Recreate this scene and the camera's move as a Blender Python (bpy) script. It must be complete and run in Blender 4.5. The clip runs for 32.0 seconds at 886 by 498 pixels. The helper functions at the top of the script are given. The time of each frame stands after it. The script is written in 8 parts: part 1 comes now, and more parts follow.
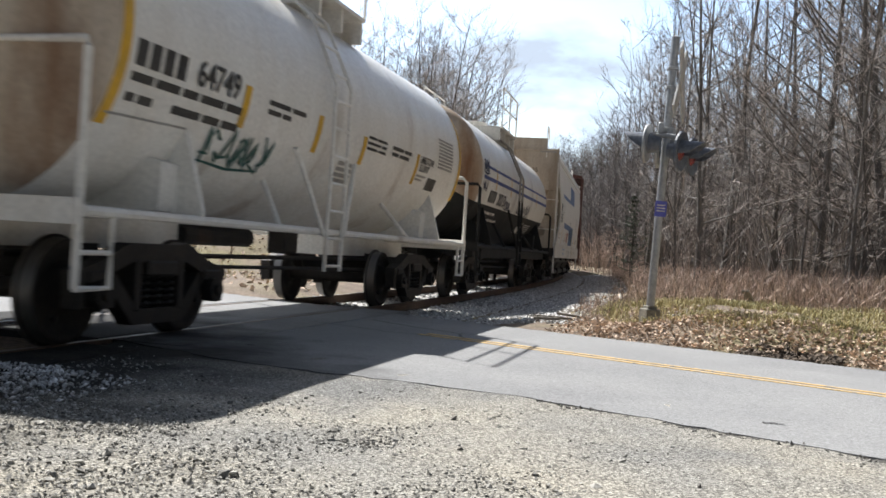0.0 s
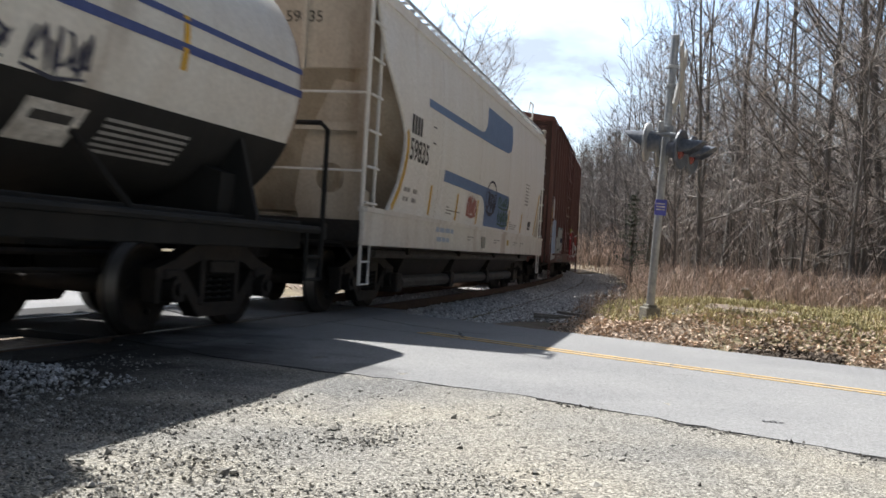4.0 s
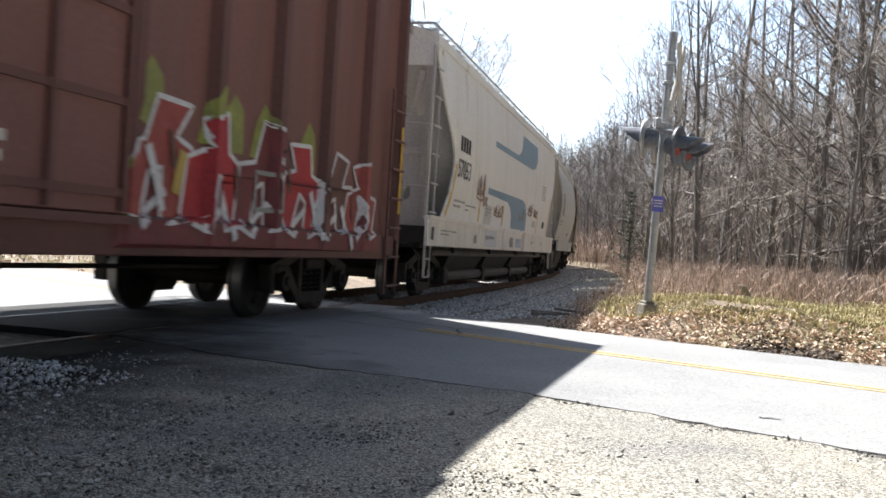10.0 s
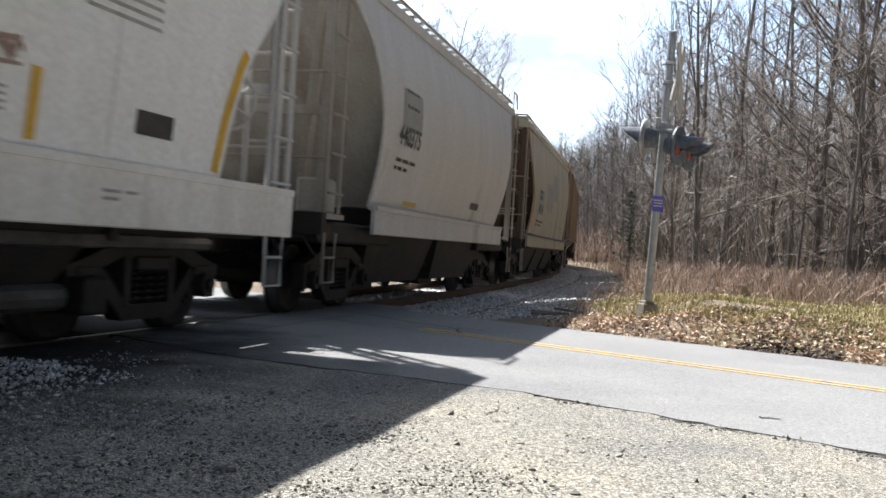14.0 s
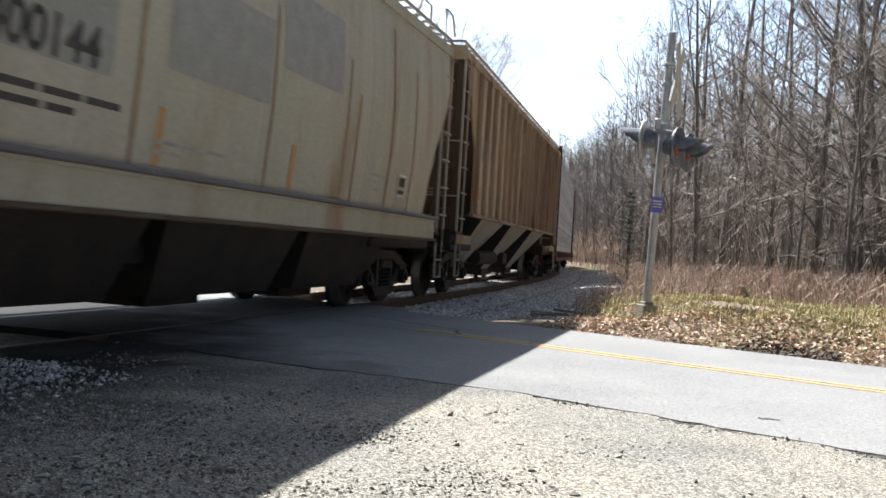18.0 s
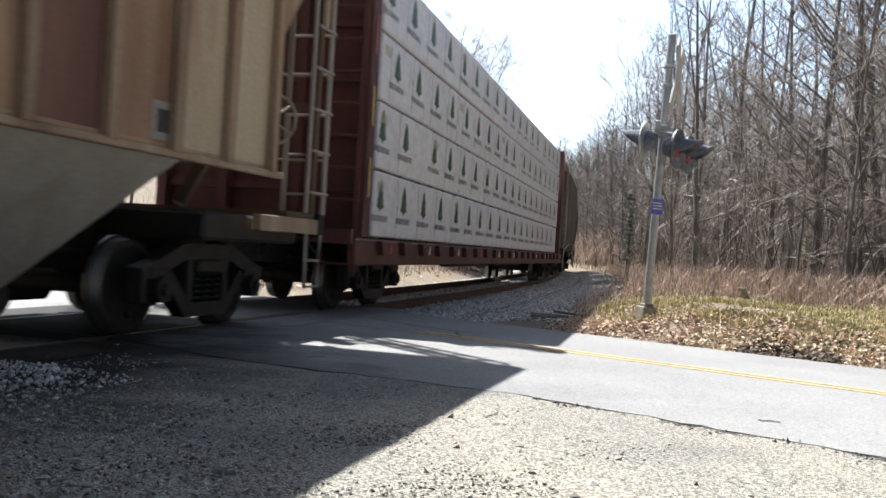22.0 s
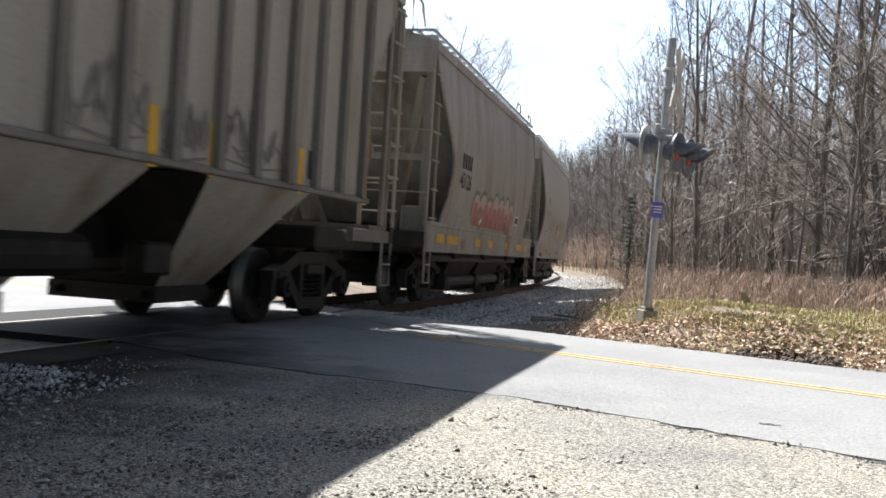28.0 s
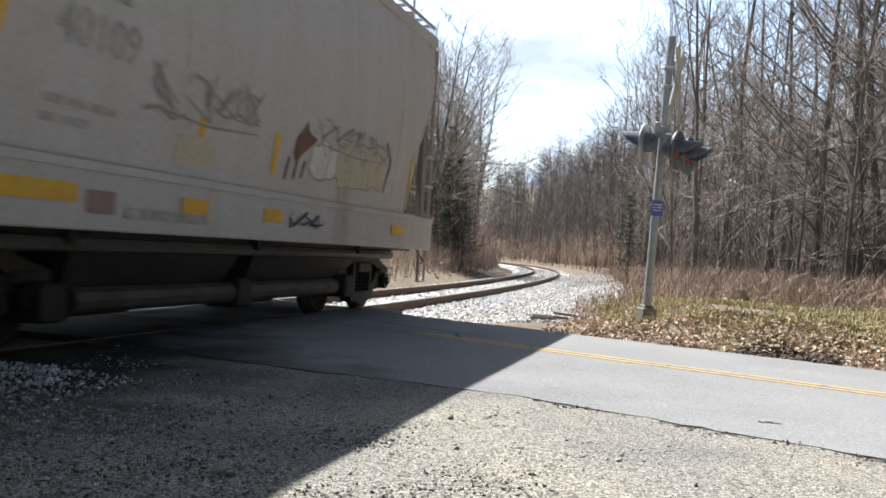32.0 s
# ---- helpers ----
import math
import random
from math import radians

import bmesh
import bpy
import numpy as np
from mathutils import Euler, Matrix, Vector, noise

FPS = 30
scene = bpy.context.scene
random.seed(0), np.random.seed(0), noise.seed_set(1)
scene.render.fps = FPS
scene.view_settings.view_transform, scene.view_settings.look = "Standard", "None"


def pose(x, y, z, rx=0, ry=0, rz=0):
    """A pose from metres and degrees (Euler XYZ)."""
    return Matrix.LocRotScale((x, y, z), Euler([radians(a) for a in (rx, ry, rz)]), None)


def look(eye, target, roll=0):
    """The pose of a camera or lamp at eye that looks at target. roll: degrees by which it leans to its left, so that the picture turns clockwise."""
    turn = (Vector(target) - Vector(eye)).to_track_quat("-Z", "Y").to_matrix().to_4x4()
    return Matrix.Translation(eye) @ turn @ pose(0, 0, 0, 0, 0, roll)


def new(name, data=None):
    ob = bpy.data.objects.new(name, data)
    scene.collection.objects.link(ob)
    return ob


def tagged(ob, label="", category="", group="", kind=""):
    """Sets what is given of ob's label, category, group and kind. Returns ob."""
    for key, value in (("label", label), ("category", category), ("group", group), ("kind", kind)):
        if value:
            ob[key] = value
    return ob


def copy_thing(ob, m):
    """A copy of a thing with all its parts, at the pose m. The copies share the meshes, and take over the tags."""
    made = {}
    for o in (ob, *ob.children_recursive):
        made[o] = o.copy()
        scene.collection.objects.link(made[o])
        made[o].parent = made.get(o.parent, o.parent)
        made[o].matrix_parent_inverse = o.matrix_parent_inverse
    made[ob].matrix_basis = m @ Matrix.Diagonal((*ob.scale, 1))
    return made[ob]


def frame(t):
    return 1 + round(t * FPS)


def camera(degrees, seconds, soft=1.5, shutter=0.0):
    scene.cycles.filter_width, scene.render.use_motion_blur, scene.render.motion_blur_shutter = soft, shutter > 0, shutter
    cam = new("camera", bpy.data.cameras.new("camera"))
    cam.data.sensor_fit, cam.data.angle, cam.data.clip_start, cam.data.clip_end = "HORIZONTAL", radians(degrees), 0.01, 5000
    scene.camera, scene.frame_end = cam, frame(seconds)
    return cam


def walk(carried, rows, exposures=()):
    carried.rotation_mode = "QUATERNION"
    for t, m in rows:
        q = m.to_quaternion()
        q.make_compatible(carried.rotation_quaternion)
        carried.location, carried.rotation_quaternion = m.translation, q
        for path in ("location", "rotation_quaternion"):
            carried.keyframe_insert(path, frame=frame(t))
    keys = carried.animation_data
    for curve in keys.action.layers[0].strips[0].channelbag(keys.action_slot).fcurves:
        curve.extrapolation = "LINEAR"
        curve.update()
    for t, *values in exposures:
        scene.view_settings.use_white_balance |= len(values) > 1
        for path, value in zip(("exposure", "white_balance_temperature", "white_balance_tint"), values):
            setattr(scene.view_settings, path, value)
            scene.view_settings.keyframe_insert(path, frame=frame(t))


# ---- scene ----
# ---- camera ----
cam = camera(48.92, 32.0, soft=1.6, shutter=0.45)
EYE = (0.0, 0.0, 0.907)
FOCAL = 1723.4
BASE = look(EYE, (0, 10, 0.886), 3.41)
SWAY = [(0, 3.2, 7.3), (0.5, 3.4, 7.3), (1, 4.2, 7.3), (1.5, 3.9, 7.1), (2, 2.8, 6.6), (2.5, 2.8, 6.3), (3, 3.2, 6.0), (3.5, 3.1, 5.5), (5.5, 1.8, 2.7),
        (6, 0.3, 2.3), (6.5, -0.8, 1.8), (7, -1.3, 1.6), (7.5, -1.4, 1.4), (8, -1.0, 1.0), (8.5, -0.3, 0.4), (9, -0.3, 0.0), (9.5, -1.0, -0.4), (10, -1.4, -1.1),
        (10.5, -1.3, -1.5), (11, -0.9, -1.5), (11.5, -0.8, -1.7), (12, -1.7, -1.8), (12.5, -2.2, -1.8), (13, -1.3, -1.7), (13.5, -0.9, -1.6), (14, -1.7, -1.5), (14.5, -1.4, -1.5),
        (16.5, -2.9, 0.0), (17, -2.9, 0.0), (17.5, -2.9, 0.0), (18, -2.9, 0.1), (18.5, -3.0, 0.1), (19, -2.9, 0.1), (19.5, -2.9, 0.4), (20, -3.0, 1.0), (20.5, -2.9, 1.5),
        (21, -2.9, 2.0), (21.5, -2.9, 2.7), (22, -2.6, 3.5), (22.5, -1.6, 4.5), (23, -1.1, 5.7), (23.5, -1.3, 6.7), (24, -1.4, 7.7), (24.5, -1.3, 8.6), (25, -1.3, 9.2),
        (25.5, -1.5, 9.6), (27.5, -3.0, 9.5), (28, -2.2, 9.3), (28.5, -2.5, 9.2), (29, -2.9, 9.2), (29.5, -2.9, 9.2), (30, -2.8, 9.1), (30.5, -2.8, 8.6), (31, -2.9, 7.8),
        (31.5, -3.0, 6.9), (32, -2.9, 6.1)]


def aim(dx, dy):
    return BASE @ Matrix.Rotation(dy / FOCAL, 4, "X") @ Matrix.Rotation(dx / FOCAL, 4, "Y")


walk(cam, [(t, aim(dx, dy)) for t, dx, dy in SWAY],
     exposures=[(0, 0.78), (3.2, 0.8), (5.5, 1.07), (8.0, 1.25), (9.0, 1.52), (10.5, 1.45), (12.0, 1.22), (14.5, 1.15), (20.0, 1.34), (26.0, 1.3), (29.5, 1.24), (32.0, 0.98)])

# ---- world and sun ----
SUN_AZ, SUN_EL = -35.8, 51.4        # degrees from +y towards +x, and above the horizon
world = bpy.data.worlds.new("world")
scene.world = world
world.use_nodes = True
wn, wl = world.node_tree.nodes, world.node_tree.links
wn.clear()
sky = wn.new("ShaderNodeTexSky")
sky.sky_type = "NISHITA"
sky.sun_disc = False
sky.sun_elevation, sky.sun_rotation = radians(SUN_EL), radians(SUN_AZ)
sky.air_density, sky.dust_density = 1.0, 1.2
back = wn.new("ShaderNodeBackground")
back.inputs["Strength"].default_value = 0.022
cloud_co = wn.new("ShaderNodeTexCoord")
cloud_map = wn.new("ShaderNodeMapping")
cloud_map.inputs["Scale"].default_value = (1.0, 1.0, 2.6)
cloud_map.inputs["Location"].default_value = (0.35, 0.1, 0.2)
cloud = wn.new("ShaderNodeTexNoise")
cloud.inputs["Scale"].default_value, cloud.inputs["Detail"].default_value, cloud.inputs["Roughness"].default_value = 3.2, 6.0, 0.55
ramp = wn.new("ShaderNodeValToRGB")
ramp.color_ramp.elements[0].position, ramp.color_ramp.elements[1].position = 0.445, 0.575
mixw = wn.new("ShaderNodeMix")
mixw.data_type = "RGBA"
# thin spring haze: the low sky under the sun is far brighter than the rest
glow_dot = wn.new("ShaderNodeVectorMath")
glow_dot.operation = "DOT_PRODUCT"
glow_dot.inputs[1].default_value = (math.sin(radians(-22)) * math.cos(radians(16)), math.cos(radians(-22)) * math.cos(radians(16)), math.sin(radians(16)))
wl.new(cloud_co.outputs["Generated"], glow_dot.inputs[0])
haze = wn.new("ShaderNodeMapRange")
haze.interpolation_type = "SMOOTHSTEP"
haze.inputs["From Min"].default_value, haze.inputs["From Max"].default_value = 0.35, 0.92
haze.inputs["To Min"].default_value, haze.inputs["To Max"].default_value = 1.3, 7.6
wl.new(glow_dot.outputs["Value"], haze.inputs["Value"])
bright = wn.new("ShaderNodeMix")
bright.data_type, bright.blend_type = "RGBA", "MULTIPLY"
bright.inputs["Factor"].default_value = 1.0
wl.new(sky.outputs["Color"], bright.inputs["A"])
wl.new(haze.outputs["Result"], bright.inputs["B"])
wl.new(bright.outputs["Result"], mixw.inputs["A"])
white = wn.new("ShaderNodeMix")
white.data_type, white.blend_type = "RGBA", "MULTIPLY"
white.inputs["Factor"].default_value = 1.0
white.inputs["A"].default_value = (2.4, 2.8, 3.4, 1)
wl.new(haze.outputs["Result"], white.inputs["B"])
wl.new(white.outputs["Result"], mixw.inputs["B"])
wl.new(cloud_co.outputs["Generated"], cloud_map.inputs["Vector"])
wl.new(cloud_map.outputs["Vector"], cloud.inputs["Vector"])
wl.new(cloud.outputs["Fac"], ramp.inputs["Fac"])
wl.new(ramp.outputs["Color"], mixw.inputs["Factor"])
wl.new(mixw.outputs["Result"], back.inputs["Color"])
wo = wn.new("ShaderNodeOutputWorld")
wl.new(back.outputs["Background"], wo.inputs["Surface"])

sun = new("sun", bpy.data.lights.new("sun", "SUN"))
sun.data.energy, sun.data.angle, sun.data.color = 5.0, radians(0.53), (1.0, 0.98, 0.945)
_d = Vector((math.sin(radians(SUN_AZ)) * math.cos(radians(SUN_EL)), math.cos(radians(SUN_AZ)) * math.cos(radians(SUN_EL)), math.sin(radians(SUN_EL))))
sun.matrix_world = look(_d * 60, (0, 0, 0))


# ---- materials ----
def material(name, base, other=None, rough=0.8, metal=0.0, scale=6.0, mix=(0.35, 0.7), stretch=(1, 1, 1), fine=60.0, fine_amt=0.25,
             bump=0.2, bump_scale=40.0, third=None, third_range=(0.55, 0.75), third_scale=2.0, third_stretch=None, vary=0.0, spec=0.4, cells=None, stain=None):
    """A surface with two scales of colour change, grain relief, and an optional layer of stains."""
    m = bpy.data.materials.new(name)
    m.use_nodes = True
    n, l = m.node_tree.nodes, m.node_tree.links
    b = n["Principled BSDF"]
    b.inputs["Roughness"].default_value, b.inputs["Metallic"].default_value = rough, metal
    b.inputs["Specular IOR Level"].default_value = spec
    co = n.new("ShaderNodeTexCoord")
    mp = n.new("ShaderNodeMapping")
    mp.inputs["Scale"].default_value = stretch
    l.new(co.outputs["Object"], mp.inputs["Vector"])
    n1 = n.new("ShaderNodeTexNoise")
    n1.inputs["Scale"].default_value, n1.inputs["Detail"].default_value = scale, 5.0
    l.new(mp.outputs["Vector"], n1.inputs["Vector"])
    r1 = n.new("ShaderNodeValToRGB")
    r1.color_ramp.elements[0].position, r1.color_ramp.elements[1].position = mix
    r1.color_ramp.elements[0].color = (*base, 1)
    r1.color_ramp.elements[1].color = (*(other or [c * 0.75 for c in base]), 1)
    l.new(n1.outputs["Fac"], r1.inputs["Fac"])
    col = r1.outputs["Color"]
    if third:
        n3 = n.new("ShaderNodeTexNoise")
        n3.inputs["Scale"].default_value, n3.inputs["Detail"].default_value = third_scale, 6.0
        m3 = n.new("ShaderNodeMapping")
        m3.inputs["Scale"].default_value = third_stretch or (1, 1, 1)
        m3.inputs["Location"].default_value = (7.3, 3.1, 1.7)
        l.new(co.outputs["Object"], m3.inputs["Vector"])
        l.new(m3.outputs["Vector"], n3.inputs["Vector"])
        r3 = n.new("ShaderNodeMapRange")
        r3.inputs["From Min"].default_value, r3.inputs["From Max"].default_value = third_range
        l.new(n3.outputs["Fac"], r3.inputs["Value"])
        x3 = n.new("ShaderNodeMix")
        x3.data_type = "RGBA"
        l.new(r3.outputs["Result"], x3.inputs["Factor"])
        l.new(col, x3.inputs["A"])
        x3.inputs["B"].default_value = (*third, 1)
        col = x3.outputs["Result"]
    n2 = n.new("ShaderNodeTexNoise")
    n2.inputs["Scale"].default_value, n2.inputs["Detail"].default_value = fine, 3.0
    l.new(co.outputs["Object"], n2.inputs["Vector"])
    r2 = n.new("ShaderNodeMapRange")
    r2.inputs["From Min"].default_value, r2.inputs["From Max"].default_value = 0.3, 0.7
    r2.inputs["To Min"].default_value, r2.inputs["To Max"].default_value = 1.0 - fine_amt, 1.0 + fine_amt
    l.new(n2.outputs["Fac"], r2.inputs["Value"])
    x2 = n.new("ShaderNodeMix")
    x2.data_type, x2.blend_type = "RGBA", "MULTIPLY"
    x2.inputs["Factor"].default_value = 1.0
    l.new(col, x2.inputs["A"])
    l.new(r2.outputs["Result"], x2.inputs["B"])
    col = x2.outputs["Result"]
    if cells:
        # grit: each small cell has a tone and a height of its own
        vo = n.new("ShaderNodeTexVoronoi")
        vo.inputs["Scale"].default_value = cells[0]
        l.new(co.outputs["Object"], vo.inputs["Vector"])
        sp = n.new("ShaderNodeSeparateColor")
        l.new(vo.outputs["Color"], sp.inputs["Color"])
        rc = n.new("ShaderNodeMapRange")
        rc.inputs["To Min"].default_value, rc.inputs["To Max"].default_value = 1.0 - cells[1], 1.0 + cells[1]
        l.new(sp.outputs["Red"], rc.inputs["Value"])
        xc = n.new("ShaderNodeMix")
        xc.data_type, xc.blend_type = "RGBA", "MULTIPLY"
        xc.inputs["Factor"].default_value = 1.0
        l.new(col, xc.inputs["A"])
        l.new(rc.outputs["Result"], xc.inputs["B"])
        col = xc.outputs["Result"]
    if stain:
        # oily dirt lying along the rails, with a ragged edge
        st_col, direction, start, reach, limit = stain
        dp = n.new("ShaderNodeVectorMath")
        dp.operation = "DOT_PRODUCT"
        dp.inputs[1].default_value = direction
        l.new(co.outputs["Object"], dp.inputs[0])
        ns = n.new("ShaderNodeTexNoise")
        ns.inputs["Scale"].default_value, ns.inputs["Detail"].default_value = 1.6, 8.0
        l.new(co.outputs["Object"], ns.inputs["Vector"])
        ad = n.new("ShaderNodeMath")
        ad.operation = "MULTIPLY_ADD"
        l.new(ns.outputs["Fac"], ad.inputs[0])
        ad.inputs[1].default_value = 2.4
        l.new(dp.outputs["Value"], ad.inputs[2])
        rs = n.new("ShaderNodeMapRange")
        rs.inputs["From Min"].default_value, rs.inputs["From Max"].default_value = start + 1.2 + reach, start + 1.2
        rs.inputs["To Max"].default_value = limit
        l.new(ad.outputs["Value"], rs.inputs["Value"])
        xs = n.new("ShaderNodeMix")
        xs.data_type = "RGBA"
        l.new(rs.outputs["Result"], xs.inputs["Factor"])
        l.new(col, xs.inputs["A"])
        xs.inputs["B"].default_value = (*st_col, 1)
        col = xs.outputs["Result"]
    if vary:
        oi = n.new("ShaderNodeNewGeometry")
        rv = n.new("ShaderNodeMapRange")
        rv.inputs["To Min"].default_value, rv.inputs["To Max"].default_value = 1.0 - vary, 1.0 + vary
        l.new(oi.outputs["Random Per Island"], rv.inputs["Value"])
        xv = n.new("ShaderNodeMix")
        xv.data_type, xv.blend_type = "RGBA", "MULTIPLY"
        xv.inputs["Factor"].default_value = 1.0
        l.new(col, xv.inputs["A"])
        l.new(rv.outputs["Result"], xv.inputs["B"])
        col = xv.outputs["Result"]
    l.new(col, b.inputs["Base Color"])
    if bump:
        n4 = n.new("ShaderNodeTexNoise")
        n4.inputs["Scale"].default_value, n4.inputs["Detail"].default_value = bump_scale, 4.0
        l.new(co.outputs["Object"], n4.inputs["Vector"])
        bp = n.new("ShaderNodeBump")
        bp.inputs["Strength"].default_value, bp.inputs["Distance"].default_value = bump, 0.02
        l.new(n4.outputs["Fac"], bp.inputs["Height"])
        l.new(bp.outputs["Normal"], b.inputs["Normal"])
    return m


STREAK = (1.6, 1.6, 0.12)


def paint(name, base, dirt, amount=0.5, rough=0.5, rust=None, rust_at=0.68):
    """Weathered car paint: rain streaks of dirt down the sheet, and rust patches."""
    return material(name, base, tuple(b + (d - b) * amount for b, d in zip(base, dirt)), rough=rough, scale=1.8, mix=(0.35, 0.72), stretch=STREAK, fine=24, fine_amt=0.10,
                    bump=0.05, bump_scale=9, third=rust or dirt, third_range=(rust_at - 0.13, rust_at + 0.14), third_scale=1.1, third_stretch=(1.3, 1.3, 0.35), spec=0.35)


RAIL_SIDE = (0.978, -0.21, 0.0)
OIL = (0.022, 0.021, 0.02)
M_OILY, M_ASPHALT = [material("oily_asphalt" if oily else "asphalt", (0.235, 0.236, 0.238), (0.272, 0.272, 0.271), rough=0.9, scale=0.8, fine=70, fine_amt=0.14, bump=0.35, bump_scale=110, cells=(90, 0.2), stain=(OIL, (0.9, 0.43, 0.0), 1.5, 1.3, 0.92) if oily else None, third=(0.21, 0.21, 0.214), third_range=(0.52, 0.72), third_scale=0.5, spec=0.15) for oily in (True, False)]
M_PATCH = material("tar", (0.035, 0.035, 0.037), rough=0.7, fine=90)
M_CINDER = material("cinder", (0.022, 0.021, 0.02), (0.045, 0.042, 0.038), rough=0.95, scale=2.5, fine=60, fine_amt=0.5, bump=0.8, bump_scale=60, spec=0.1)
M_YELLOW = material("road_yellow", (0.60, 0.385, 0.13), (0.47, 0.345, 0.18), rough=0.75, scale=9, fine=80, third=(0.2, 0.19, 0.17), third_range=(0.56, 0.66), third_scale=14)
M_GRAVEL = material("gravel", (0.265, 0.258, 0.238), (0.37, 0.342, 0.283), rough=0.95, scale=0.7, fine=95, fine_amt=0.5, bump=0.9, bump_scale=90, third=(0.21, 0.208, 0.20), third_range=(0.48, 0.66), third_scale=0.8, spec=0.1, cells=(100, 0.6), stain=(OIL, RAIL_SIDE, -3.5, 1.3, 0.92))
M_STONE = material("gravel_stone", (0.39, 0.375, 0.34), (0.23, 0.222, 0.205), rough=0.9, scale=9, fine=70, bump=0.3, vary=0.6, spec=0.15)
M_BALLAST = material("ballast_stone", (0.66, 0.65, 0.64), (0.48, 0.475, 0.47), rough=0.9, scale=8, fine=60, bump=0.3, vary=0.45)
M_BALLAST_BED = material("ballast_bed", (0.54, 0.53, 0.51), (0.40, 0.395, 0.38), rough=0.95, scale=7, fine=26, fine_amt=0.5, bump=1.0, bump_scale=26)
M_EARTH = material("leaf_litter", (0.135, 0.103, 0.077), (0.21, 0.163, 0.12), rough=0.95, scale=1.1, fine=22, fine_amt=0.5, bump=0.8, bump_scale=16, third=(0.17, 0.15, 0.075), third_range=(0.5, 0.68), third_scale=0.35)
M_LEAF = material("dead_leaf", (0.60, 0.48, 0.38), (0.42, 0.30, 0.21), rough=0.75, scale=3, fine=30, bump=0, vary=0.5)
M_GRASS = material("dry_grass", (0.45, 0.385, 0.21), (0.33, 0.305, 0.14), rough=0.8, scale=0.9, fine=20, bump=0, vary=0.4)
M_STEM = material("brush_stem", (0.37, 0.283, 0.238), (0.55, 0.445, 0.385), rough=0.85, scale=1.5, fine=20, bump=0, vary=0.75)
M_BARK = material("bark", (0.105, 0.096, 0.09), (0.205, 0.19, 0.177), rough=0.9, scale=3.5, stretch=(2, 2, 0.4), fine=35, fine_amt=0.3, bump=0.6, bump_scale=22)
M_TWIG = material("twig", (0.33, 0.298, 0.28), (0.49, 0.45, 0.42), rough=0.85, scale=1.0, fine=10, bump=0, vary=0.6)
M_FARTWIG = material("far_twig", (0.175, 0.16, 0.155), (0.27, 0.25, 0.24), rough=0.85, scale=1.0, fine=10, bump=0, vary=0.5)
M_SAPLING = material("sapling", (0.19, 0.17, 0.158), (0.34, 0.306, 0.284), rough=0.85, scale=1.0, fine=10, bump=0, vary=0.9)
M_PINE = material("needles", (0.028, 0.05, 0.022), (0.05, 0.075, 0.03), rough=0.7, scale=2, fine=20, bump=0, vary=0.4)
M_RAIL = material("rusty_rail", (0.085, 0.055, 0.04), (0.13, 0.08, 0.05), rough=0.7, metal=0.3, scale=8, fine=50)
M_RAILTOP = material("worn_rail_head", (0.20, 0.18, 0.16), (0.14, 0.11, 0.09), rough=0.5, metal=0.8, scale=5, fine=40, fine_amt=0.1)
M_TIE = material("tie_wood", (0.085, 0.07, 0.058), (0.15, 0.125, 0.10), rough=0.9, scale=3, stretch=(0.5, 4, 4), fine=40)
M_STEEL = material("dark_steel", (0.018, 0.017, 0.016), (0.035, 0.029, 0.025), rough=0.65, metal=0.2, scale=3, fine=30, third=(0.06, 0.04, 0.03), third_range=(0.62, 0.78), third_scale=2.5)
M_PIPE = material("grimy_pipe", (0.10, 0.097, 0.092), (0.06, 0.055, 0.05), rough=0.6, metal=0.2, scale=4, fine=30)
M_WHEEL = material("wheel_steel", (0.02, 0.017, 0.015), (0.034, 0.027, 0.022), rough=0.75, metal=0.1, scale=4, fine=30)
M_TREAD = material("wheel_tread", (0.16, 0.15, 0.14), rough=0.42, metal=0.8, fine=40, fine_amt=0.1)
M_GALV = material("galvanised", (0.42, 0.43, 0.44), (0.33, 0.34, 0.35), rough=0.5, metal=0.5, scale=6, fine=30, fine_amt=0.12)
M_WHITE = paint("aged_white", (0.80, 0.79, 0.75), (0.42, 0.34, 0.26), 0.3)
M_BLACKP = material("lettering_black", (0.035, 0.035, 0.035), (0.07, 0.065, 0.06), rough=0.6, scale=6, fine=30)
M_GREYP = material("lettering_grey", (0.30, 0.29, 0.28), (0.4, 0.39, 0.37), rough=0.6, scale=6, fine=30)
M_STRIPEY = material("reflective_yellow", (0.72, 0.42, 0.03), (0.55, 0.33, 0.05), rough=0.45, scale=5, fine=30, fine_amt=0.1)
M_LETW = material("lettering_white", (0.66, 0.64, 0.60), (0.45, 0.42, 0.38), rough=0.6, scale=6, fine=30)


# ---- mesh helpers ----
def link(name, mesh, mat, parent=None, label=""):
    ob = new(name, mesh)
    if mat:
        mesh.materials.append(mat)
    if parent:
        ob.parent = parent
    if label:
        ob["label"] = label
    return ob


def part(name, bm, mat, parent=None, label="", smooth=False):
    mesh = bpy.data.meshes.new(name)
    bm.to_mesh(mesh)
    bm.free()
    if smooth:
        for p in mesh.polygons:
            p.use_smooth = True
    return link(name, mesh, mat, parent, label)


def raw(name, verts, faces, mat, parent=None, label="", smooth=False):
    mesh = bpy.data.meshes.new(name)
    mesh.from_pydata([tuple(v) for v in verts], [], [tuple(f) for f in faces])
    if smooth:
        for p in mesh.polygons:
            p.use_smooth = True
    return link(name, mesh, mat, parent, label)


def thing(name, label, category, group="", m=None):
    ob = new(name)
    ob.empty_display_size = 0.3
    if m:
        ob.matrix_basis = m
    return tagged(ob, label, category, group)


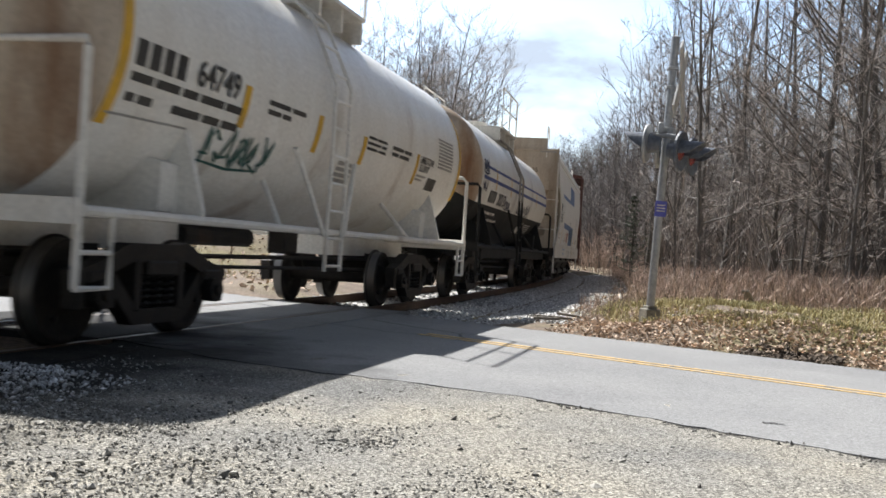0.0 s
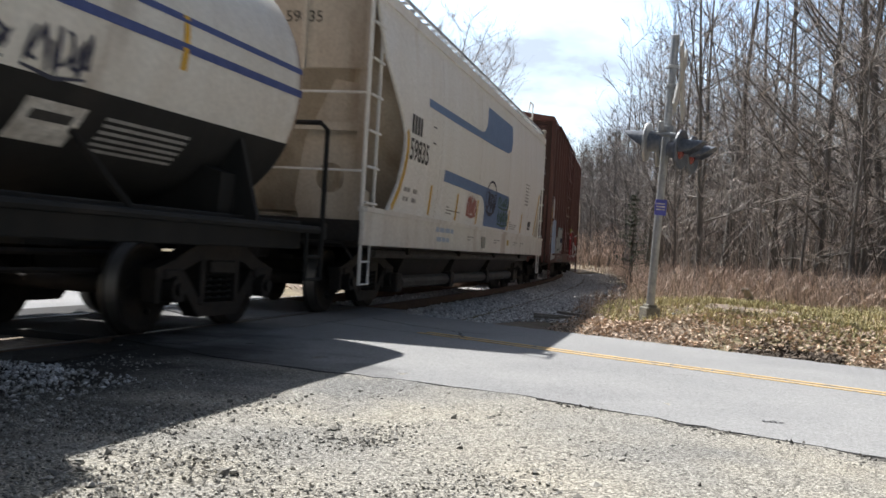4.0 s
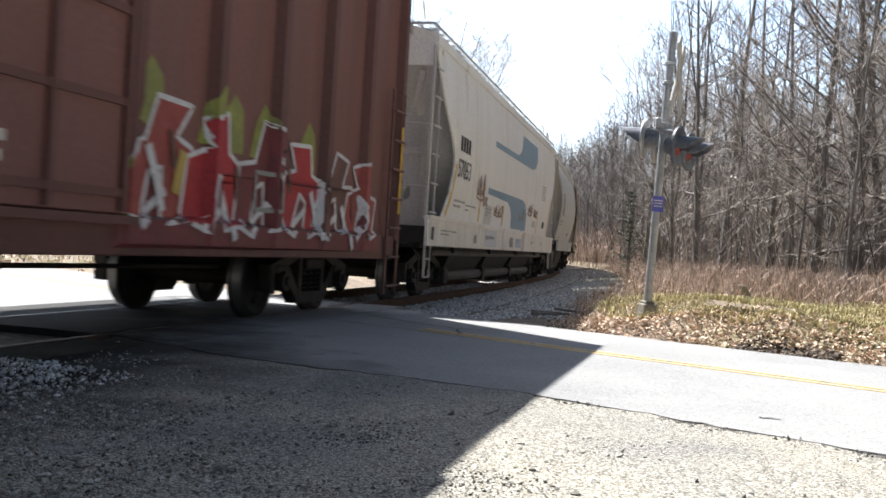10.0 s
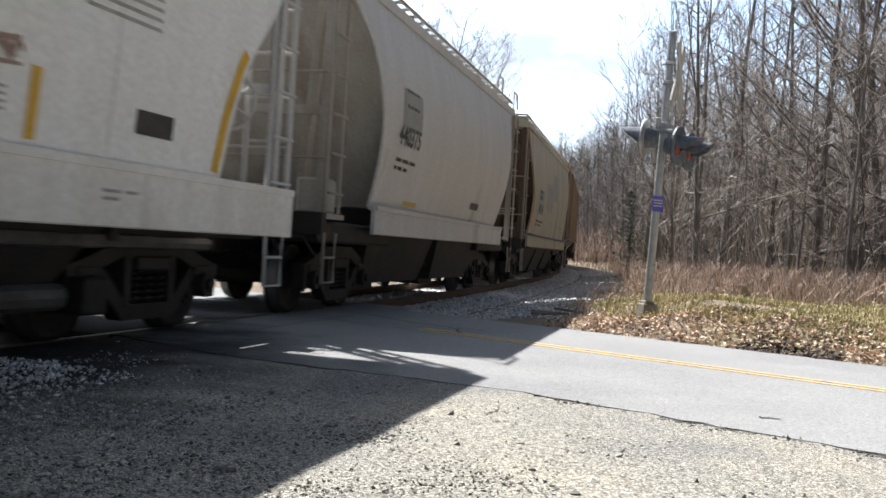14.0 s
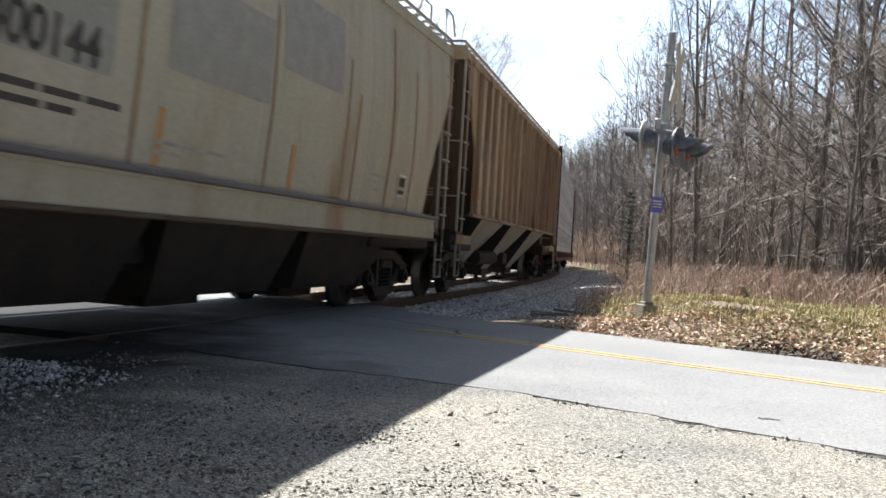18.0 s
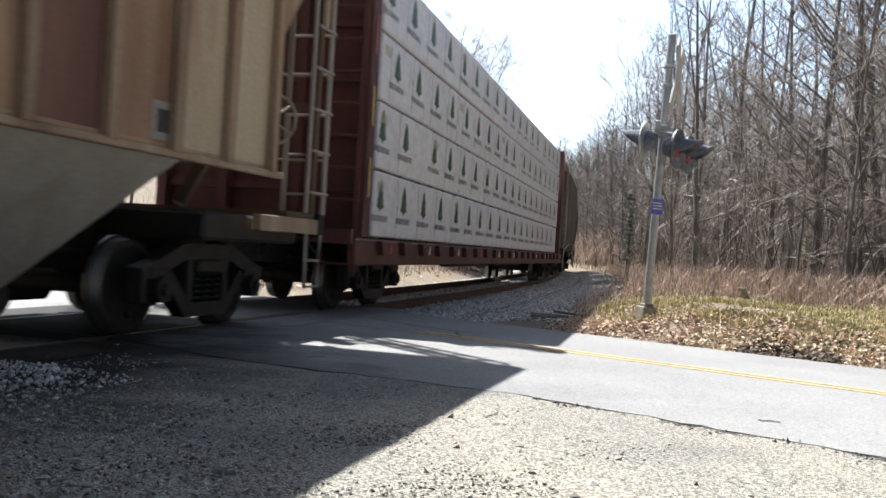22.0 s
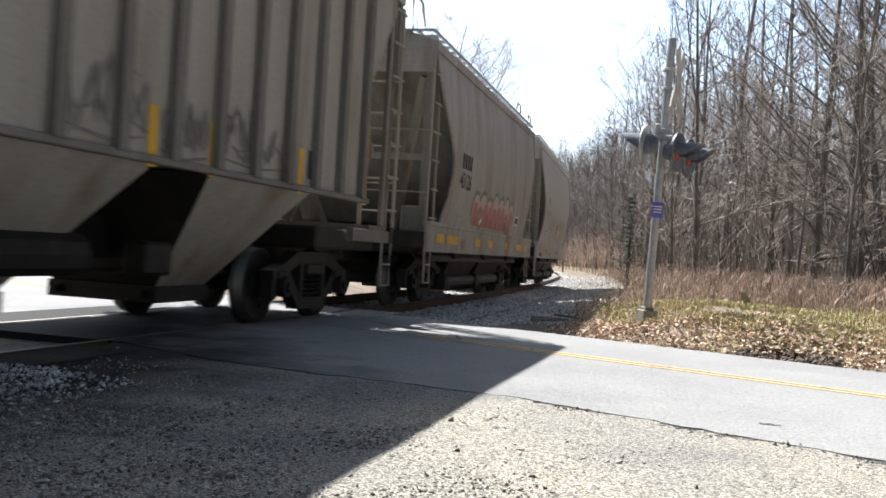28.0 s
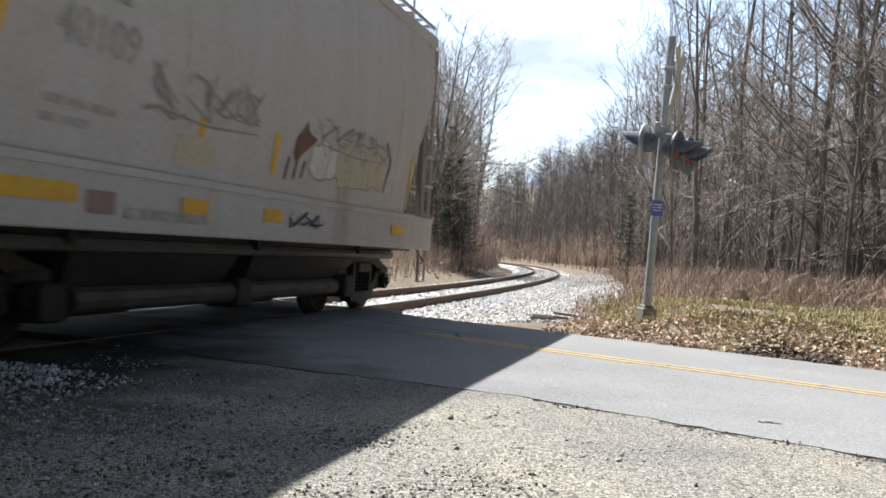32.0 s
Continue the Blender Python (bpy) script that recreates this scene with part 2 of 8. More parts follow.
def B():
    return bmesh.new()


def box(bm, x0, x1, y0, y1, z0, z1, bevel=0.0):
    r = bmesh.ops.create_cube(bm, size=1.0)["verts"]
    for v in r:
        v.co = Vector(((x0 + x1) / 2 + v.co.x * (x1 - x0), (y0 + y1) / 2 + v.co.y * (y1 - y0), (z0 + z1) / 2 + v.co.z * (z1 - z0)))
    if bevel:
        es = {e for v in r for e in v.link_edges}
        bmesh.ops.bevel(bm, geom=list(es), offset=bevel, segments=1, affect="EDGES")
    return bm


def pipe(bm, pts, r, n=6, cap=True):
    """A round bar along points."""
    pts = [Vector(p) for p in pts]
    rings = []
    for i, p in enumerate(pts):
        d = (pts[min(i + 1, len(pts) - 1)] - pts[max(i - 1, 0)]).normalized()
        a = d.cross(Vector((0, 0, 1)) if abs(d.z) < 0.9 else Vector((1, 0, 0))).normalized()
        b = d.cross(a)
        rr = r[i] if isinstance(r, (list, tuple)) else r
        rings.append([bm.verts.new(p + (a * math.cos(k * 2 * math.pi / n) + b * math.sin(k * 2 * math.pi / n)) * rr) for k in range(n)])
    for p, q in zip(rings, rings[1:]):
        for k in range(n):
            bm.faces.new((p[k], p[(k + 1) % n], q[(k + 1) % n], q[k]))
    if cap:
        bm.faces.new(rings[0][::-1])
        bm.faces.new(rings[-1])
    return bm


def prism(bm, outline, a, b, axis="y"):
    """An outline in x and z, drawn out along y from a to b (or in y and z along x)."""
    def at(u, v, w):
        return (u, w, v) if axis == "y" else (w, u, v)
    f = [bm.verts.new(at(u, v, a)) for u, v in outline]
    g = [bm.verts.new(at(u, v, b)) for u, v in outline]
    bm.faces.new(f)
    bm.faces.new(g[::-1])
    for i in range(len(f)):
        j = (i + 1) % len(f)
        bm.faces.new((f[j], f[i], g[i], g[j]))
    bmesh.ops.recalc_face_normals(bm, faces=bm.faces[:])
    return bm


def lathe(bm, profile, n=40, axis="x", a0=0.0, a1=2 * math.pi, origin=(0, 0, 0)):
    """Turns (along, radius) pairs round the x or y axis; angle 0 points up."""
    full = abs(a1 - a0 - 2 * math.pi) < 1e-6
    cols = []
    for k in range(n if full else n + 1):
        a = a0 + (a1 - a0) * k / n
        col = []
        for u, r in profile:
            c, s = r * math.cos(a), r * math.sin(a)
            p = (u, s, c) if axis == "x" else (s, u, c)
            col.append(bm.verts.new(Vector(p) + Vector(origin)))
        cols.append(col)
    for k in range(len(cols) if full else len(cols) - 1):
        p, q = cols[k], cols[(k + 1) % len(cols)]
        for i in range(len(profile) - 1):
            bm.faces.new((p[i], p[i + 1], q[i + 1], q[i]))
    return bm


# ---- the railway line ----
KAPPA_S = (-70, -45, 0, 25, 45, 65, 200)
KAPPA = (0.0, -0.0019, -0.0028, -0.0027, -0.0043, -0.0046, -0.0046)
LINE_S = np.arange(-240, 230.01, 0.5)
_k = np.interp(LINE_S, KAPPA_S, KAPPA)
_i0 = int(np.searchsorted(LINE_S, 0))
_a = np.cumsum((_k + np.r_[_k[0], _k[:-1]]) / 2 * 0.5)
LINE_A = _a - _a[_i0] + 0.2468
_dx, _dy = np.sin(LINE_A) * 0.5, np.cos(LINE_A) * 0.5
_X, _Y = np.cumsum((_dx + np.r_[_dx[0], _dx[:-1]]) / 2), np.cumsum((_dy + np.r_[_dy[0], _dy[:-1]]) / 2)
LINE_X, LINE_Y = -1.696 + _X - _X[_i0], 15.38 + _Y - _Y[_i0]


def on_line(s, lat=0.0):
    """Point beside the line; lat > 0 on the road-and-camera side. Gives x, y, heading from +y to +x."""
    a = float(np.interp(s, LINE_S, LINE_A))
    return float(np.interp(s, LINE_S, LINE_X)) + math.cos(a) * lat, float(np.interp(s, LINE_S, LINE_Y)) - math.sin(a) * lat, a


def line_coords(x, y):
    """Arc length and side distance of points (arrays)."""
    x, y = np.atleast_1d(np.asarray(x, float)), np.atleast_1d(np.asarray(y, float))
    s, lat = np.empty(len(x)), np.empty(len(x))
    lx, ly, la, ls = LINE_X[::4], LINE_Y[::4], LINE_A[::4], LINE_S[::4]
    for c in range(0, len(x), 4000):
        d = (x[c:c + 4000, None] - lx) ** 2 + (y[c:c + 4000, None] - ly) ** 2
        m = d.argmin(1)
        ex, ey = x[c:c + 4000] - lx[m], y[c:c + 4000] - ly[m]
        s[c:c + 4000] = ls[m] + ex * np.sin(la[m]) + ey * np.cos(la[m])
        lat[c:c + 4000] = ex * np.cos(la[m]) - ey * np.sin(la[m])
    return s, lat


_LY, _LX, _LA = LINE_Y.tolist(), LINE_X.tolist(), LINE_A.tolist()


def near_line(x, y):
    """Arc length and side distance of one point."""
    i = min(max(bisect(_LY, y), 0), len(_LY) - 1)
    for _ in range(3):
        a = _LA[i]
        ex, ey = x - _LX[i], y - _LY[i]
        d = ex * math.sin(a) + ey * math.cos(a)
        j = min(max(i + round(d * 2), 0), len(_LY) - 1)
        if j == i:
            break
        i = j
    a = _LA[i]
    ex, ey = x - _LX[i], y - _LY[i]
    return -240 + i * 0.5 + ex * math.sin(a) + ey * math.cos(a), ex * math.cos(a) - ey * math.sin(a)


def bisect(values, v):
    lo, hi = 0, len(values)
    while lo < hi:
        m = (lo + hi) // 2
        if values[m] < v:
            lo = m + 1
        else:
            hi = m
    return lo


# the road: r is measured across it, q along it towards the near right
RN, RD = (0.64, 0.768), (0.768, -0.64)
R_NEAR, R_LINE, R_FAR = 5.22, 8.0, 10.05


def smooth(a, b, v):
    t = np.clip((np.asarray(v, float) - a) / (b - a), 0, 1)
    return t * t * (3 - 2 * t)


def ground_z(x, y):
    x, y = np.atleast_1d(np.asarray(x, float)), np.atleast_1d(np.asarray(y, float))
    s, lat = line_coords(x, y)
    r = RN[0] * x + RN[1] * y
    past = smooth(R_FAR + 0.05, R_FAR + 1.5, r) * (1 - np.exp(-((x - 2.95) ** 2 + (y - 13.6) ** 2) / 0.9))
    wob = 0.06 * np.sin(x * 1.7 + 0.4 * y) * np.sin(y * 1.1 - x * 0.6) + 0.04 * np.sin(x * 3.3) * np.sin(y * 2.9)
    right = past * smooth(3.5, 5.2, lat) * (0.28 + wob + 0.05 * smooth(4, 12, lat))
    low = past * (1 - smooth(2.0, 3.4, np.abs(lat))) * np.where(lat > 0, -0.14, -0.28)
    left = past * smooth(3.2, 8.0, -lat) * (1.3 + 2 * wob) * smooth(13, 20, s - 0.25 * lat)
    hill = 10.0 * smooth(75, 190, np.hypot(x, y)) * smooth(20, 60, y) * smooth(4, 24, np.abs(lat)) + 7.0 * smooth(20, 60, lat) * smooth(R_FAR + 14, R_FAR + 50, r)
    lot = -0.02 * smooth(0, 4, R_NEAR - r)
    return -0.06 + right + low + left + hill + lot


def _sm(a, b, v):
    t = min(1.0, max(0.0, (v - a) / (b - a)))
    return t * t * (3 - 2 * t)


def gz(x, y):
    """The ground's height at one point."""
    s, lat = near_line(x, y)
    r = RN[0] * x + RN[1] * y
    past = _sm(R_FAR + 0.05, R_FAR + 1.5, r) * (1 - math.exp(-((x - 2.95) ** 2 + (y - 13.6) ** 2) / 0.9))
    wob = 0.06 * math.sin(x * 1.7 + 0.4 * y) * math.sin(y * 1.1 - x * 0.6) + 0.04 * math.sin(x * 3.3) * math.sin(y * 2.9)
    right = past * _sm(3.5, 5.2, lat) * (0.28 + wob + 0.05 * _sm(4, 12, lat))
    low = past * (1 - _sm(2.0, 3.4, abs(lat))) * (-0.14 if lat > 0 else -0.28)
    left = past * _sm(3.2, 8.0, -lat) * (1.3 + 2 * wob) * _sm(13, 20, s - 0.25 * lat)
    hill = 10.0 * _sm(75, 190, math.hypot(x, y)) * _sm(20, 60, y) * _sm(4, 24, abs(lat)) + 7.0 * _sm(20, 60, lat) * _sm(R_FAR + 14, R_FAR + 50, r)
    return -0.06 + right + low + left + hill - 0.02 * _sm(0, 4, R_NEAR - r)


# ---- ground, gravel, road, track ----
def grid_sheet(name, xs, ys, zf, mat, keep=None):
    X, Y = np.meshgrid(xs, ys)
    Z = zf(X.ravel(), Y.ravel())
    nx, ny = len(xs), len(ys)
    idx = np.arange(nx * ny).reshape(ny, nx)
    f = np.stack([idx[:-1, :-1], idx[:-1, 1:], idx[1:, 1:], idx[1:, :-1]], -1).reshape(-1, 4)
    v = np.stack([X.ravel(), Y.ravel(), Z], -1)
    if keep is not None:
        c = v[f].mean(1)
        f = f[keep(c[:, 0], c[:, 1])]
        used = np.unique(f)
        m = -np.ones(len(v), int)
        m[used] = np.arange(len(used))
        v, f = v[used], m[f]
    return raw(name, v.tolist(), f.tolist(), mat, smooth=True)


def span(*pieces):
    return np.unique(np.concatenate([np.arange(a, b + 1e-6, d) for a, b, d in pieces]).round(4))


GX = span((-2400, -300, 300), (-300, -60, 20), (-60, -15, 3), (-15, 15, 0.4), (15, 60, 2.0), (60, 300, 20), (300, 2400, 300))
GY = span((-2400, -300, 300), (-300, -40, 20), (-40, 0, 4), (0, 32, 0.4), (32, 100, 2.0), (100, 300, 12), (300, 2400, 300))
ground = tagged(grid_sheet("ground", GX, GY, ground_z, M_EARTH), "brown woodland ground covered in dead leaves", "ground", kind="structure")


def lot_keep(x, y):
    r = RN[0] * x + RN[1] * y
    s, lat = line_coords(x, y)
    return (r < R_NEAR + 0.6) & (lat > 0.95) & (lat < 26)


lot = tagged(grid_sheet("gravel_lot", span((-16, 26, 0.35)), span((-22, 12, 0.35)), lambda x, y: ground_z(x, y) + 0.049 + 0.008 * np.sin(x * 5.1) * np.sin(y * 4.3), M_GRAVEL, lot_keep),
             "pale gravel lot of crushed stone and grit", "gravel", kind="structure")


def road_points(r0, r1, q0, q1, dq, wob=0.0, seed=0):
    rnd = random.Random(seed)
    out = []
    q = q0
    while q <= q1 + 1e-6:
        out.append((q, r0 + rnd.uniform(-wob, wob), r1 + rnd.uniform(-wob, wob)))
        q += dq
    return out


def to_xy(r, q):
    return RN[0] * r + RD[0] * q, RN[1] * r + RD[1] * q


def road_sheet(name, rows, z, thick, mat):
    bm = B()
    prev = None
    for q, a, b in rows:
        xa, ya = to_xy(a, q)
        xb, yb = to_xy(b, q)
        ring = [bm.verts.new(p) for p in ((xa, ya, z), (xb, yb, z), (xb, yb, z - thick), (xa, ya, z - thick))]
        if prev:
            for i in range(4):
                bm.faces.new((prev[i], prev[(i + 1) % 4], ring[(i + 1) % 4], ring[i]))
        prev = ring
    bmesh.ops.recalc_face_normals(bm, faces=bm.faces[:])
    return part(name, bm, mat)


_rows = road_points(R_NEAR, R_FAR, -60, 40, 0.11, 0.03, 3)
# the edge of the asphalt flares out towards the rails
_rows = [(q, a - 0.62 * (1 - float(smooth(-6.2, -3.3, q))), b) for q, a, b in _rows]
for _near in (True, False):
    _part = [w for w in _rows if (w[0] >= -9.51 if _near else w[0] <= -9.49)]
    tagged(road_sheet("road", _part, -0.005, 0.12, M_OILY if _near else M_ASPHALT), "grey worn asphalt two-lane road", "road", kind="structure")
for off in (-0.11, 0.05):
    for a, b in ((-60, -12.3), (-6.9, 40)):
        tagged(road_sheet("road_marking", road_points(R_LINE + off, R_LINE + off + 0.07, a, b, 0.8, 0.006, 5), 0.0, 0.012, M_YELLOW), "faded double yellow centre line on asphalt", "road marking", kind="structure")


def sweep(name, section, s0, s1, ds, mat, z=0.0, parent=None, smooth_shade=False):
    """A section in (lat, z) drawn along the line."""
    ss = np.arange(s0, s1 + 1e-6, ds)
    v, f = [], []
    n = len(section)
    for i, s in enumerate(ss):
        for lat, h in section:
            x, y, _ = on_line(s, lat)
            v.append((x, y, h + z))
        if i:
            for k in range(n):
                j = (k + 1) % n
                f.append(((i - 1) * n + k, (i - 1) * n + j, i * n + j, i * n + k))
    f.append(tuple(range(n))[::-1])
    f.append(tuple(range((len(ss) - 1) * n, len(ss) * n)))
    return raw(name, v, f, mat, parent, smooth=smooth_shade)


CROSS0, CROSS1 = -7.2, -0.9
for a, b in ((-120, CROSS0), (CROSS1, 190)):
    tagged(sweep("ballast_bed", [(-2.5, -0.42), (-1.7, -0.15), (1.7, -0.15), (2.6, -0.42)], a, b, 1.0, M_BALLAST_BED), "pale grey crushed-stone ballast under the rails", "ballast", kind="structure")
railway = tagged(new("railway_track"), "single railway track with rusty rails on ballast", "railway track", kind="structure")
for side in (-1, 1):
    c = side * 0.7525
    sweep("rail", [(c - 0.07, -0.17), (c + 0.07, -0.17), (c + 0.07, -0.155), (c + 0.012, -0.13), (c + 0.012, -0.045), (c + 0.036, -0.035), (c + 0.036, -0.002),
                   (c - 0.036, -0.002), (c - 0.036, -0.035), (c - 0.012, -0.045), (c - 0.012, -0.13), (c - 0.07, -0.155)], -120, 190, 1.0, M_RAIL, parent=railway)
    sweep("rail_head", [(c - 0.03, -0.004), (c + 0.03, -0.004), (c + 0.024, 0.002), (c - 0.024, 0.002)], -120, 190, 1.0, M_RAILTOP, parent=railway)
_bm = B()
box(_bm, -1.3, 1.3, -0.11, 0.11, -0.18, 0.0, 0.012)
_tie = bpy.data.meshes.new("tie")
_bm.to_mesh(_tie)
_bm.free()
_tie.materials.append(M_TIE)
_s = -40.0
while _s < 60:
    if not CROSS0 < _s < CROSS1:
        x, y, a = on_line(_s, random.uniform(-0.03, 0.03))
        o = new("tie", _tie)
        o.parent = railway
        o.matrix_basis = Matrix.Translation((x, y, -0.165 + random.uniform(-0.006, 0.006))) @ Matrix.Rotation(-a + random.uniform(-0.02, 0.02), 4, "Z")
    _s += 0.53
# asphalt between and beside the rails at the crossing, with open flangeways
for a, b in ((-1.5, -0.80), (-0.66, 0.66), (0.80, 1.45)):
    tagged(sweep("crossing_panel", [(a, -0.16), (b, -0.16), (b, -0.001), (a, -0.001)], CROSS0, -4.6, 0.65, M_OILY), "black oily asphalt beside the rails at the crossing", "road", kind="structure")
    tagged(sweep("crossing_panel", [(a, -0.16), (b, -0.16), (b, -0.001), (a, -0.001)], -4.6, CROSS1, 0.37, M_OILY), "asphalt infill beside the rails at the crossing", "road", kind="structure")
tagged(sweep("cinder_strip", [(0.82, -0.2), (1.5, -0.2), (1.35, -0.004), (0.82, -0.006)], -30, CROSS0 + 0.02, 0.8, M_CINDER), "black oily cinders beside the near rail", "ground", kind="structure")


# ---- the train ----
# Cars stand in their own space: x along the car towards the rear of the train, y away from the road, z up from the rail.
CARS = []
WHEEL_R = 0.42


def bogie_meshes():
    bm = B()
    box(bm, -0.2, 0.2, -1.0, 1.0, 0.48, 0.68, 0.03)
    box(bm, -0.28, 0.28, -0.3, 0.3, 0.62, 0.82, 0.03)
    for sy in (-1, 1):
        pipe(bm, [(sy * 0.36, -0.8, 0.36), (sy * 0.36, 0.8, 0.36)], 0.05, 6)
        for yy in (-0.75, 0.75):
            box(bm, sy * 0.44 - 0.05, sy * 0.44 + 0.05, yy - 0.07, yy + 0.07, 0.24, 0.5, 0.01)
    bol = bpy.data.meshes.new("bogie")
    bm.to_mesh(bol)
    bm.free()
    bm = B()
    prism(bm, [(-1.14, 0.6), (-0.86, 0.67), (-0.46, 0.82), (0.46, 0.82), (0.86, 0.67), (1.14, 0.6), (1.12, 0.5), (0.82, 0.54), (0.42, 0.67), (-0.42, 0.67), (-0.82, 0.54), (-1.12, 0.5)], -0.08, 0.08)
    prism(bm, [(-0.76, 0.5), (-0.38, 0.15), (0.38, 0.15), (0.76, 0.5), (0.66, 0.58), (0.33, 0.28), (-0.33, 0.28), (-0.66, 0.58)], -0.075, 0.075)
    for sx in (-1, 1):
        a, b = sorted((sx * 0.29, sx * 0.38))
        box(bm, a, b, -0.085, 0.085, 0.26, 0.7, 0.01)
        a, b = sorted((sx * 1.02, sx * 1.12))
        box(bm, a, b, -0.075, 0.075, 0.3, 0.56, 0.01)
        a, b = sorted((sx * 0.63, sx * 0.71))
        box(bm, a, b, -0.075, 0.075, 0.3, 0.56, 0.01)
        box(bm, sx * 0.87 - 0.15, sx * 0.87 + 0.15, -0.1, 0.07, 0.5, 0.6, 0.015)
        pipe(bm, [(sx * 0.87, -0.15, 0.42), (sx * 0.87, 0.08, 0.42)], 0.115, 12)
        pipe(bm, [(sx * 0.87, -0.185, 0.42), (sx * 0.87, -0.15, 0.42)], 0.06, 8)
    box(bm, -0.24, 0.24, -0.12, 0.12, 0.55, 0.68, 0.02)
    side = bpy.data.meshes.new("side_frame")
    bm.to_mesh(side)
    bm.free()
    bm = B()
    for x in (0.0,):
        pts = [(x + 0.07 * math.cos(k * 0.9), 0.07 * math.sin(k * 0.9), 0.28 + 0.27 * k / 34) for k in range(35)]
        pipe(bm, pts, 0.017, 4)
    spring = bpy.data.meshes.new("spring")
    bm.to_mesh(spring)
    bm.free()
    bm = B()
    for sy in (-1, 1):
        y = sy * 0.7525
        prof = [(y - sy * 0.08, 0.0), (y - sy * 0.08, 0.12), (y - sy * 0.03, 0.15), (y - sy * 0.01, 0.33), (y - sy * 0.09, 0.36), (y - sy * 0.085, 0.445), (y - sy * 0.055, 0.445), (y - sy * 0.05, 0.42),
                (y + sy * 0.065, 0.41), (y + sy * 0.065, 0.35), (y + sy * 0.03, 0.33), (y + sy * 0.05, 0.15), (y + sy * 0.1, 0.13), (y + sy * 0.1, 0.0)]
        lathe(bm, prof, 28, "y")
        for k in range(3):
            a = k * 2.094
            pipe(bm, [(0.24 * math.cos(a), y + sy * 0.03, 0.24 * math.sin(a)), (0.24 * math.cos(a), y + sy * 0.075, 0.24 * math.sin(a))], 0.03, 5)
    pipe(bm, [(0, -1.02, 0), (0, 1.02, 0)], 0.085, 10)
    bmesh.ops.recalc_face_normals(bm, faces=bm.faces[:])
    ws = bpy.data.meshes.new("wheelset")
    bm.to_mesh(ws)
    bm.free()
    ws.materials.append(M_WHEEL)
    ws.materials.append(M_TREAD)
    for p in ws.polygons:
        c = p.center
        r = math.hypot(c.x, c.z)
        p.material_index = 1 if r > 0.395 and abs(p.normal.y) < 0.5 else 0
        p.use_smooth = True
    for m in (bol, side, spring):
        m.materials.append(M_STEEL)
    return bol, side, spring, ws


BOGIE, SIDEFRAME, SPRING, WHEELSET = bogie_meshes()


def coupler_mesh():
    bm = B()
    box(bm, -0.1, 0.45, -0.07, 0.07, 0.76, 0.94, 0.02)
    box(bm, 0.40, 0.66, -0.15, 0.12, 0.70, 0.99, 0.04)
    box(bm, -0.3, 0.0, -0.22, 0.22, 0.68, 1.02, 0.02)
    pipe(bm, [(0.05, -0.28, 0.8), (0.3, -0.32, 0.6), (0.55, -0.28, 0.42), (0.72, -0.22, 0.5)], 0.03, 6)
    m = bpy.data.meshes.new("coupler")
    bm.to_mesh(m)
    bm.free()
    m.materials.append(M_STEEL)
    return m


COUPLER = coupler_mesh()


def car(name, label, u0, u1, category="railway car", truck=None):
    """An empty at the car's middle, with bogies and couplers; u0 and u1 are its ends along the train."""
    L = u1 - u0
    root = thing(name, label, category, "cars of the freight train")
    bc = truck or L / 2 - 1.75
    bogies = []
    for sx in (-1, 1):
        b = link("bogie", BOGIE, None, root)
        b.location = (sx * bc, 0, 0)
        for sy in (-1, 1):
            f = link("side_frame", SIDEFRAME, None, b)
            f.matrix_basis = pose(0, sy * 1.02, 0, 0, 0, 0 if sy < 0 else 180)
            for gx in (-0.19, 0.0, 0.19):
                g = link("spring", SPRING, None, b)
                g.location = (gx, sy * 1.02, 0)
        sets = []
        for wx in (-0.87, 0.87):
            w = link("wheelset", WHEELSET, None, b)
            w.location = (wx, 0, WHEEL_R)
            sets.append((w, wx))
        bogies.append((b, sx * bc, sets))
        c = link("coupler", COUPLER, None, root)
        c.matrix_basis = pose(sx * L / 2, 0, 0, 0, 0, 0 if sx > 0 else 180)
    CARS.append((root, (u0 + u1) / 2, bc, bogies))
    return root, L


# where a decal lies on the car's road side: (x, v) -> point
def flat_side(y):
    return lambda x, v, o: (x, -y - o, v)


def bulge_side(wf):
    return lambda x, v, o: (x, -wf(v) - o, v)


def tank_side(R, zc):
    # v is measured up the skin from the tank's mid-height
    return lambda x, v, o: (x, -(R + o) * math.cos(v / R), zc + (R + o) * math.sin(v / R))


def slid(side, d):
    """The same skin with its marks moved d metres towards the rear."""
    return lambda x, v, o: side(x + d, v, o)


def patch(name, side, x0, x1, v0, v1, mat, parent, label="", o=0.006, skew=0.0, thick=0.0):
    nx, nv = max(1, int((x1 - x0) / 0.6)), max(1, int((v1 - v0) / 0.12))
    v, f = [], []
    for j in range(nv + 1):
        for i in range(nx + 1):
            vv = v0 + (v1 - v0) * j / nv
            v.append(side(x0 + (x1 - x0) * i / nx + skew * (vv - v0), vv, o))
    for j in range(nv):
        for i in range(nx):
            k = j * (nx + 1) + i
            f.append((k, k + 1, k + nx + 2, k + nx + 1))
    return raw(name, v, f, mat, parent, label)


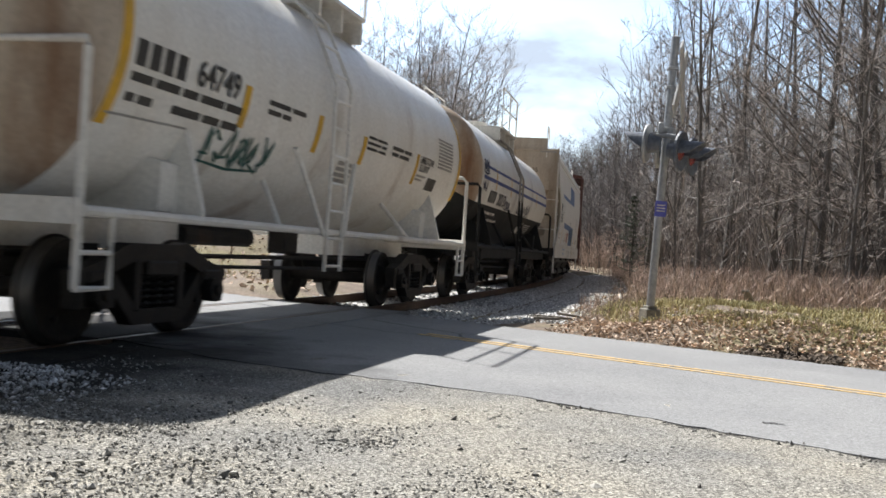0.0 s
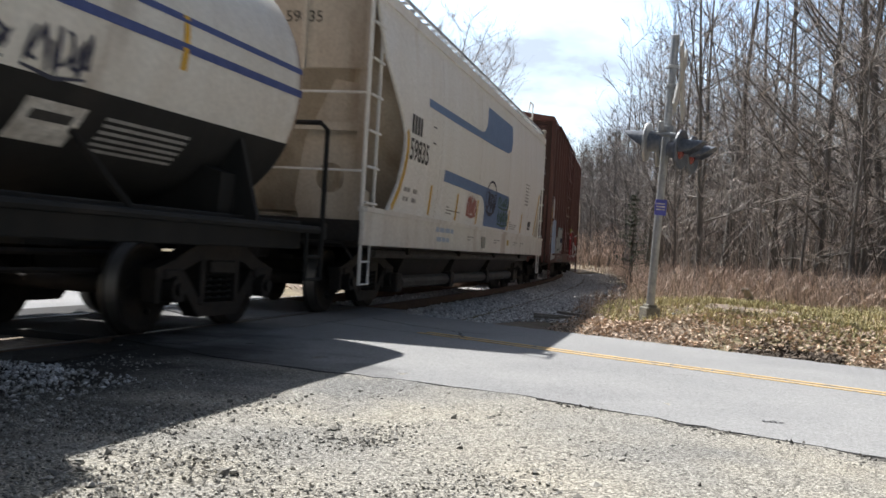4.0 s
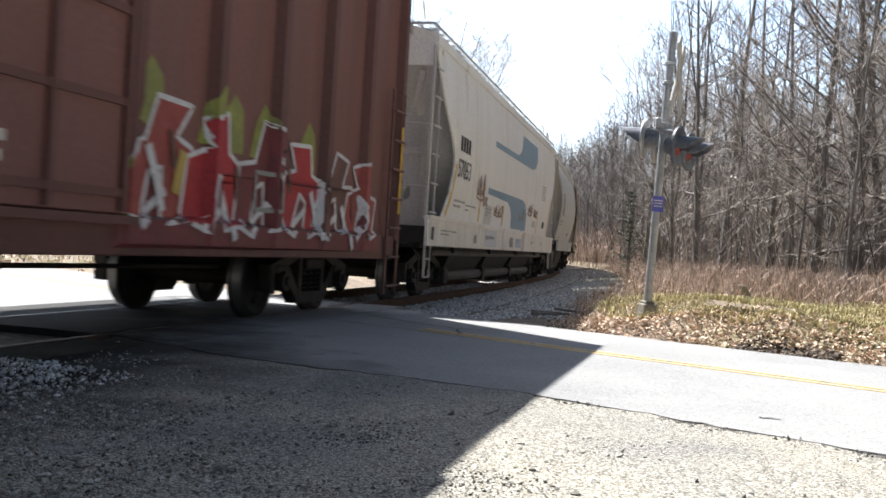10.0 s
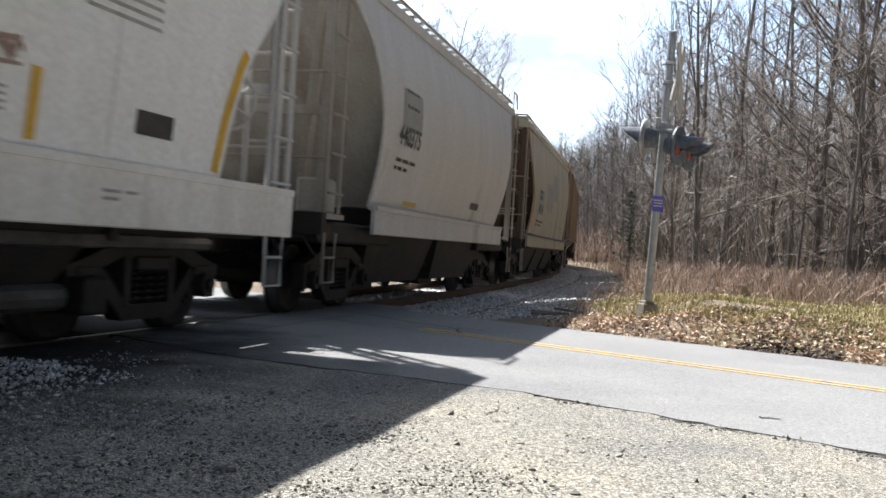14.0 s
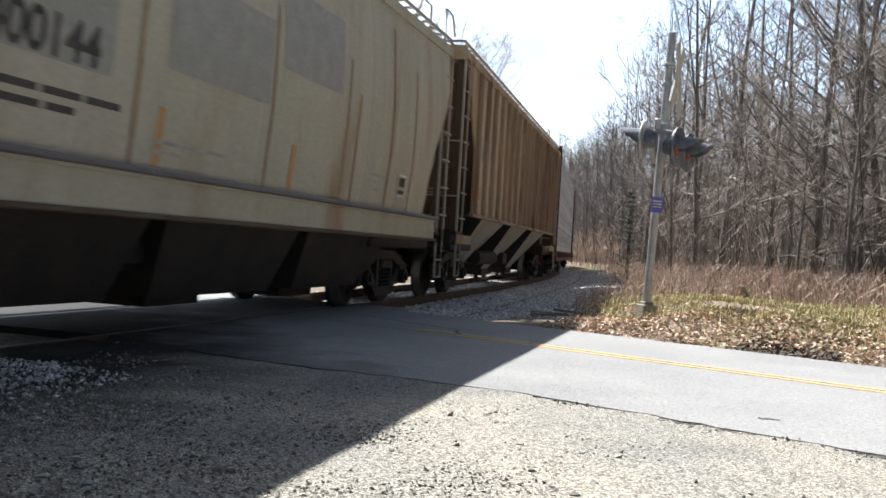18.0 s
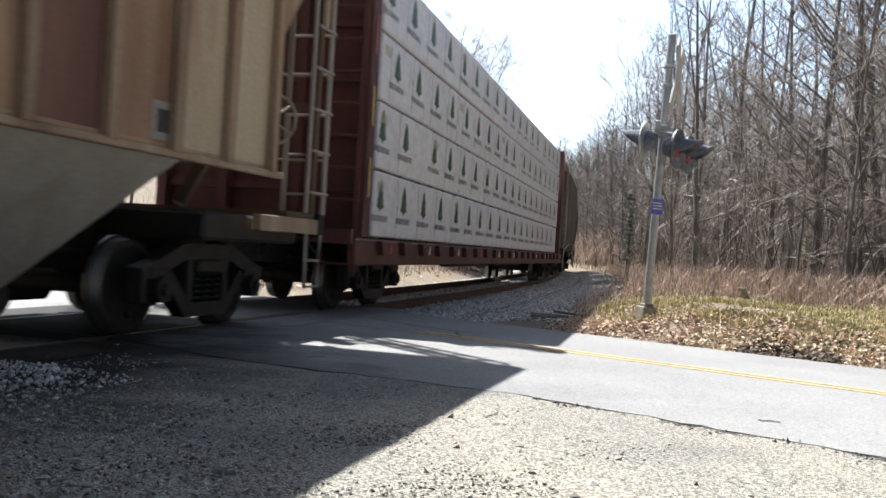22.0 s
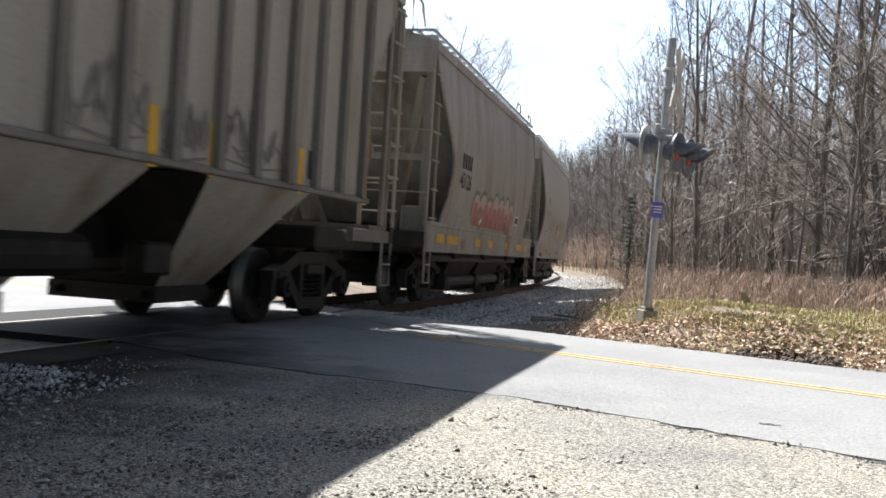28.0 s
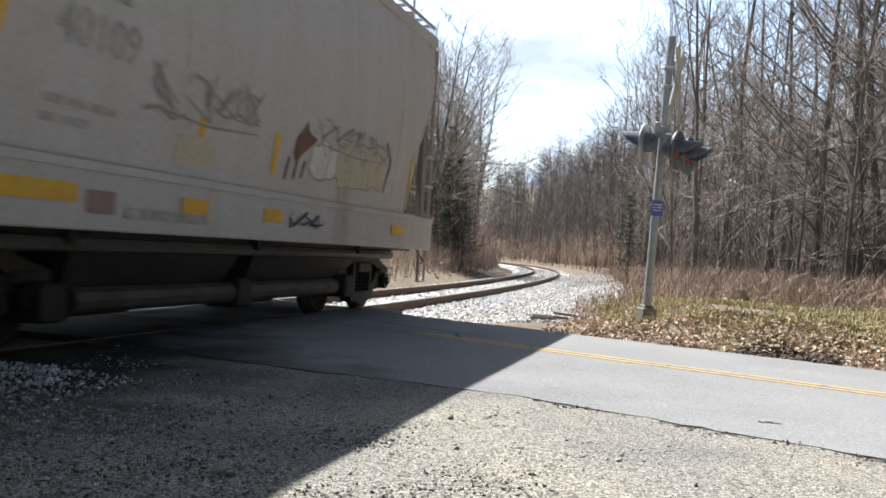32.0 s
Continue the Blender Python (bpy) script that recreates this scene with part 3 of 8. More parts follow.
def shape(name, side, outline, mat, parent, label="", o=0.006, breaks=()):
    """A filled outline in (x, v), cut in strips so that it follows the skin."""
    vs = [p[1] for p in outline]
    lo, hi = min(vs), max(vs)
    n = max(2, int((hi - lo) / 0.03))
    v, f = [], []
    for k in range(n):
        a, b = lo + (hi - lo) * k / n, lo + (hi - lo) * (k + 1) / n

        def cuts(z):
            z = min(max(z, lo + 1e-4), hi - 1e-4)
            out = []
            for (xa, za), (xb, zb) in zip(outline, outline[1:] + outline[:1]):
                if (za <= z < zb) or (zb <= z < za):
                    out.append(xa + (xb - xa) * (z - za) / (zb - za))
            return sorted(out)
        ca, cb = cuts(a), cuts(b)
        m = cuts((a + b) / 2)
        if len(ca) != len(cb):
            ca = cb = m
        for i in range(0, min(len(ca), len(cb)) - 1, 2):
            marks = [ca[i] - 9] + [c for c in breaks if min(ca[i], cb[i]) < c < max(ca[i + 1], cb[i + 1])] + [ca[i + 1] + 9]
            for m0, m1 in zip(marks, marks[1:]):
                a0, a1 = max(ca[i], min(m0, ca[i + 1])), max(ca[i], min(m1, ca[i + 1]))
                b0, b1 = max(cb[i], min(m0, cb[i + 1])), max(cb[i], min(m1, cb[i + 1]))
                if m0 < ca[i]:
                    b0 = cb[i]
                if m1 > ca[i + 1]:
                    b1 = cb[i + 1]
                q = len(v)
                v += [side(a0, a, o), side(a1, a, o), side(b1, b, o), side(b0, b, o)]
                f.append((q, q + 1, q + 2, q + 3))
    return raw(name, v, f, mat, parent, label)


def stroke(name, side, pts, w, mat, parent, label="", o=0.011, close=False):
    """A sprayed or painted line of width w through points in (x, v)."""
    if close:
        pts = list(pts) + [pts[0]]
    dense = []
    for (xa, za), (xb, zb) in zip(pts, pts[1:]):
        n = max(1, int(math.hypot(xb - xa, zb - za) / 0.05))
        dense += [(xa + (xb - xa) * i / n, za + (zb - za) * i / n) for i in range(n)]
    dense.append(pts[-1])
    v, f = [], []
    for i, (x, z) in enumerate(dense):
        xa, za = dense[max(0, i - 1)]
        xb, zb = dense[min(len(dense) - 1, i + 1)]
        l = math.hypot(xb - xa, zb - za) or 1
        nx, nz = -(zb - za) / l * w / 2, (xb - xa) / l * w / 2
        v += [side(x + nx, z + nz, o), side(x - nx, z - nz, o)]
        if i:
            k = 2 * i
            f.append((k - 2, k - 1, k + 1, k))
    return raw(name, v, f, mat, parent, label)


def lettering(text, side, x, v, size, mat, parent, label="", o=0.007, bold=0.0, wide=1.0):
    cu = bpy.data.curves.new("lettering", "FONT")
    cu.body, cu.size, cu.offset = text, size, bold
    ob = bpy.data.objects.new("lettering", cu)
    scene.collection.objects.link(ob)
    bpy.context.view_layer.update()
    me = bpy.data.meshes.new_from_object(ob)
    bpy.data.objects.remove(ob)
    for p in me.vertices:
        p.co = side(x + p.co.x * wide, v + p.co.y, o)
    return link("lettering", me, mat, parent, label)


def bars(side, x0, v0, widths, h, gap, mat, parent, label="unreadable lettering as painted bars", name="lettering", o=0.007, skew=0.0):
    """Rows of short bars where writing cannot be read; widths: one list of bar lengths a row, from the top down."""
    v, f = [], []
    for r, row in enumerate(widths):
        x = x0
        for w in row:
            if w > 0:
                z1 = v0 - r * (h + gap)
                q = len(v)
                v += [side(x, z1 - h, o), side(x + w, z1 - h, o), side(x + w + skew * h, z1, o), side(x + skew * h, z1, o)]
                f.append((q, q + 1, q + 2, q + 3))
            x += abs(w) + 0.05
    return raw(name, v, f, mat, parent, label)


def ladder(parent, x0, x1, y, z0, z1, mat, step=0.38, r=0.018, name="ladder", label=""):
    rungs = []
    z = z0 + 0.1
    while z < z1 - 0.02:
        rungs.append(pipe(B(), [(x0, y - 0.03, z), (x1, y - 0.03, z)], r, 6))
        z += step
    ob = part(name, box(B(), x0 - 0.03, x0 + 0.03, y - 0.012, y + 0.012, z0, z1), mat, parent, label)
    part("stile", box(B(), x1 - 0.03, x1 + 0.03, y - 0.012, y + 0.012, z0, z1), mat, ob)
    for g in rungs:
        part("rung", g, mat, ob)
    return ob


def end_ladder(parent, x, y0, y1, z0, z1, mat, step=0.4):
    ob = part("ladder", box(B(), x - 0.012, x + 0.012, y0 - 0.03, y0 + 0.03, z0, z1), mat, parent)
    part("stile", box(B(), x - 0.012, x + 0.012, y1 - 0.03, y1 + 0.03, z0, z1), mat, ob)
    z = z0 + 0.15
    while z < z1 - 0.02:
        part("rung", pipe(B(), [(x, y0, z), (x, y1, z)], 0.018, 6), mat, ob)
        z += step
    return ob


def levels_body(levels, name, mat, parent, label=""):
    """Stacked plan rectangles: (z, half length, half width)."""
    v, f = [], []
    for z, xe, w in levels:
        v += [(-xe, -w, z), (xe, -w, z), (xe, w, z), (-xe, w, z)]
    for i in range(len(levels) - 1):
        a = i * 4
        for k in range(4):
            j = (k + 1) % 4
            f.append((a + k, a + j, a + 4 + j, a + 4 + k))
    f.append((3, 2, 1, 0))
    n = (len(levels) - 1) * 4
    f.append((n, n + 1, n + 2, n + 3))
    return raw(name, v, f, mat, parent, label)


def brake_gear(root, L, mat=M_STEEL, low=True):
    bm = B()
    y, r, z = (-0.9, 0.17, 0.72) if low else (-0.3, 0.11, 0.92)
    pipe(bm, [(-L * 0.2, y, z), (-L * 0.06, y, z)], r, 10)
    box(bm, L * 0.02, L * 0.06, y - 0.1, y + 0.15, z - 0.17, z + 0.13, 0.03)
    pipe(bm, [(-L / 2 + 0.6, -0.4, 0.7), (L / 2 - 0.6, -0.4, 0.7)], 0.03, 6)
    pipe(bm, [(-L * 0.2, -0.6, 0.6), (L * 0.3, -0.6, 0.55)], 0.025, 6)
    return part("brake_gear", bm, mat, root, "brake cylinder and rods")


def running_board(root, L, z, mat, ys=(-1.45, -0.9), x_out=0.0):
    bm = B()
    for y in ys + ((ys[0] + ys[1]) / 2,):
        box(bm, -L / 2 - x_out, L / 2 + x_out, y - 0.012, y + 0.012, z - 0.05, z)
    x = -L / 2
    while x < L / 2:
        box(bm, x - 0.02, x + 0.02, ys[0], ys[1], z - 0.045, z - 0.005)
        x += 0.42
    x = -L / 2 + 0.4
    while x < L / 2:
        box(bm, x - 0.03, x + 0.03, ys[0] + 0.02, ys[1] + 0.1, z - 0.16, z - 0.05)
        x += 1.6
    return part("running_board", bm, mat, root, "steel grating walkway on the roof")


def holed_plate(outline, cy, cz, r, x, thick):
    """A plate across the car at x, its outline in (y, z), with a round hole."""
    n = 20
    inner, outer = [], []
    for k in range(n):
        a = 2 * math.pi * k / n
        dy, dz = math.cos(a), math.sin(a)
        inner.append((cy + r * dy, cz + r * dz))
        far = 0.0
        for (ya, za), (yb, zb) in zip(outline, outline[1:] + outline[:1]):
            den = dy * (zb - za) - dz * (yb - ya)
            if abs(den) > 1e-9:
                u = ((ya - cy) * (zb - za) - (za - cz) * (yb - ya)) / den
                w = ((ya - cy) * dz - (za - cz) * dy) / den
                if u > 0 and -1e-6 <= w <= 1 + 1e-6:
                    far = max(far, u)
        outer.append((cy + far * dy, cz + far * dz))
    bm = B()
    rings = [[bm.verts.new((x + d, y, z)) for y, z in ring] for d, ring in ((0, inner), (0, outer), (thick, outer), (thick, inner))]
    for p, q in zip(rings, rings[1:] + rings[:1]):
        for k in range(n):
            j = (k + 1) % n
            bm.faces.new((p[k], p[j], q[j], q[k]))
    bmesh.ops.recalc_face_normals(bm, faces=bm.faces[:])
    return bm


def brake_wheel(x, y, z, r=0.27):
    bm = B()
    ring = [(x, y + r * math.cos(k * 0.3142), z + r * math.sin(k * 0.3142)) for k in range(21)]
    pipe(bm, ring, 0.02, 5)
    for k in range(5):
        a = k * 1.2566
        pipe(bm, [(x - 0.04, y, z), (x, y + r * math.cos(a), z + r * math.sin(a))], 0.013, 4)
    pipe(bm, [(x - 0.12, y, z), (x, y, z)], 0.045, 8)
    return bm


def corner_ladder(root, sx, L, sy, z0, z1, mat, wide=0.0):
    """Stiles on the car's corner, rungs that turn round it, and a stirrup step below the sill."""
    xo, xi = sx * (L / 2 - 0.06), sx * (L / 2 - 0.50)
    wide = wide if sx > 0 else 0.0
    top = min(z1, z0 + 1.75) if wide else z1
    lad = part("ladder", box(B(), xo - 0.042, xo + 0.042, sy * 1.5 - 0.014, sy * 1.5 + 0.014, z0, z1), mat, root)
    part("stile", box(B(), xi - 0.025, xi + 0.025, sy * 1.5 - 0.014, sy * 1.5 + 0.014, z0, top), mat, lad)
    if sx > 0 and not wide:
        part("stile", box(B(), xo - 0.012, xo + 0.012, sy * 1.02 - 0.03, sy * 1.02 + 0.03, z0, z1), mat, lad)
    z = z0 + 0.22
    while z < z1 - 0.05:
        part("rung", pipe(B(), [(xi - wide * max(0.0, top + 0.2 - z) / 1.4, sy * 1.54, z), (xo, sy * 1.54, z)] + ([(xo + sx * 0.05, sy * 1.5, z), (xo + sx * 0.05, sy * 1.02, z)] if sx > 0 and not wide else []), 0.017, 6), mat, lad)
        z += 0.44
    bm = B()
    pipe(bm, [(xi + sx * 0.04, sy * 1.5, 0.98), (xi + sx * 0.06, sy * 1.5, 0.42), (xo - sx * 0.04, sy * 1.5, 0.42), (xo - sx * 0.02, sy * 1.5, 0.98)], 0.022, 6)
    pipe(bm, [(xi + sx * 0.05, sy * 1.5, 0.7), (xo - sx * 0.03, sy * 1.5, 0.7)], 0.016, 6)
    part("stirrup_step", bm, mat, root)


def cut_depth(z, sx, size=1.0, rounded=False):
    """How far the side sheet stops short of the car's end at height z; the leading end differs from the rear."""
    if rounded:
        return size * float(np.interp(z, (1.2, 1.9, 2.46, 3.0, 3.42, 3.8, 4.0), (1.95, 1.82, 1.67, 1.42, 1.19, 0.75, 0.4)))
    if sx < 0:
        return size * float(np.interp(z, (1.36, 1.7, 2.0, 2.25, 2.45, 2.7, 2.95, 3.3, 3.7, 4.0), (1.1, 1.4, 1.54, 1.6, 1.55, 1.3, 0.98, 0.55, 0.3, 0.25)))
    return size * float(np.interp(z, (1.36, 1.9, 2.35, 2.6, 3.0, 3.4, 4.0), (1.42, 1.34, 1.17, 1.0, 0.64, 0.36, 0.25)))


def edge_bar(car, side, L, size, sx, z0, z1, mat=None):
    """A yellow bar that follows the curved end of a side sheet."""
    pts = []
    for k in range(9):
        z = z0 + (z1 - z0) * k / 8
        pts.append((sx * (L / 2 - cut_depth(z, sx, size) - 0.1), z))
    stroke("yellow_bar", side, pts, 0.12, mat or M_STRIPEY, car, "yellow reflective bar", 0.006)


def hopper(name, label, u0, u1, mat, sill_mat=None, style="curved", roof_z=4.0, peak=0.42, bays=3, bulge=0.08, ladder_mat=None, bite=0.75, sill=(0.9, 1.36),
           rib_mat=None, ribs=0, deep=False, bay_mats=None, walk_mat=None, hw=1.5, end_mat=None, sill_in=0.0, slope_in=2.0, edge_mat=None, gussets=False, panel=0.35, wide_rungs=0.0):
    root, L = car(name, label, u0, u1, "hopper car")
    sill_mat, ladder_mat, end_mat = sill_mat or mat, ladder_mat or mat, end_mat or mat
    zb = sill[1]

    def wf(z):
        t = min(1.0, max(0.0, (z - zb) / (roof_z - zb)))
        return hw + bulge * math.sin(math.pi * t)

    lv = []
    n = 22
    for i in range(n + 1):
        t = i / n
        z = zb + (roof_z - zb) * t
        if style == "curved":
            xf, xr = [L / 2 - cut_depth(z, sx, bite, deep and bulge > 0.2) for sx in (-1, 1)]
        else:
            xf = xr = L / 2 - 0.25 - (1.15 * min(1, (1 - t) / 0.55))
        lv.append((z, xf, xr, wf(z)))
    # the bin: slope sheets lean in towards the outlets, toned dark behind the side sheets' edges for the shade there
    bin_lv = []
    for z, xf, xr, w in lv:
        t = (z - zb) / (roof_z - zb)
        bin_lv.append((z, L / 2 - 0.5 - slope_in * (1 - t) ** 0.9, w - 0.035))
    levels_body(bin_lv, "bin", end_mat, root, "sloped end sheets of the bin, recess shade in their tone")
    for sy in (-1, 1):
        v, f = [], []
        for z, xf, xr, w in lv:
            v += [(-xf, sy * w, z), (xr, sy * w, z), (xr, sy * (w - 0.03), z), (-xf, sy * (w - 0.03), z)]
        for i in range(len(lv) - 1):
            a = i * 4
            for k in range(4):
                j = (k + 1) % 4
                f.append((a + k, a + j, a + 4 + j, a + 4 + k) if sy < 0 else (a + j, a + k, a + 4 + k, a + 4 + j))
        raw("side_sheet", v, f, mat, root)
        for sx in (-1, 1):
            part("side_edge", pipe(B(), [(-xf if sx < 0 else xr, sy * (w - 0.012), z) for z, xf, xr, w in lv], 0.028, 6), edge_mat or mat, root, "rolled edge of the side sheets")
    side = bulge_side(wf)
    # roof: a shallow arch with a heavy edge
    bm = B()
    w = wf(roof_z) + 0.03
    prism(bm, [(-w, roof_z - 0.02), (w, roof_z - 0.02), (w, roof_z + 0.12), (w * 0.6, roof_z + peak * 0.75), (0, roof_z + peak), (-w * 0.6, roof_z + peak * 0.75), (-w, roof_z + 0.12)], -L / 2 + 0.12, L / 2 - 0.12, "x")
    part("roof", bm, mat, root)
    bm = B()
    x = -L / 2 + 0.9
    while x < L / 2 - 0.9:
        box(bm, x, x + 0.85, -0.32, 0.32, roof_z + peak - 0.02, roof_z + peak + 0.14, 0.03)
        x += 1.05
    part("hatch_row", bm, walk_mat or mat, root, "row of loading hatches on the roof")
    running_board(root, L - 0.2, roof_z + 0.31, walk_mat or M_GALV, (-(hw - 0.05), -(hw - 0.6)))
    # sills, ends
    if style == "curved":
        for sy in (-1, 1):
            bm = B()
            box(bm, -L / 2 + sill_in, L / 2 - sill_in, sy * 1.53 - 0.03, sy * 1.53 + 0.03, sill[0], sill[1], 0.012)
            box(bm, -L / 2 + sill_in + 0.02, L / 2 - sill_in - 0.02, sy * 1.52 - 0.06, sy * 1.52 + 0.06, sill[1] - 0.05, sill[1] + 0.012)
            part("side_sill", bm, sill_mat, root)
    else:
        for sy in (-1, 1):
            bm = B()
            box(bm, -L / 2 + 1.2, L / 2 - 1.2, sy * (hw + 0.02) - 0.04, sy * (hw + 0.02) + 0.05, zb - 0.05, zb + 0.012, 0.01)
            for sx in (-1, 1):
                a, b = sorted((sx * (L / 2 - 1.5), sx * L / 2))
                box(bm, a, b, sy * 1.45 - 0.04, sy * 1.45 + 0.05, 0.98, 1.14, 0.01)
            part("side_sill", bm, sill_mat, root)
    bm = B()
    box(bm, -L / 2 + 0.1, L / 2 - 0.1, -0.22, 0.22, 0.72, 1.06)
    for sx in (-1, 1):
        a, b = sorted((sx * (L / 2 - 0.14), sx * L / 2))
        box(bm, a, b, -1.5, 1.5, 0.95, 1.2)
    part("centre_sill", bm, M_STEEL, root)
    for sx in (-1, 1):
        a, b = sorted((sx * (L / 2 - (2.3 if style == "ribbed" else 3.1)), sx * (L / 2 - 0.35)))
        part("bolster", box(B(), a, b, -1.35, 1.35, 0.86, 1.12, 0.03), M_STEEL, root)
    for sx in (-1, 1):
        bm = B()
        for sy in (-1, 1):
            xx = sx * (L / 2 - 0.2)
            box(bm, xx - 0.05, xx + 0.05, sy * 1.40 - 0.05, sy * 1.40 + 0.05, 1.1, roof_z)
            pipe(bm, [(sx * (L / 2 - 0.25), sy * 1.3, roof_z - 0.4), (sx * (L / 2 - 1.5), sy * 0.6, 1.2)], 0.075, 4)
        box(bm, sx * (L / 2 - 0.5) - 0.35, sx * (L / 2 - 0.5) + 0.35, -1.45, 1.45, 1.14, 1.2)
        box(bm, sx * (L / 2 - 0.2) - 0.04, sx * (L / 2 - 0.2) + 0.04, -1.4, 1.4, 2.3, 2.4)
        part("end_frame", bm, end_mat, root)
        if gussets and sx < 0:
            for sy in (-1, 1):
                part("end_gusset", holed_plate([(sy * 1.36, 1.2), (sy * 0.5, 1.2), (sy * 0.62, 2.2), (sy * 1.05, 3.1), (sy * 1.36, 3.3)], sy * 0.98, 1.72, 0.19, sx * (L / 2 - 0.3), 0.014), end_mat, root, "painted end gusset with a round hole")
        if style == "curved" and not deep:
            a, b = sorted((sx * (L / 2 - 0.1), sx * (L / 2 - 0.16)))
            tall = panel > 0.5
            part("end_panel", box(B(), a, b, -1.5, 1.5, roof_z - panel, roof_z + (0.3 if tall else 0.02), 0.012), end_mat if tall else mat, root)
            if tall:
                for y in (-1.46, -0.62, 0.0, 0.62, 1.46):
                    part("end_post", box(B(), sx * (L / 2 - 0.07) - 0.03, sx * (L / 2 - 0.07) + 0.03, y - 0.035, y + 0.035, roof_z - panel - 0.02, roof_z + 0.31, 0.008), end_mat, root)
                part("end_panel", box(B(), a, b, -1.12, 1.12, roof_z + 0.37, roof_z + peak + 0.06, 0.012), end_mat, root)
                part("end_rail", box(B(), sx * (L / 2 - 0.1) - 0.07, sx * (L / 2 - 0.1) + 0.07, -1.52, 1.52, roof_z + 0.3, roof_z + 0.37, 0.01), end_mat, root)
        for sy in (-1, 1):
            corner_ladder(root, sx, L, sy, 1.2, roof_z - 0.05, ladder_mat, wide_rungs)
        if sx > 0:
            part("brake_wheel", brake_wheel(L / 2 - 0.34, -0.98, 2.2), ladder_mat, root, "round brake wheel on the car's end")
            part("brake_box", box(B(), L / 2 - 0.62, L / 2 - 0.4, -1.1, -0.84, 1.95, 2.4, 0.03), end_mat, root)
        else:
            part("valve_box", box(B(), -L / 2 + 0.55, -L / 2 + 0.95, -1.3, -0.95, 1.2, 1.62, 0.03), end_mat, root)
        bm = B()
        pipe(bm, [(sx * (L / 2 - 0.1), -1.1, roof_z + 0.1), (sx * (L / 2 - 0.1), -1.1, roof_z + peak + 0.42), (sx * (L / 2 - 0.6), -1.1, roof_z + peak + 0.42), (sx * (L / 2 - 0.85), -1.1, roof_z + peak + 0.1)], 0.022, 6)
        part("roof_handrail", bm, ladder_mat, root)
        for z in (1.8, 2.75):
            part("end_grab_iron", pipe(B(), [(sx * (L / 2 - 0.02), -1.48, z), (sx * (L / 2 - 0.02), 0.2, z)], 0.016, 6), ladder_mat, root)
        # the air hose and the uncoupling rod under the end sill
        part("uncoupling_rod", pipe(B(), [(sx * (L / 2 + 0.02), -1.45, 0.72), (sx * (L / 2 + 0.02), -1.3, 0.92), (sx * (L / 2 + 0.05), -0.3, 0.92), (sx * (L / 2 + 0.15), -0.12, 0.98)], 0.016, 5), M_STEEL, root)
    # ribs on the sides
    if ribs:
        for k in range(ribs):
            x = -L / 2 + 1.45 + (L - 2.9) * k / (ribs - 1)
            for sy in (-1, 1):
                bm = B()
                box(bm, x - 0.055, x + 0.055, sy * (hw + bulge * 0) - 0.02, sy * hw + sy * 0.07, zb, roof_z - 0.04, 0.01)
                part("rib", bm, rib_mat or mat, root)
        for sx in (-1, 1):
            for sy in (-1, 1):
                bm = B()
                xx = sx * (L / 2 - 0.32)
                box(bm, xx - 0.05, xx + 0.05, sy * hw - 0.02, sy * hw + 0.05 * sy, roof_z - 1.0, roof_z - 0.04)
                part("rib", bm, rib_mat or mat, root)
    # discharge bays
    span_x = L - (5.4 if not deep else 4.6)
    for k in range(bays):
        c = -span_x / 2 + span_x * (k + 0.5) / bays
        h = span_x / bays / 2 * (0.72 if deep and bay_mats else 0.98)
        bm = B()
        ytop = hw - 0.06 if deep else 1.42
        zt = zb - 0.02 if deep else 1.05
        zl = 0.32 if deep and bay_mats else 0.24
        top = [(c - h, -ytop, zt), (c + h, -ytop, zt), (c + h, ytop, zt), (c - h, ytop, zt)]
        mx, my = (0.45, 0.55) if deep and bay_mats else (max(0.6, h * 0.8), 1.05)
        mid = [(c - mx, -my, zl + 0.08), (c + mx, -my, zl + 0.08), (c + mx, my, zl + 0.08), (c - mx, my, zl + 0.08)]
        a = [bm.verts.new(p) for p in top]
        b = [bm.verts.new(p) for p in mid]
        for i in range(4):
            j = (i + 1) % 4
            bm.faces.new((b[i], b[j], a[j], a[i]))
        bm.faces.new(a)
        bm.faces.new(b[::-1])
        box(bm, c - 0.5, c + 0.5, -0.6, 0.6, zl - 0.06, zl + 0.1)
        for sy in (-0.45, 0.45):
            pipe(bm, [(c - 0.62, sy, zl + 0.02), (c + 0.62, sy, zl + 0.02)], 0.04, 6)
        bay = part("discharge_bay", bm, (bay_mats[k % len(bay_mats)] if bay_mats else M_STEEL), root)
        # only the outward sheets take the bay colour; slopes along the car and gates get dark steel as their shade
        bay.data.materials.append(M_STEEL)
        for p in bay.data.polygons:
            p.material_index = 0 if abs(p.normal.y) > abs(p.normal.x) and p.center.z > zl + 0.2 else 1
    if style == "curved" and not deep:
        bm = B()
        pipe(bm, [(-L / 2 + 1.2, -1.3, 0.80), (L / 2 - 1.2, -1.3, 0.80)], 0.06, 8)
        part("unloading_pipe", bm, M_PIPE, root)
        part("outlet_pipe", pipe(B(), [(-L / 2 + 3.0, -1.15, 0.38), (L / 2 - 3.0, -1.15, 0.38)], 0.10, 10), M_PIPE, root, "unloading pipe under the bins")
        for k in range(bays + 1):
            x = -span_x / 2 + span_x * k / bays
            part("outlet_clamp", box(B(), x - 0.14, x + 0.14, -1.28, -0.8, 0.24, 0.52, 0.02), M_STEEL, root)
            part("cross_bearer", box(B(), x - 0.04, x + 0.04, -1.4, 1.4, 0.8, 1.1), M_STEEL, root)
    brake_gear(root, L)
    return root, L, side


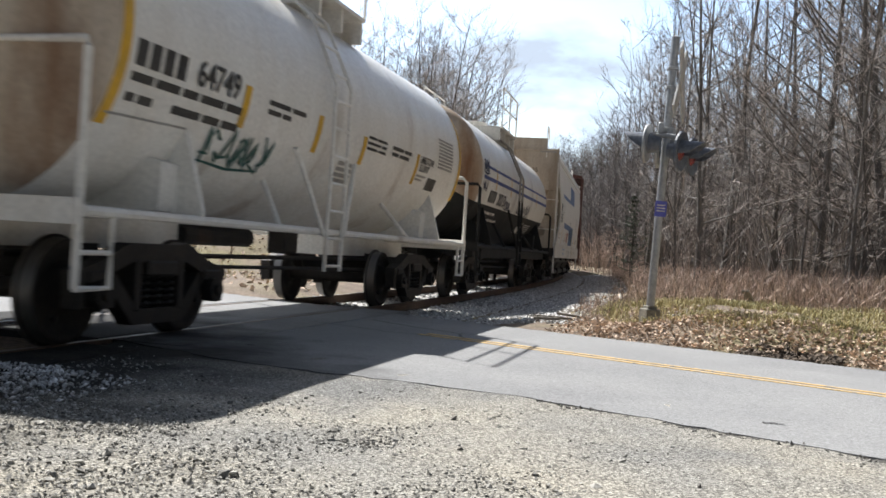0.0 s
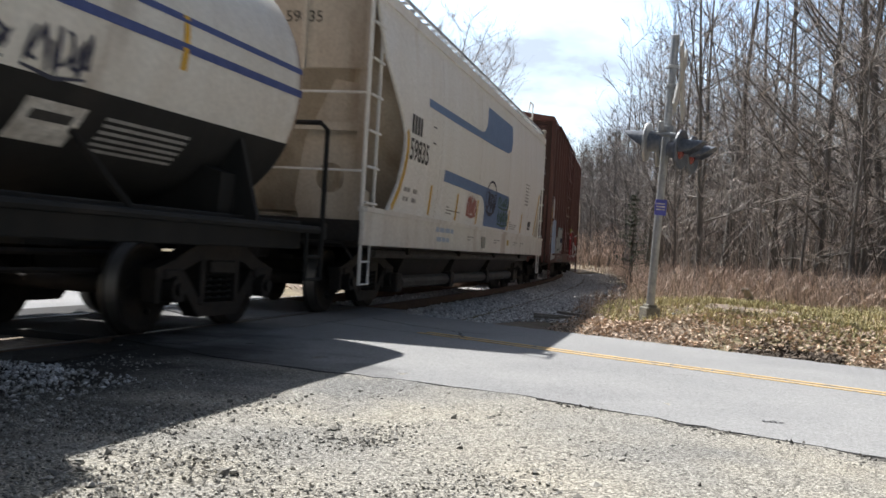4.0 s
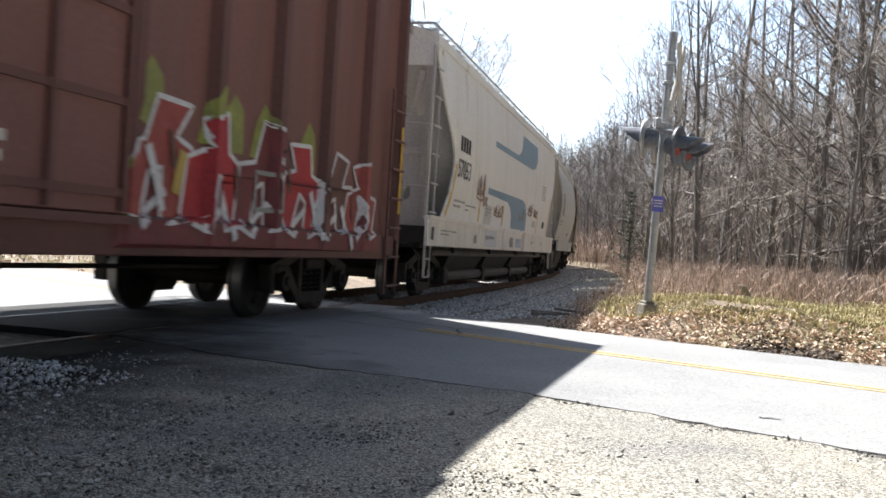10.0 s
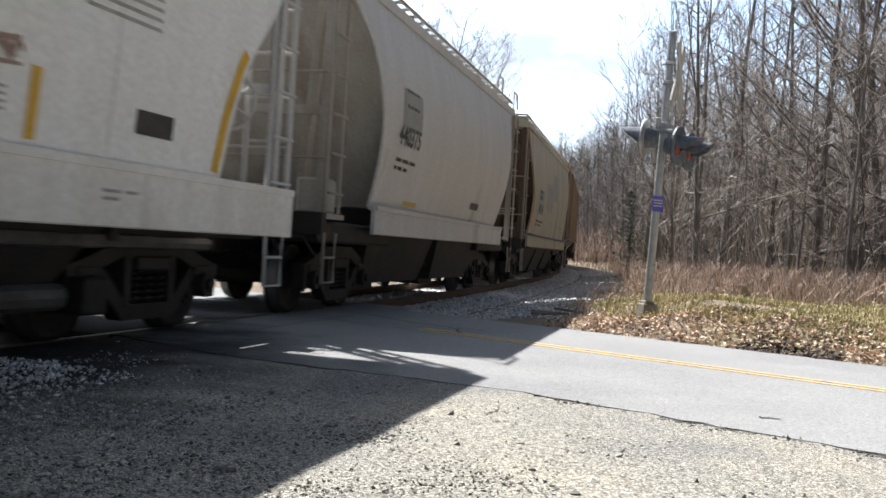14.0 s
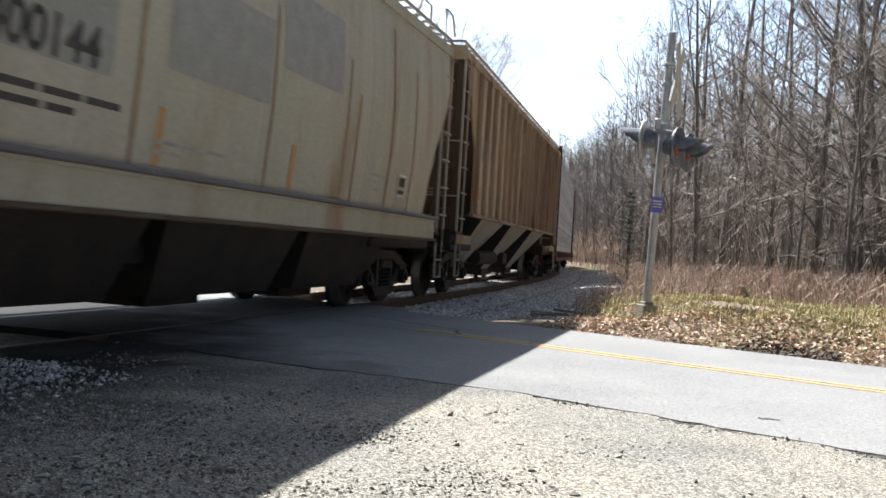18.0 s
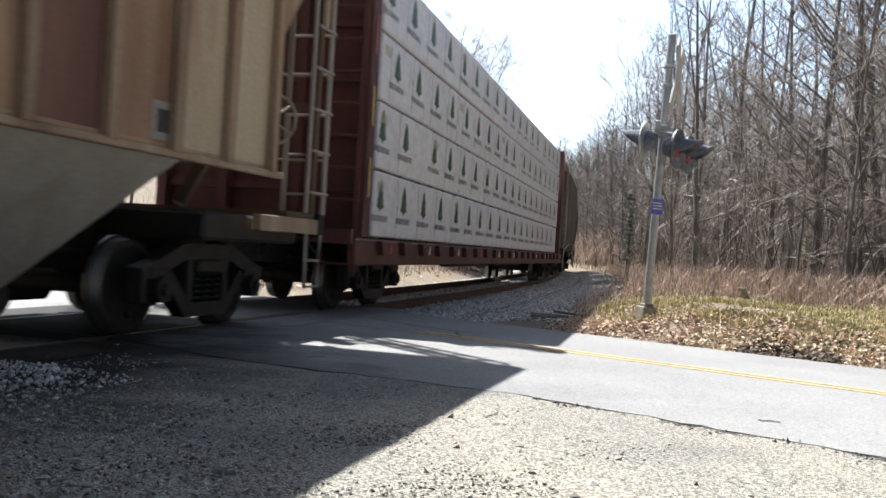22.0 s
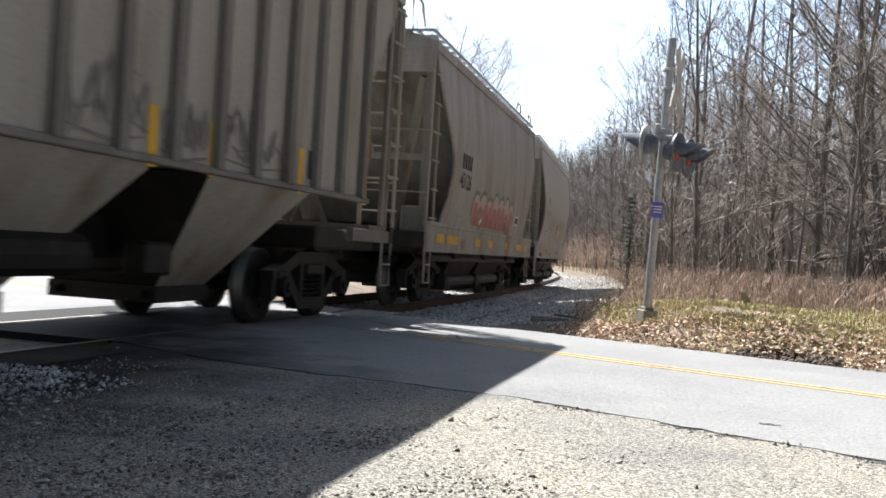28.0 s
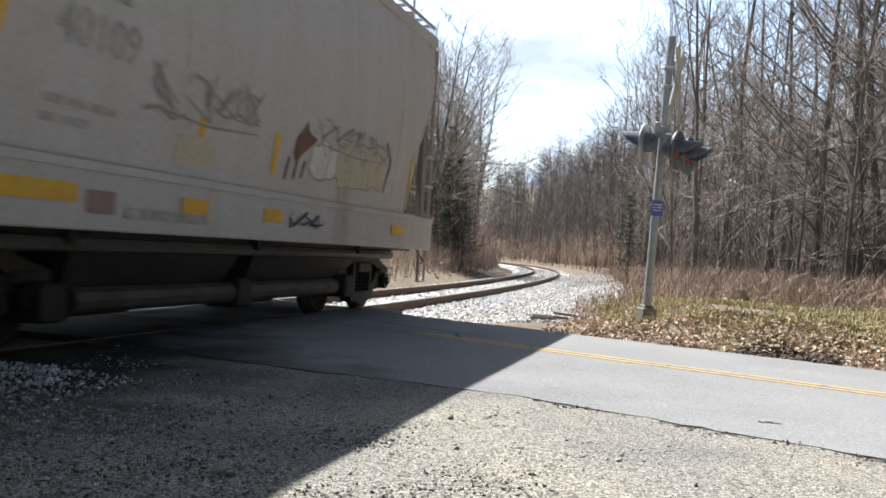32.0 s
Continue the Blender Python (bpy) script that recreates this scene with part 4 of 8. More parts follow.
def tank(name, label, u0, u1, R, zc, upper, lower=None, rail_mat=None, top_mat=None, head_mat=None, ladder_x=0.0, cut=100, overhang=2.1, gap=0.65, head=0.62, ladder_mat=None):
    root, L = car(name, label, u0, u1, "tank car", truck=(u1 - u0) / 2 - overhang)
    rail_mat = rail_mat or upper
    tl = L - gap
    prof = [(-tl / 2 + head * (1 - math.cos(t)), R * math.sin(t)) for t in np.linspace(0.02, math.pi / 2, 9)]
    prof += [(-tl / 2 + head + (tl - 2 * head) * k / 6, R) for k in range(1, 6)]
    prof += [(-a, r) for a, r in prof[:9]][::-1]
    if lower:
        cut = math.radians(cut)
        bm = lathe(B(), prof[8:-8], 30, "x", -cut, cut, (0, 0, zc))
        part("shell_top", bm, upper, root, smooth=True)
        bm = lathe(B(), prof[8:-8], 30, "x", cut, 2 * math.pi - cut, (0, 0, zc))
        part("shell_bottom", bm, lower, root, smooth=True)
    else:
        part("shell", lathe(B(), prof[8:-8], 56, "x", origin=(0, 0, zc)), upper, root, smooth=True)
    for k, pr in enumerate((prof[:9], prof[-9:])):
        if lower:
            part("tank_head", lathe(B(), pr, 30, "x", -cut, cut, (0, 0, zc)), head_mat or upper, root, "rust-stained tank end", smooth=True)
            part("tank_head", lathe(B(), pr, 30, "x", cut, 2 * math.pi - cut, (0, 0, zc)), lower, root, smooth=True)
        else:
            part("tank_head", lathe(B(), pr, 56, "x", origin=(0, 0, zc)), head_mat or upper, root, "rust-stained tank end", smooth=True)
    low = lower or upper
    # saddles over the bogies, draft sills, side rails
    for sx in (-1, 1):
        bm = B()
        xc = sx * (L / 2 - overhang)
        prism(bm, [(-1.2, 1.1), (1.2, 1.1), (1.22, 1.5), (0.9, 1.6), (0.6, 1.3), (-0.6, 1.3), (-0.9, 1.6), (-1.22, 1.5)], xc - 0.3, xc + 0.3, "x")
        a, b = sorted((sx * (L / 2 - 3.4), sx * L / 2))
        box(bm, a, b, -0.3, 0.3, 0.75, 1.12)
        for sy in (-1, 1):
            prism(bm, [(sy * 0.7, 1.08), (sy * 1.46, 1.02), (sy * 1.46, 1.12), (sy * 1.25, 1.85), (sy * 1.05, 1.7)], xc - 0.03, xc + 0.03, "x")
        part("saddle", bm, low, root)
        bm = B()
        a, b = sorted((sx * (L / 2 - 1.05), sx * L / 2))
        box(bm, a, b, -1.45, 1.45, 1.0, 1.06)
        box(bm, sx * L / 2 - 0.05, sx * L / 2 + 0.05, -1.48, 1.48, 0.94, 1.12)
        part("end_platform", bm, rail_mat, root)
        bm = B()
        for sy in (-1, 1):
            xo, xi = sx * (L / 2 - 0.04), sx * (L / 2 - 1.0)
            pipe(bm, [(xo, sy * 1.46, 0.5), (xo, sy * 1.46, 2.15), (xo - sx * 0.06, sy * 1.4, 2.22), (xo - sx * 0.06, sy * 0.3, 2.22), (xo - sx * 0.06, sy * 0.3, 1.05)], 0.03, 8)
            pipe(bm, [(xo, sy * 1.46, 0.5), (xo - sx * 0.4, sy * 1.46, 0.5), (xo - sx * 0.4, sy * 1.46, 1.0)], 0.025, 6)
            pipe(bm, [(xo, sy * 1.46, 0.75), (xo - sx * 0.4, sy * 1.46, 0.75)], 0.02, 6)
        part("end_handrail", bm, rail_mat, root, "bent pipe handrail on the end platform")
    for sy in (-1, 1):
        bm = B()
        pipe(bm, [(-L / 2 + 0.1, sy * 1.44, 1.04), (L / 2 - 0.1, sy * 1.44, 1.04)], 0.04, 8)
        for x in (-L * 0.2, L * 0.2):
            pipe(bm, [(x, sy * 1.44, 1.04), (x * 0.86, sy * 1.05, zc - R * 0.62)], 0.03, 6)
        part("side_rail", bm, rail_mat, root)
        # mid ladder
        upper_mat = ladder_mat or rail_mat
        lad = part("ladder", pipe(B(), [(ladder_x - 0.24, sy * 1.5, 0.6), (ladder_x - 0.24, sy * (R + 0.1), zc - 0.3)], 0.025, 6), rail_mat, root)
        part("stile", pipe(B(), [(ladder_x + 0.24, sy * 1.5, 0.6), (ladder_x + 0.24, sy * (R + 0.1), zc - 0.3)], 0.025, 6), rail_mat, lad)
        for x in (ladder_x - 0.24, ladder_x + 0.24):
            part("stile", pipe(B(), [(x, sy * (R + 0.1), zc - 0.3), (x, sy * (R + 0.1), zc + 0.25), (x, sy * R * 0.82, zc + R * 0.72), (x, sy * R * 0.55, zc + R * 0.93)], 0.025, 6), upper_mat, lad)
        for k in range(10):
            z = 0.66 + k * 0.31
            yy = R + 0.1 if z < zc + 0.3 else (R + 0.08) * math.sqrt(max(0.1, 1 - ((z - zc) / (R + 0.08)) ** 2))
            yy = 1.5 if z < 1.2 else yy
            part("rung", pipe(B(), [(ladder_x - 0.24, sy * yy, z), (ladder_x + 0.24, sy * yy, z)], 0.018, 6), upper_mat if z > zc - 0.3 else rail_mat, lad)
        for x in (-0.5, 0.5):
            part("brace", pipe(B(), [(ladder_x + x * 1.8, sy * (R - 0.05), zc - 0.55), (ladder_x + x * 0.6, sy * 1.5, 1.0)], 0.03, 6), rail_mat, root)
    # dome platform
    zt = zc + R
    bm = B()
    box(bm, -1.1, 1.1, -1.0, 1.0, zt + 0.04, zt + 0.09)
    for x in (-1.1, -0.37, 0.37, 1.1):
        box(bm, x - 0.03, x + 0.03, -0.95, 0.95, zt - 0.25, zt + 0.04)
    part("dome_platform", bm, top_mat or rail_mat, root)
    bm = B()
    lathe(bm, [(zt - 0.1, 0.0), (zt - 0.1, 0.42), (zt + 0.3, 0.42), (zt + 0.34, 0.0)], 20, "x")
    bmesh.ops.rotate(bm, verts=bm.verts[:], cent=(0, 0, 0), matrix=Matrix.Rotation(-math.pi / 2, 3, "Y"))
    part("dome", bm, top_mat or upper, root, smooth=False)
    for sy in (-1, 1):
        bm = B()
        pipe(bm, [(-1.1, sy * 0.98, zt + 0.05), (-1.1, sy * 0.98, zt + 1.0), (1.1, sy * 0.98, zt + 1.0), (1.1, sy * 0.98, zt + 0.05)], 0.024, 6)
        pipe(bm, [(-1.1, sy * 0.98, zt + 0.55), (1.1, sy * 0.98, zt + 0.55)], 0.02, 6)
        pipe(bm, [(0, sy * 0.98, zt + 0.05), (0, sy * 0.98, zt + 1.0)], 0.02, 6)
        part("dome_handrail", bm, top_mat or rail_mat, root)
    brake_gear(root, L, low=False)
    return root, L, tank_side(R, zc)


def boxcar(name, label, u0, u1, mat, post_mat, door_mat, roof_z=5.02, zb=0.70, hw=1.5):
    root, L = car(name, label, u0, u1, "box car")
    bm = B()
    box(bm, -L / 2 + 0.08, L / 2 - 0.08, -hw, hw, zb + 0.2, roof_z)
    part("body", bm, mat, root)
    bm = B()
    w = hw + 0.04
    prism(bm, [(-w, roof_z - 0.12), (w, roof_z - 0.12), (w, roof_z), (0, roof_z + 0.2), (-w, roof_z)], -L / 2, L / 2, "x")
    x = -L / 2 + 1.2
    while x < L / 2 - 0.5:
        box(bm, x - 0.05, x + 0.05, -w * 0.95, w * 0.95, roof_z, roof_z + 0.09)
        x += 1.2
    part("roof", bm, post_mat, root)
    dl, dr = -1.5, 1.45
    for sy in (-1, 1):
        bm = B()
        box(bm, -L / 2 + 0.15, L / 2 - 0.15, sy * (hw + 0.02) - 0.05, sy * (hw + 0.02) + 0.05, zb, zb + 0.3, 0.01)
        part("side_sill", bm, post_mat, root)
        xs = [-L / 2 + 0.12 + k * ((L / 2 + dl - 0.2) / 6) for k in range(7)] + [dr + 0.08 + k * ((L / 2 - dr - 0.2) / 5) for k in range(6)]
        for x in xs:
            bm = B()
            prism(bm, [(x - 0.11, sy * hw), (x - 0.06, sy * (hw + 0.1)), (x + 0.06, sy * (hw + 0.1)), (x + 0.11, sy * hw)], zb + 0.25, roof_z - 0.1, "y")
            for v in bm.verts:
                v.co = Vector((v.co.x, v.co.z, v.co.y))
            bmesh.ops.recalc_face_normals(bm, faces=bm.faces[:])
            part("side_post", bm, post_mat, root)
        bm = B()
        box(bm, dl + 0.03, dr - 0.03, sy * (hw + 0.06) - 0.03, sy * (hw + 0.06) + 0.03, zb + 0.3, roof_z - 0.16, 0.01)
        door = part("door", bm, door_mat, root, "sliding plug door")
        for x in (dl + 0.08, dl + 1.0, dl + 1.12, dr - 0.9, dr - 0.08):
            part("door_bar", box(B(), x - 0.03, x + 0.03, sy * (hw + 0.1) - 0.03, sy * (hw + 0.1) + 0.03, zb + 0.32, roof_z - 0.2), post_mat, door)
        for z in (zb + 0.45, zb + 1.1, zb + 1.75, zb + 2.4, zb + 3.05, zb + 3.7):
            part("door_rib", box(B(), dl + 0.05, dr - 0.05, sy * (hw + 0.1) - 0.018, sy * (hw + 0.1) + 0.018, z - 0.03, z + 0.03), post_mat, door)
        for z in (zb + 0.26, roof_z - 0.12):
            part("door_track", box(B(), -L / 2 + 1.4, dr + 0.1, sy * (hw + 0.12) - 0.03, sy * (hw + 0.12) + 0.03, z - 0.03, z + 0.03), post_mat, root)
    for sx in (-1, 1):
        for k in range(9):
            z = zb + 0.45 + k * 0.44
            a, b = sorted((sx * (L / 2 - 0.09), sx * (L / 2 + 0.02)))
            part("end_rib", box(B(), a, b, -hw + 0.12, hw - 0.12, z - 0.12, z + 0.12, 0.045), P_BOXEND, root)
        part("end_sill", box(B(), sx * L / 2 - 0.06, sx * L / 2 + 0.06, -hw, hw, zb + 0.1, zb + 0.3), P_BOXEND, root)
        # thin sheet added over the end to carry the darkened brown
        a, b = sorted((sx * (L / 2 - 0.075), sx * (L / 2 - 0.06)))
        part("end_sheet", box(B(), a, b, -hw + 0.02, hw - 0.02, zb + 0.3, roof_z - 0.13), P_BOXEND, root, "steel end sheet darkened for grime and shade between cars")
        end_ladder(root, sx * (L / 2 + 0.06), -1.42, -1.0, zb, roof_z - 1.6 if sx > 0 else zb + 2.0, post_mat)
        x0, x1 = sx * (L / 2 - 0.1), sx * (L / 2 - 0.55)
        for sy in (-1, 1):
            ladder(root, min(x0, x1), max(x0, x1), sy * (hw + 0.1), zb - 0.45, zb + 2.2, post_mat)
    bm = B()
    box(bm, -L / 2 + 0.1, L / 2 - 0.1, -0.22, 0.22, 0.7, zb + 0.22)
    part("centre_sill", bm, M_STEEL, root)
    brake_gear(root, L)

    def over_posts(x, v, o):
        d = min(abs(x - p) for p in xs)
        out = 0.1 * min(1.0, max(0.0, (0.11 - d) / 0.05))
        return x, -hw - o - (max(out, 0.071) if v < zb + 0.3 else out), v
    over_posts.breaks = sorted(p + d for p in xs for d in (-0.11, -0.06, 0.06, 0.11))
    return root, L, over_posts


# car paints
P_TANKW = paint("tank_white", (0.82, 0.812, 0.78), (0.54, 0.47, 0.38), 0.26, 0.42, (0.28, 0.19, 0.12), 0.73)
P_TANKB = paint("tank_cream", (0.74, 0.73, 0.69), (0.45, 0.38, 0.30), 0.28, 0.42, (0.16, 0.10, 0.06), 0.72)
P_TANKR = paint("tank_end_rust", (0.60, 0.54, 0.45), (0.32, 0.19, 0.10), 0.8, 0.6, (0.20, 0.10, 0.05), 0.53)
P_BLACK = paint("tank_black", (0.013, 0.014, 0.014), (0.03, 0.028, 0.026), 0.6, 0.8, (0.035, 0.03, 0.027))
P_HOPW = paint("hopper_white", (0.82, 0.822, 0.81), (0.68, 0.645, 0.575), 0.35, 0.5, (0.46, 0.38, 0.28), 0.77)
P_HOPE = paint("hopper_cream", (0.81, 0.812, 0.795), (0.68, 0.65, 0.585), 0.45, 0.5, (0.44, 0.36, 0.27), 0.73)
P_HOPF = paint("hopper_grey", (0.55, 0.545, 0.53), (0.44, 0.42, 0.39), 0.55, 0.55, (0.26, 0.21, 0.17), 0.74)
P_HOPG = paint("hopper_tan", (0.43, 0.415, 0.335), (0.33, 0.30, 0.225), 0.6, 0.6, (0.29, 0.17, 0.085), 0.66)
P_HOPH = paint("hopper_rust_tan", (0.45, 0.36, 0.255), (0.33, 0.19, 0.105), 0.85, 0.65, (0.17, 0.075, 0.045), 0.60)
P_HOPJ = paint("hopper_dull_grey", (0.36, 0.345, 0.315), (0.25, 0.22, 0.185), 0.6, 0.6, (0.17, 0.125, 0.085), 0.66)
# cream darker than the sides, so the cut-away ends look shaded
P_ENDCREAM = paint("hopper_end_shade_cream", (0.56, 0.52, 0.445), (0.38, 0.31, 0.23), 0.7, 0.6, (0.26, 0.19, 0.13), 0.64)
P_HOPKK = paint("hopper_stained_grey", (0.37, 0.358, 0.34), (0.25, 0.22, 0.185), 0.75, 0.55, (0.22, 0.155, 0.11), 0.62)
P_HOPK = paint("hopper_light_grey", (0.475, 0.468, 0.46), (0.38, 0.36, 0.34), 0.5, 0.55, (0.29, 0.225, 0.17), 0.72)
# rust brown darkened for shade in the end recesses; the sill lip shares it
P_RUSTSHADE = paint("hopper_rust_and_shade", (0.10, 0.078, 0.055), (0.06, 0.042, 0.03), 0.8, 0.7, (0.10, 0.045, 0.025), 0.6)
P_RIB = paint("hopper_rib_rust", (0.41, 0.325, 0.235), (0.27, 0.175, 0.115), 0.8, 0.7, (0.12, 0.06, 0.042), 0.6)
# grey toned down to carry the shade of the recessed end
P_ENDGREY = paint("hopper_end_shade_grey", (0.22, 0.205, 0.18), (0.11, 0.09, 0.07), 0.8, 0.7, (0.08, 0.05, 0.035), 0.6)
P_RIBJ = paint("hopper_rib_grey", (0.21, 0.20, 0.182), (0.13, 0.115, 0.098), 0.8, 0.7)
# olive grey below the side tone, shade of the end recess included
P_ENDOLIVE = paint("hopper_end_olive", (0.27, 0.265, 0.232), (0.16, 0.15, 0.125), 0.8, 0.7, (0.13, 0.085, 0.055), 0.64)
# boxcar brown darkened for end grime and the shade between cars
P_BOXEND = paint("boxcar_end_grime_shade", (0.085, 0.044, 0.037), (0.045, 0.03, 0.027), 0.8, 0.7)
# purple-grey that paints in the shadow line of the sill ledge
P_LEDGE = paint("sill_ledge_shadow", (0.15, 0.142, 0.15), (0.10, 0.09, 0.088), 0.7, 0.6)
P_LADDER = paint("ladder_dirty", (0.36, 0.335, 0.30), (0.18, 0.15, 0.12), 0.8, 0.7)
P_BOX = paint("boxcar_brown", (0.215, 0.098, 0.083), (0.155, 0.08, 0.07), 0.7, 0.6, (0.20, 0.13, 0.11), 0.72)
P_BOXD = paint("boxcar_dark", (0.15, 0.066, 0.056), (0.10, 0.055, 0.047), 0.7, 0.6)
P_MAROON = paint("flatcar_maroon", (0.10, 0.033, 0.03), (0.06, 0.03, 0.028), 0.7, 0.6, (0.13, 0.06, 0.04), 0.68)
P_WRAP = material("lumber_wrap", (0.66, 0.685, 0.745), (0.74, 0.765, 0.82), rough=0.36, scale=2.2, fine=9, fine_amt=0.07, bump=0.9, bump_scale=4, third=(0.60, 0.615, 0.65), third_range=(0.55, 0.72), third_scale=2.5)
P_WOOD = material("sawn_lumber", (0.48, 0.34, 0.19), (0.36, 0.25, 0.14), rough=0.8, scale=4, stretch=(0.3, 6, 12), fine=30)
P_GREEN = material("wrap_green", (0.025, 0.075, 0.06), (0.045, 0.11, 0.085), rough=0.4, scale=5, fine=20, bump=0.1)
P_GREENL = material("wrap_leaf_green", (0.05, 0.17, 0.07), (0.08, 0.21, 0.10), rough=0.4, scale=5, fine=20, bump=0.1)
P_WGREY = material("wrap_grey", (0.15, 0.16, 0.175), (0.22, 0.23, 0.25), rough=0.4, scale=5, fine=20, bump=0.1)

U = dict(A=(-8.75, 2.45), B=(3.5, 15.4), C=(16.35, 32.18), D=(33.75, 49.3), E=(50.8, 67.32), F=(68.2, 80.4), G=(81.9, 95.5), H=(96.25, 112.87), I=(113.8, 138.9), J=(139.9, 150.68), K=(152.2, 163.2), L=(164.5, 175.75))

carA, LA, sideA = tank("tank_car", "white tank car with rust stains, yellow bars and graffiti", *U["A"], 1.42, 2.45, P_TANKW, head_mat=P_TANKR, ladder_x=-0.9, overhang=1.75, gap=0.06, head=0.45)
carB, LB, sideB = tank("tank_car", "tank car, cream above with two blue stripes, black below", *U["B"], 1.38, 2.5, P_TANKB, P_BLACK, rail_mat=P_BLACK, head_mat=P_TANKR, cut=115, top_mat=P_TANKB, overhang=1.6, gap=0.3, head=0.5, ladder_x=-0.65, ladder_mat=P_LADDER)
for _y in (-1.28, 1.28):
    part("side_sill", box(B(), -LB / 2 + 0.3, LB / 2 - 0.3, _y - 0.05, _y + 0.05, 0.82, 1.12, 0.012), P_BLACK, carB, "black through sill under the tank")
carC, LC, sideC = hopper("covered_hopper", "cream covered hopper car with blue angular stripes and graffiti", *U["C"], P_HOPW, M_WHITE, end_mat=P_ENDCREAM, bite=1.0, gussets=True, panel=0.95, peak=0.66, ladder_mat=P_HOPE)
carD, LD, sideD = boxcar("boxcar", "brown boxcar with ribbed sides and large graffiti", *U["D"], P_BOX, P_BOXD, P_BOX)
carE, LE, sideE = hopper("covered_hopper", "off-white covered hopper car with pale blue stripes and graffiti scrawls", *U["E"], P_HOPE, M_WHITE, end_mat=P_HOPK, bite=1.0, gussets=True, ladder_mat=P_HOPK)
carF, LF, sideF = hopper("covered_hopper", "grey rounded covered hopper car with dusty sides", *U["F"], P_HOPF, P_HOPF, bulge=0.24, hw=1.4, deep=True, bays=2, sill=(1.0, 1.36), bite=1.0, sill_in=1.7, end_mat=P_HOPJ, ladder_mat=P_LADDER, walk_mat=P_LADDER)
carG, LG, sideG = hopper("covered_hopper", "tan covered hopper car with rust streaks and a long side sill", *U["G"], P_HOPG, P_HOPG, bulge=0.1, deep=True, bays=3, sill=(1.02, 1.34), bite=0.97, sill_in=0.8, end_mat=P_RUSTSHADE, edge_mat=P_RIB, ladder_mat=P_LADDER, walk_mat=P_LADDER)
carH, LH, sideH = hopper("covered_hopper", "rust-stained tan hopper car with ribbed sides", *U["H"], P_HOPH, P_RIB, style="ribbed", ribs=17, bulge=0.0, deep=True, bays=3, sill=(1.0, 1.55), roof_z=4.2, rib_mat=P_RIB, bay_mats=[P_HOPJ], end_mat=P_RUSTSHADE, ladder_mat=P_LADDER, walk_mat=P_LADDER, slope_in=1.6)
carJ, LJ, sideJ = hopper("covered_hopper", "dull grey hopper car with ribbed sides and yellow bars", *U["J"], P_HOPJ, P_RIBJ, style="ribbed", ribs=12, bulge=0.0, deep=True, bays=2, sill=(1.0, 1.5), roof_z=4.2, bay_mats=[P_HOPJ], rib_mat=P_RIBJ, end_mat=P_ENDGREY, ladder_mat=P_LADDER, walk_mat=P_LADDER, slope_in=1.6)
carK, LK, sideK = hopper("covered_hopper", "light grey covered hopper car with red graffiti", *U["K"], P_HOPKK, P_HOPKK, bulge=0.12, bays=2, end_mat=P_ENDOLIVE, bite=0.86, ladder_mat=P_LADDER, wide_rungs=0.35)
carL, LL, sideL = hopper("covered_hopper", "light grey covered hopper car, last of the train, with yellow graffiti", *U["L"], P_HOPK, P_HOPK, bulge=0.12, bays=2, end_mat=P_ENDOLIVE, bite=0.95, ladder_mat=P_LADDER)


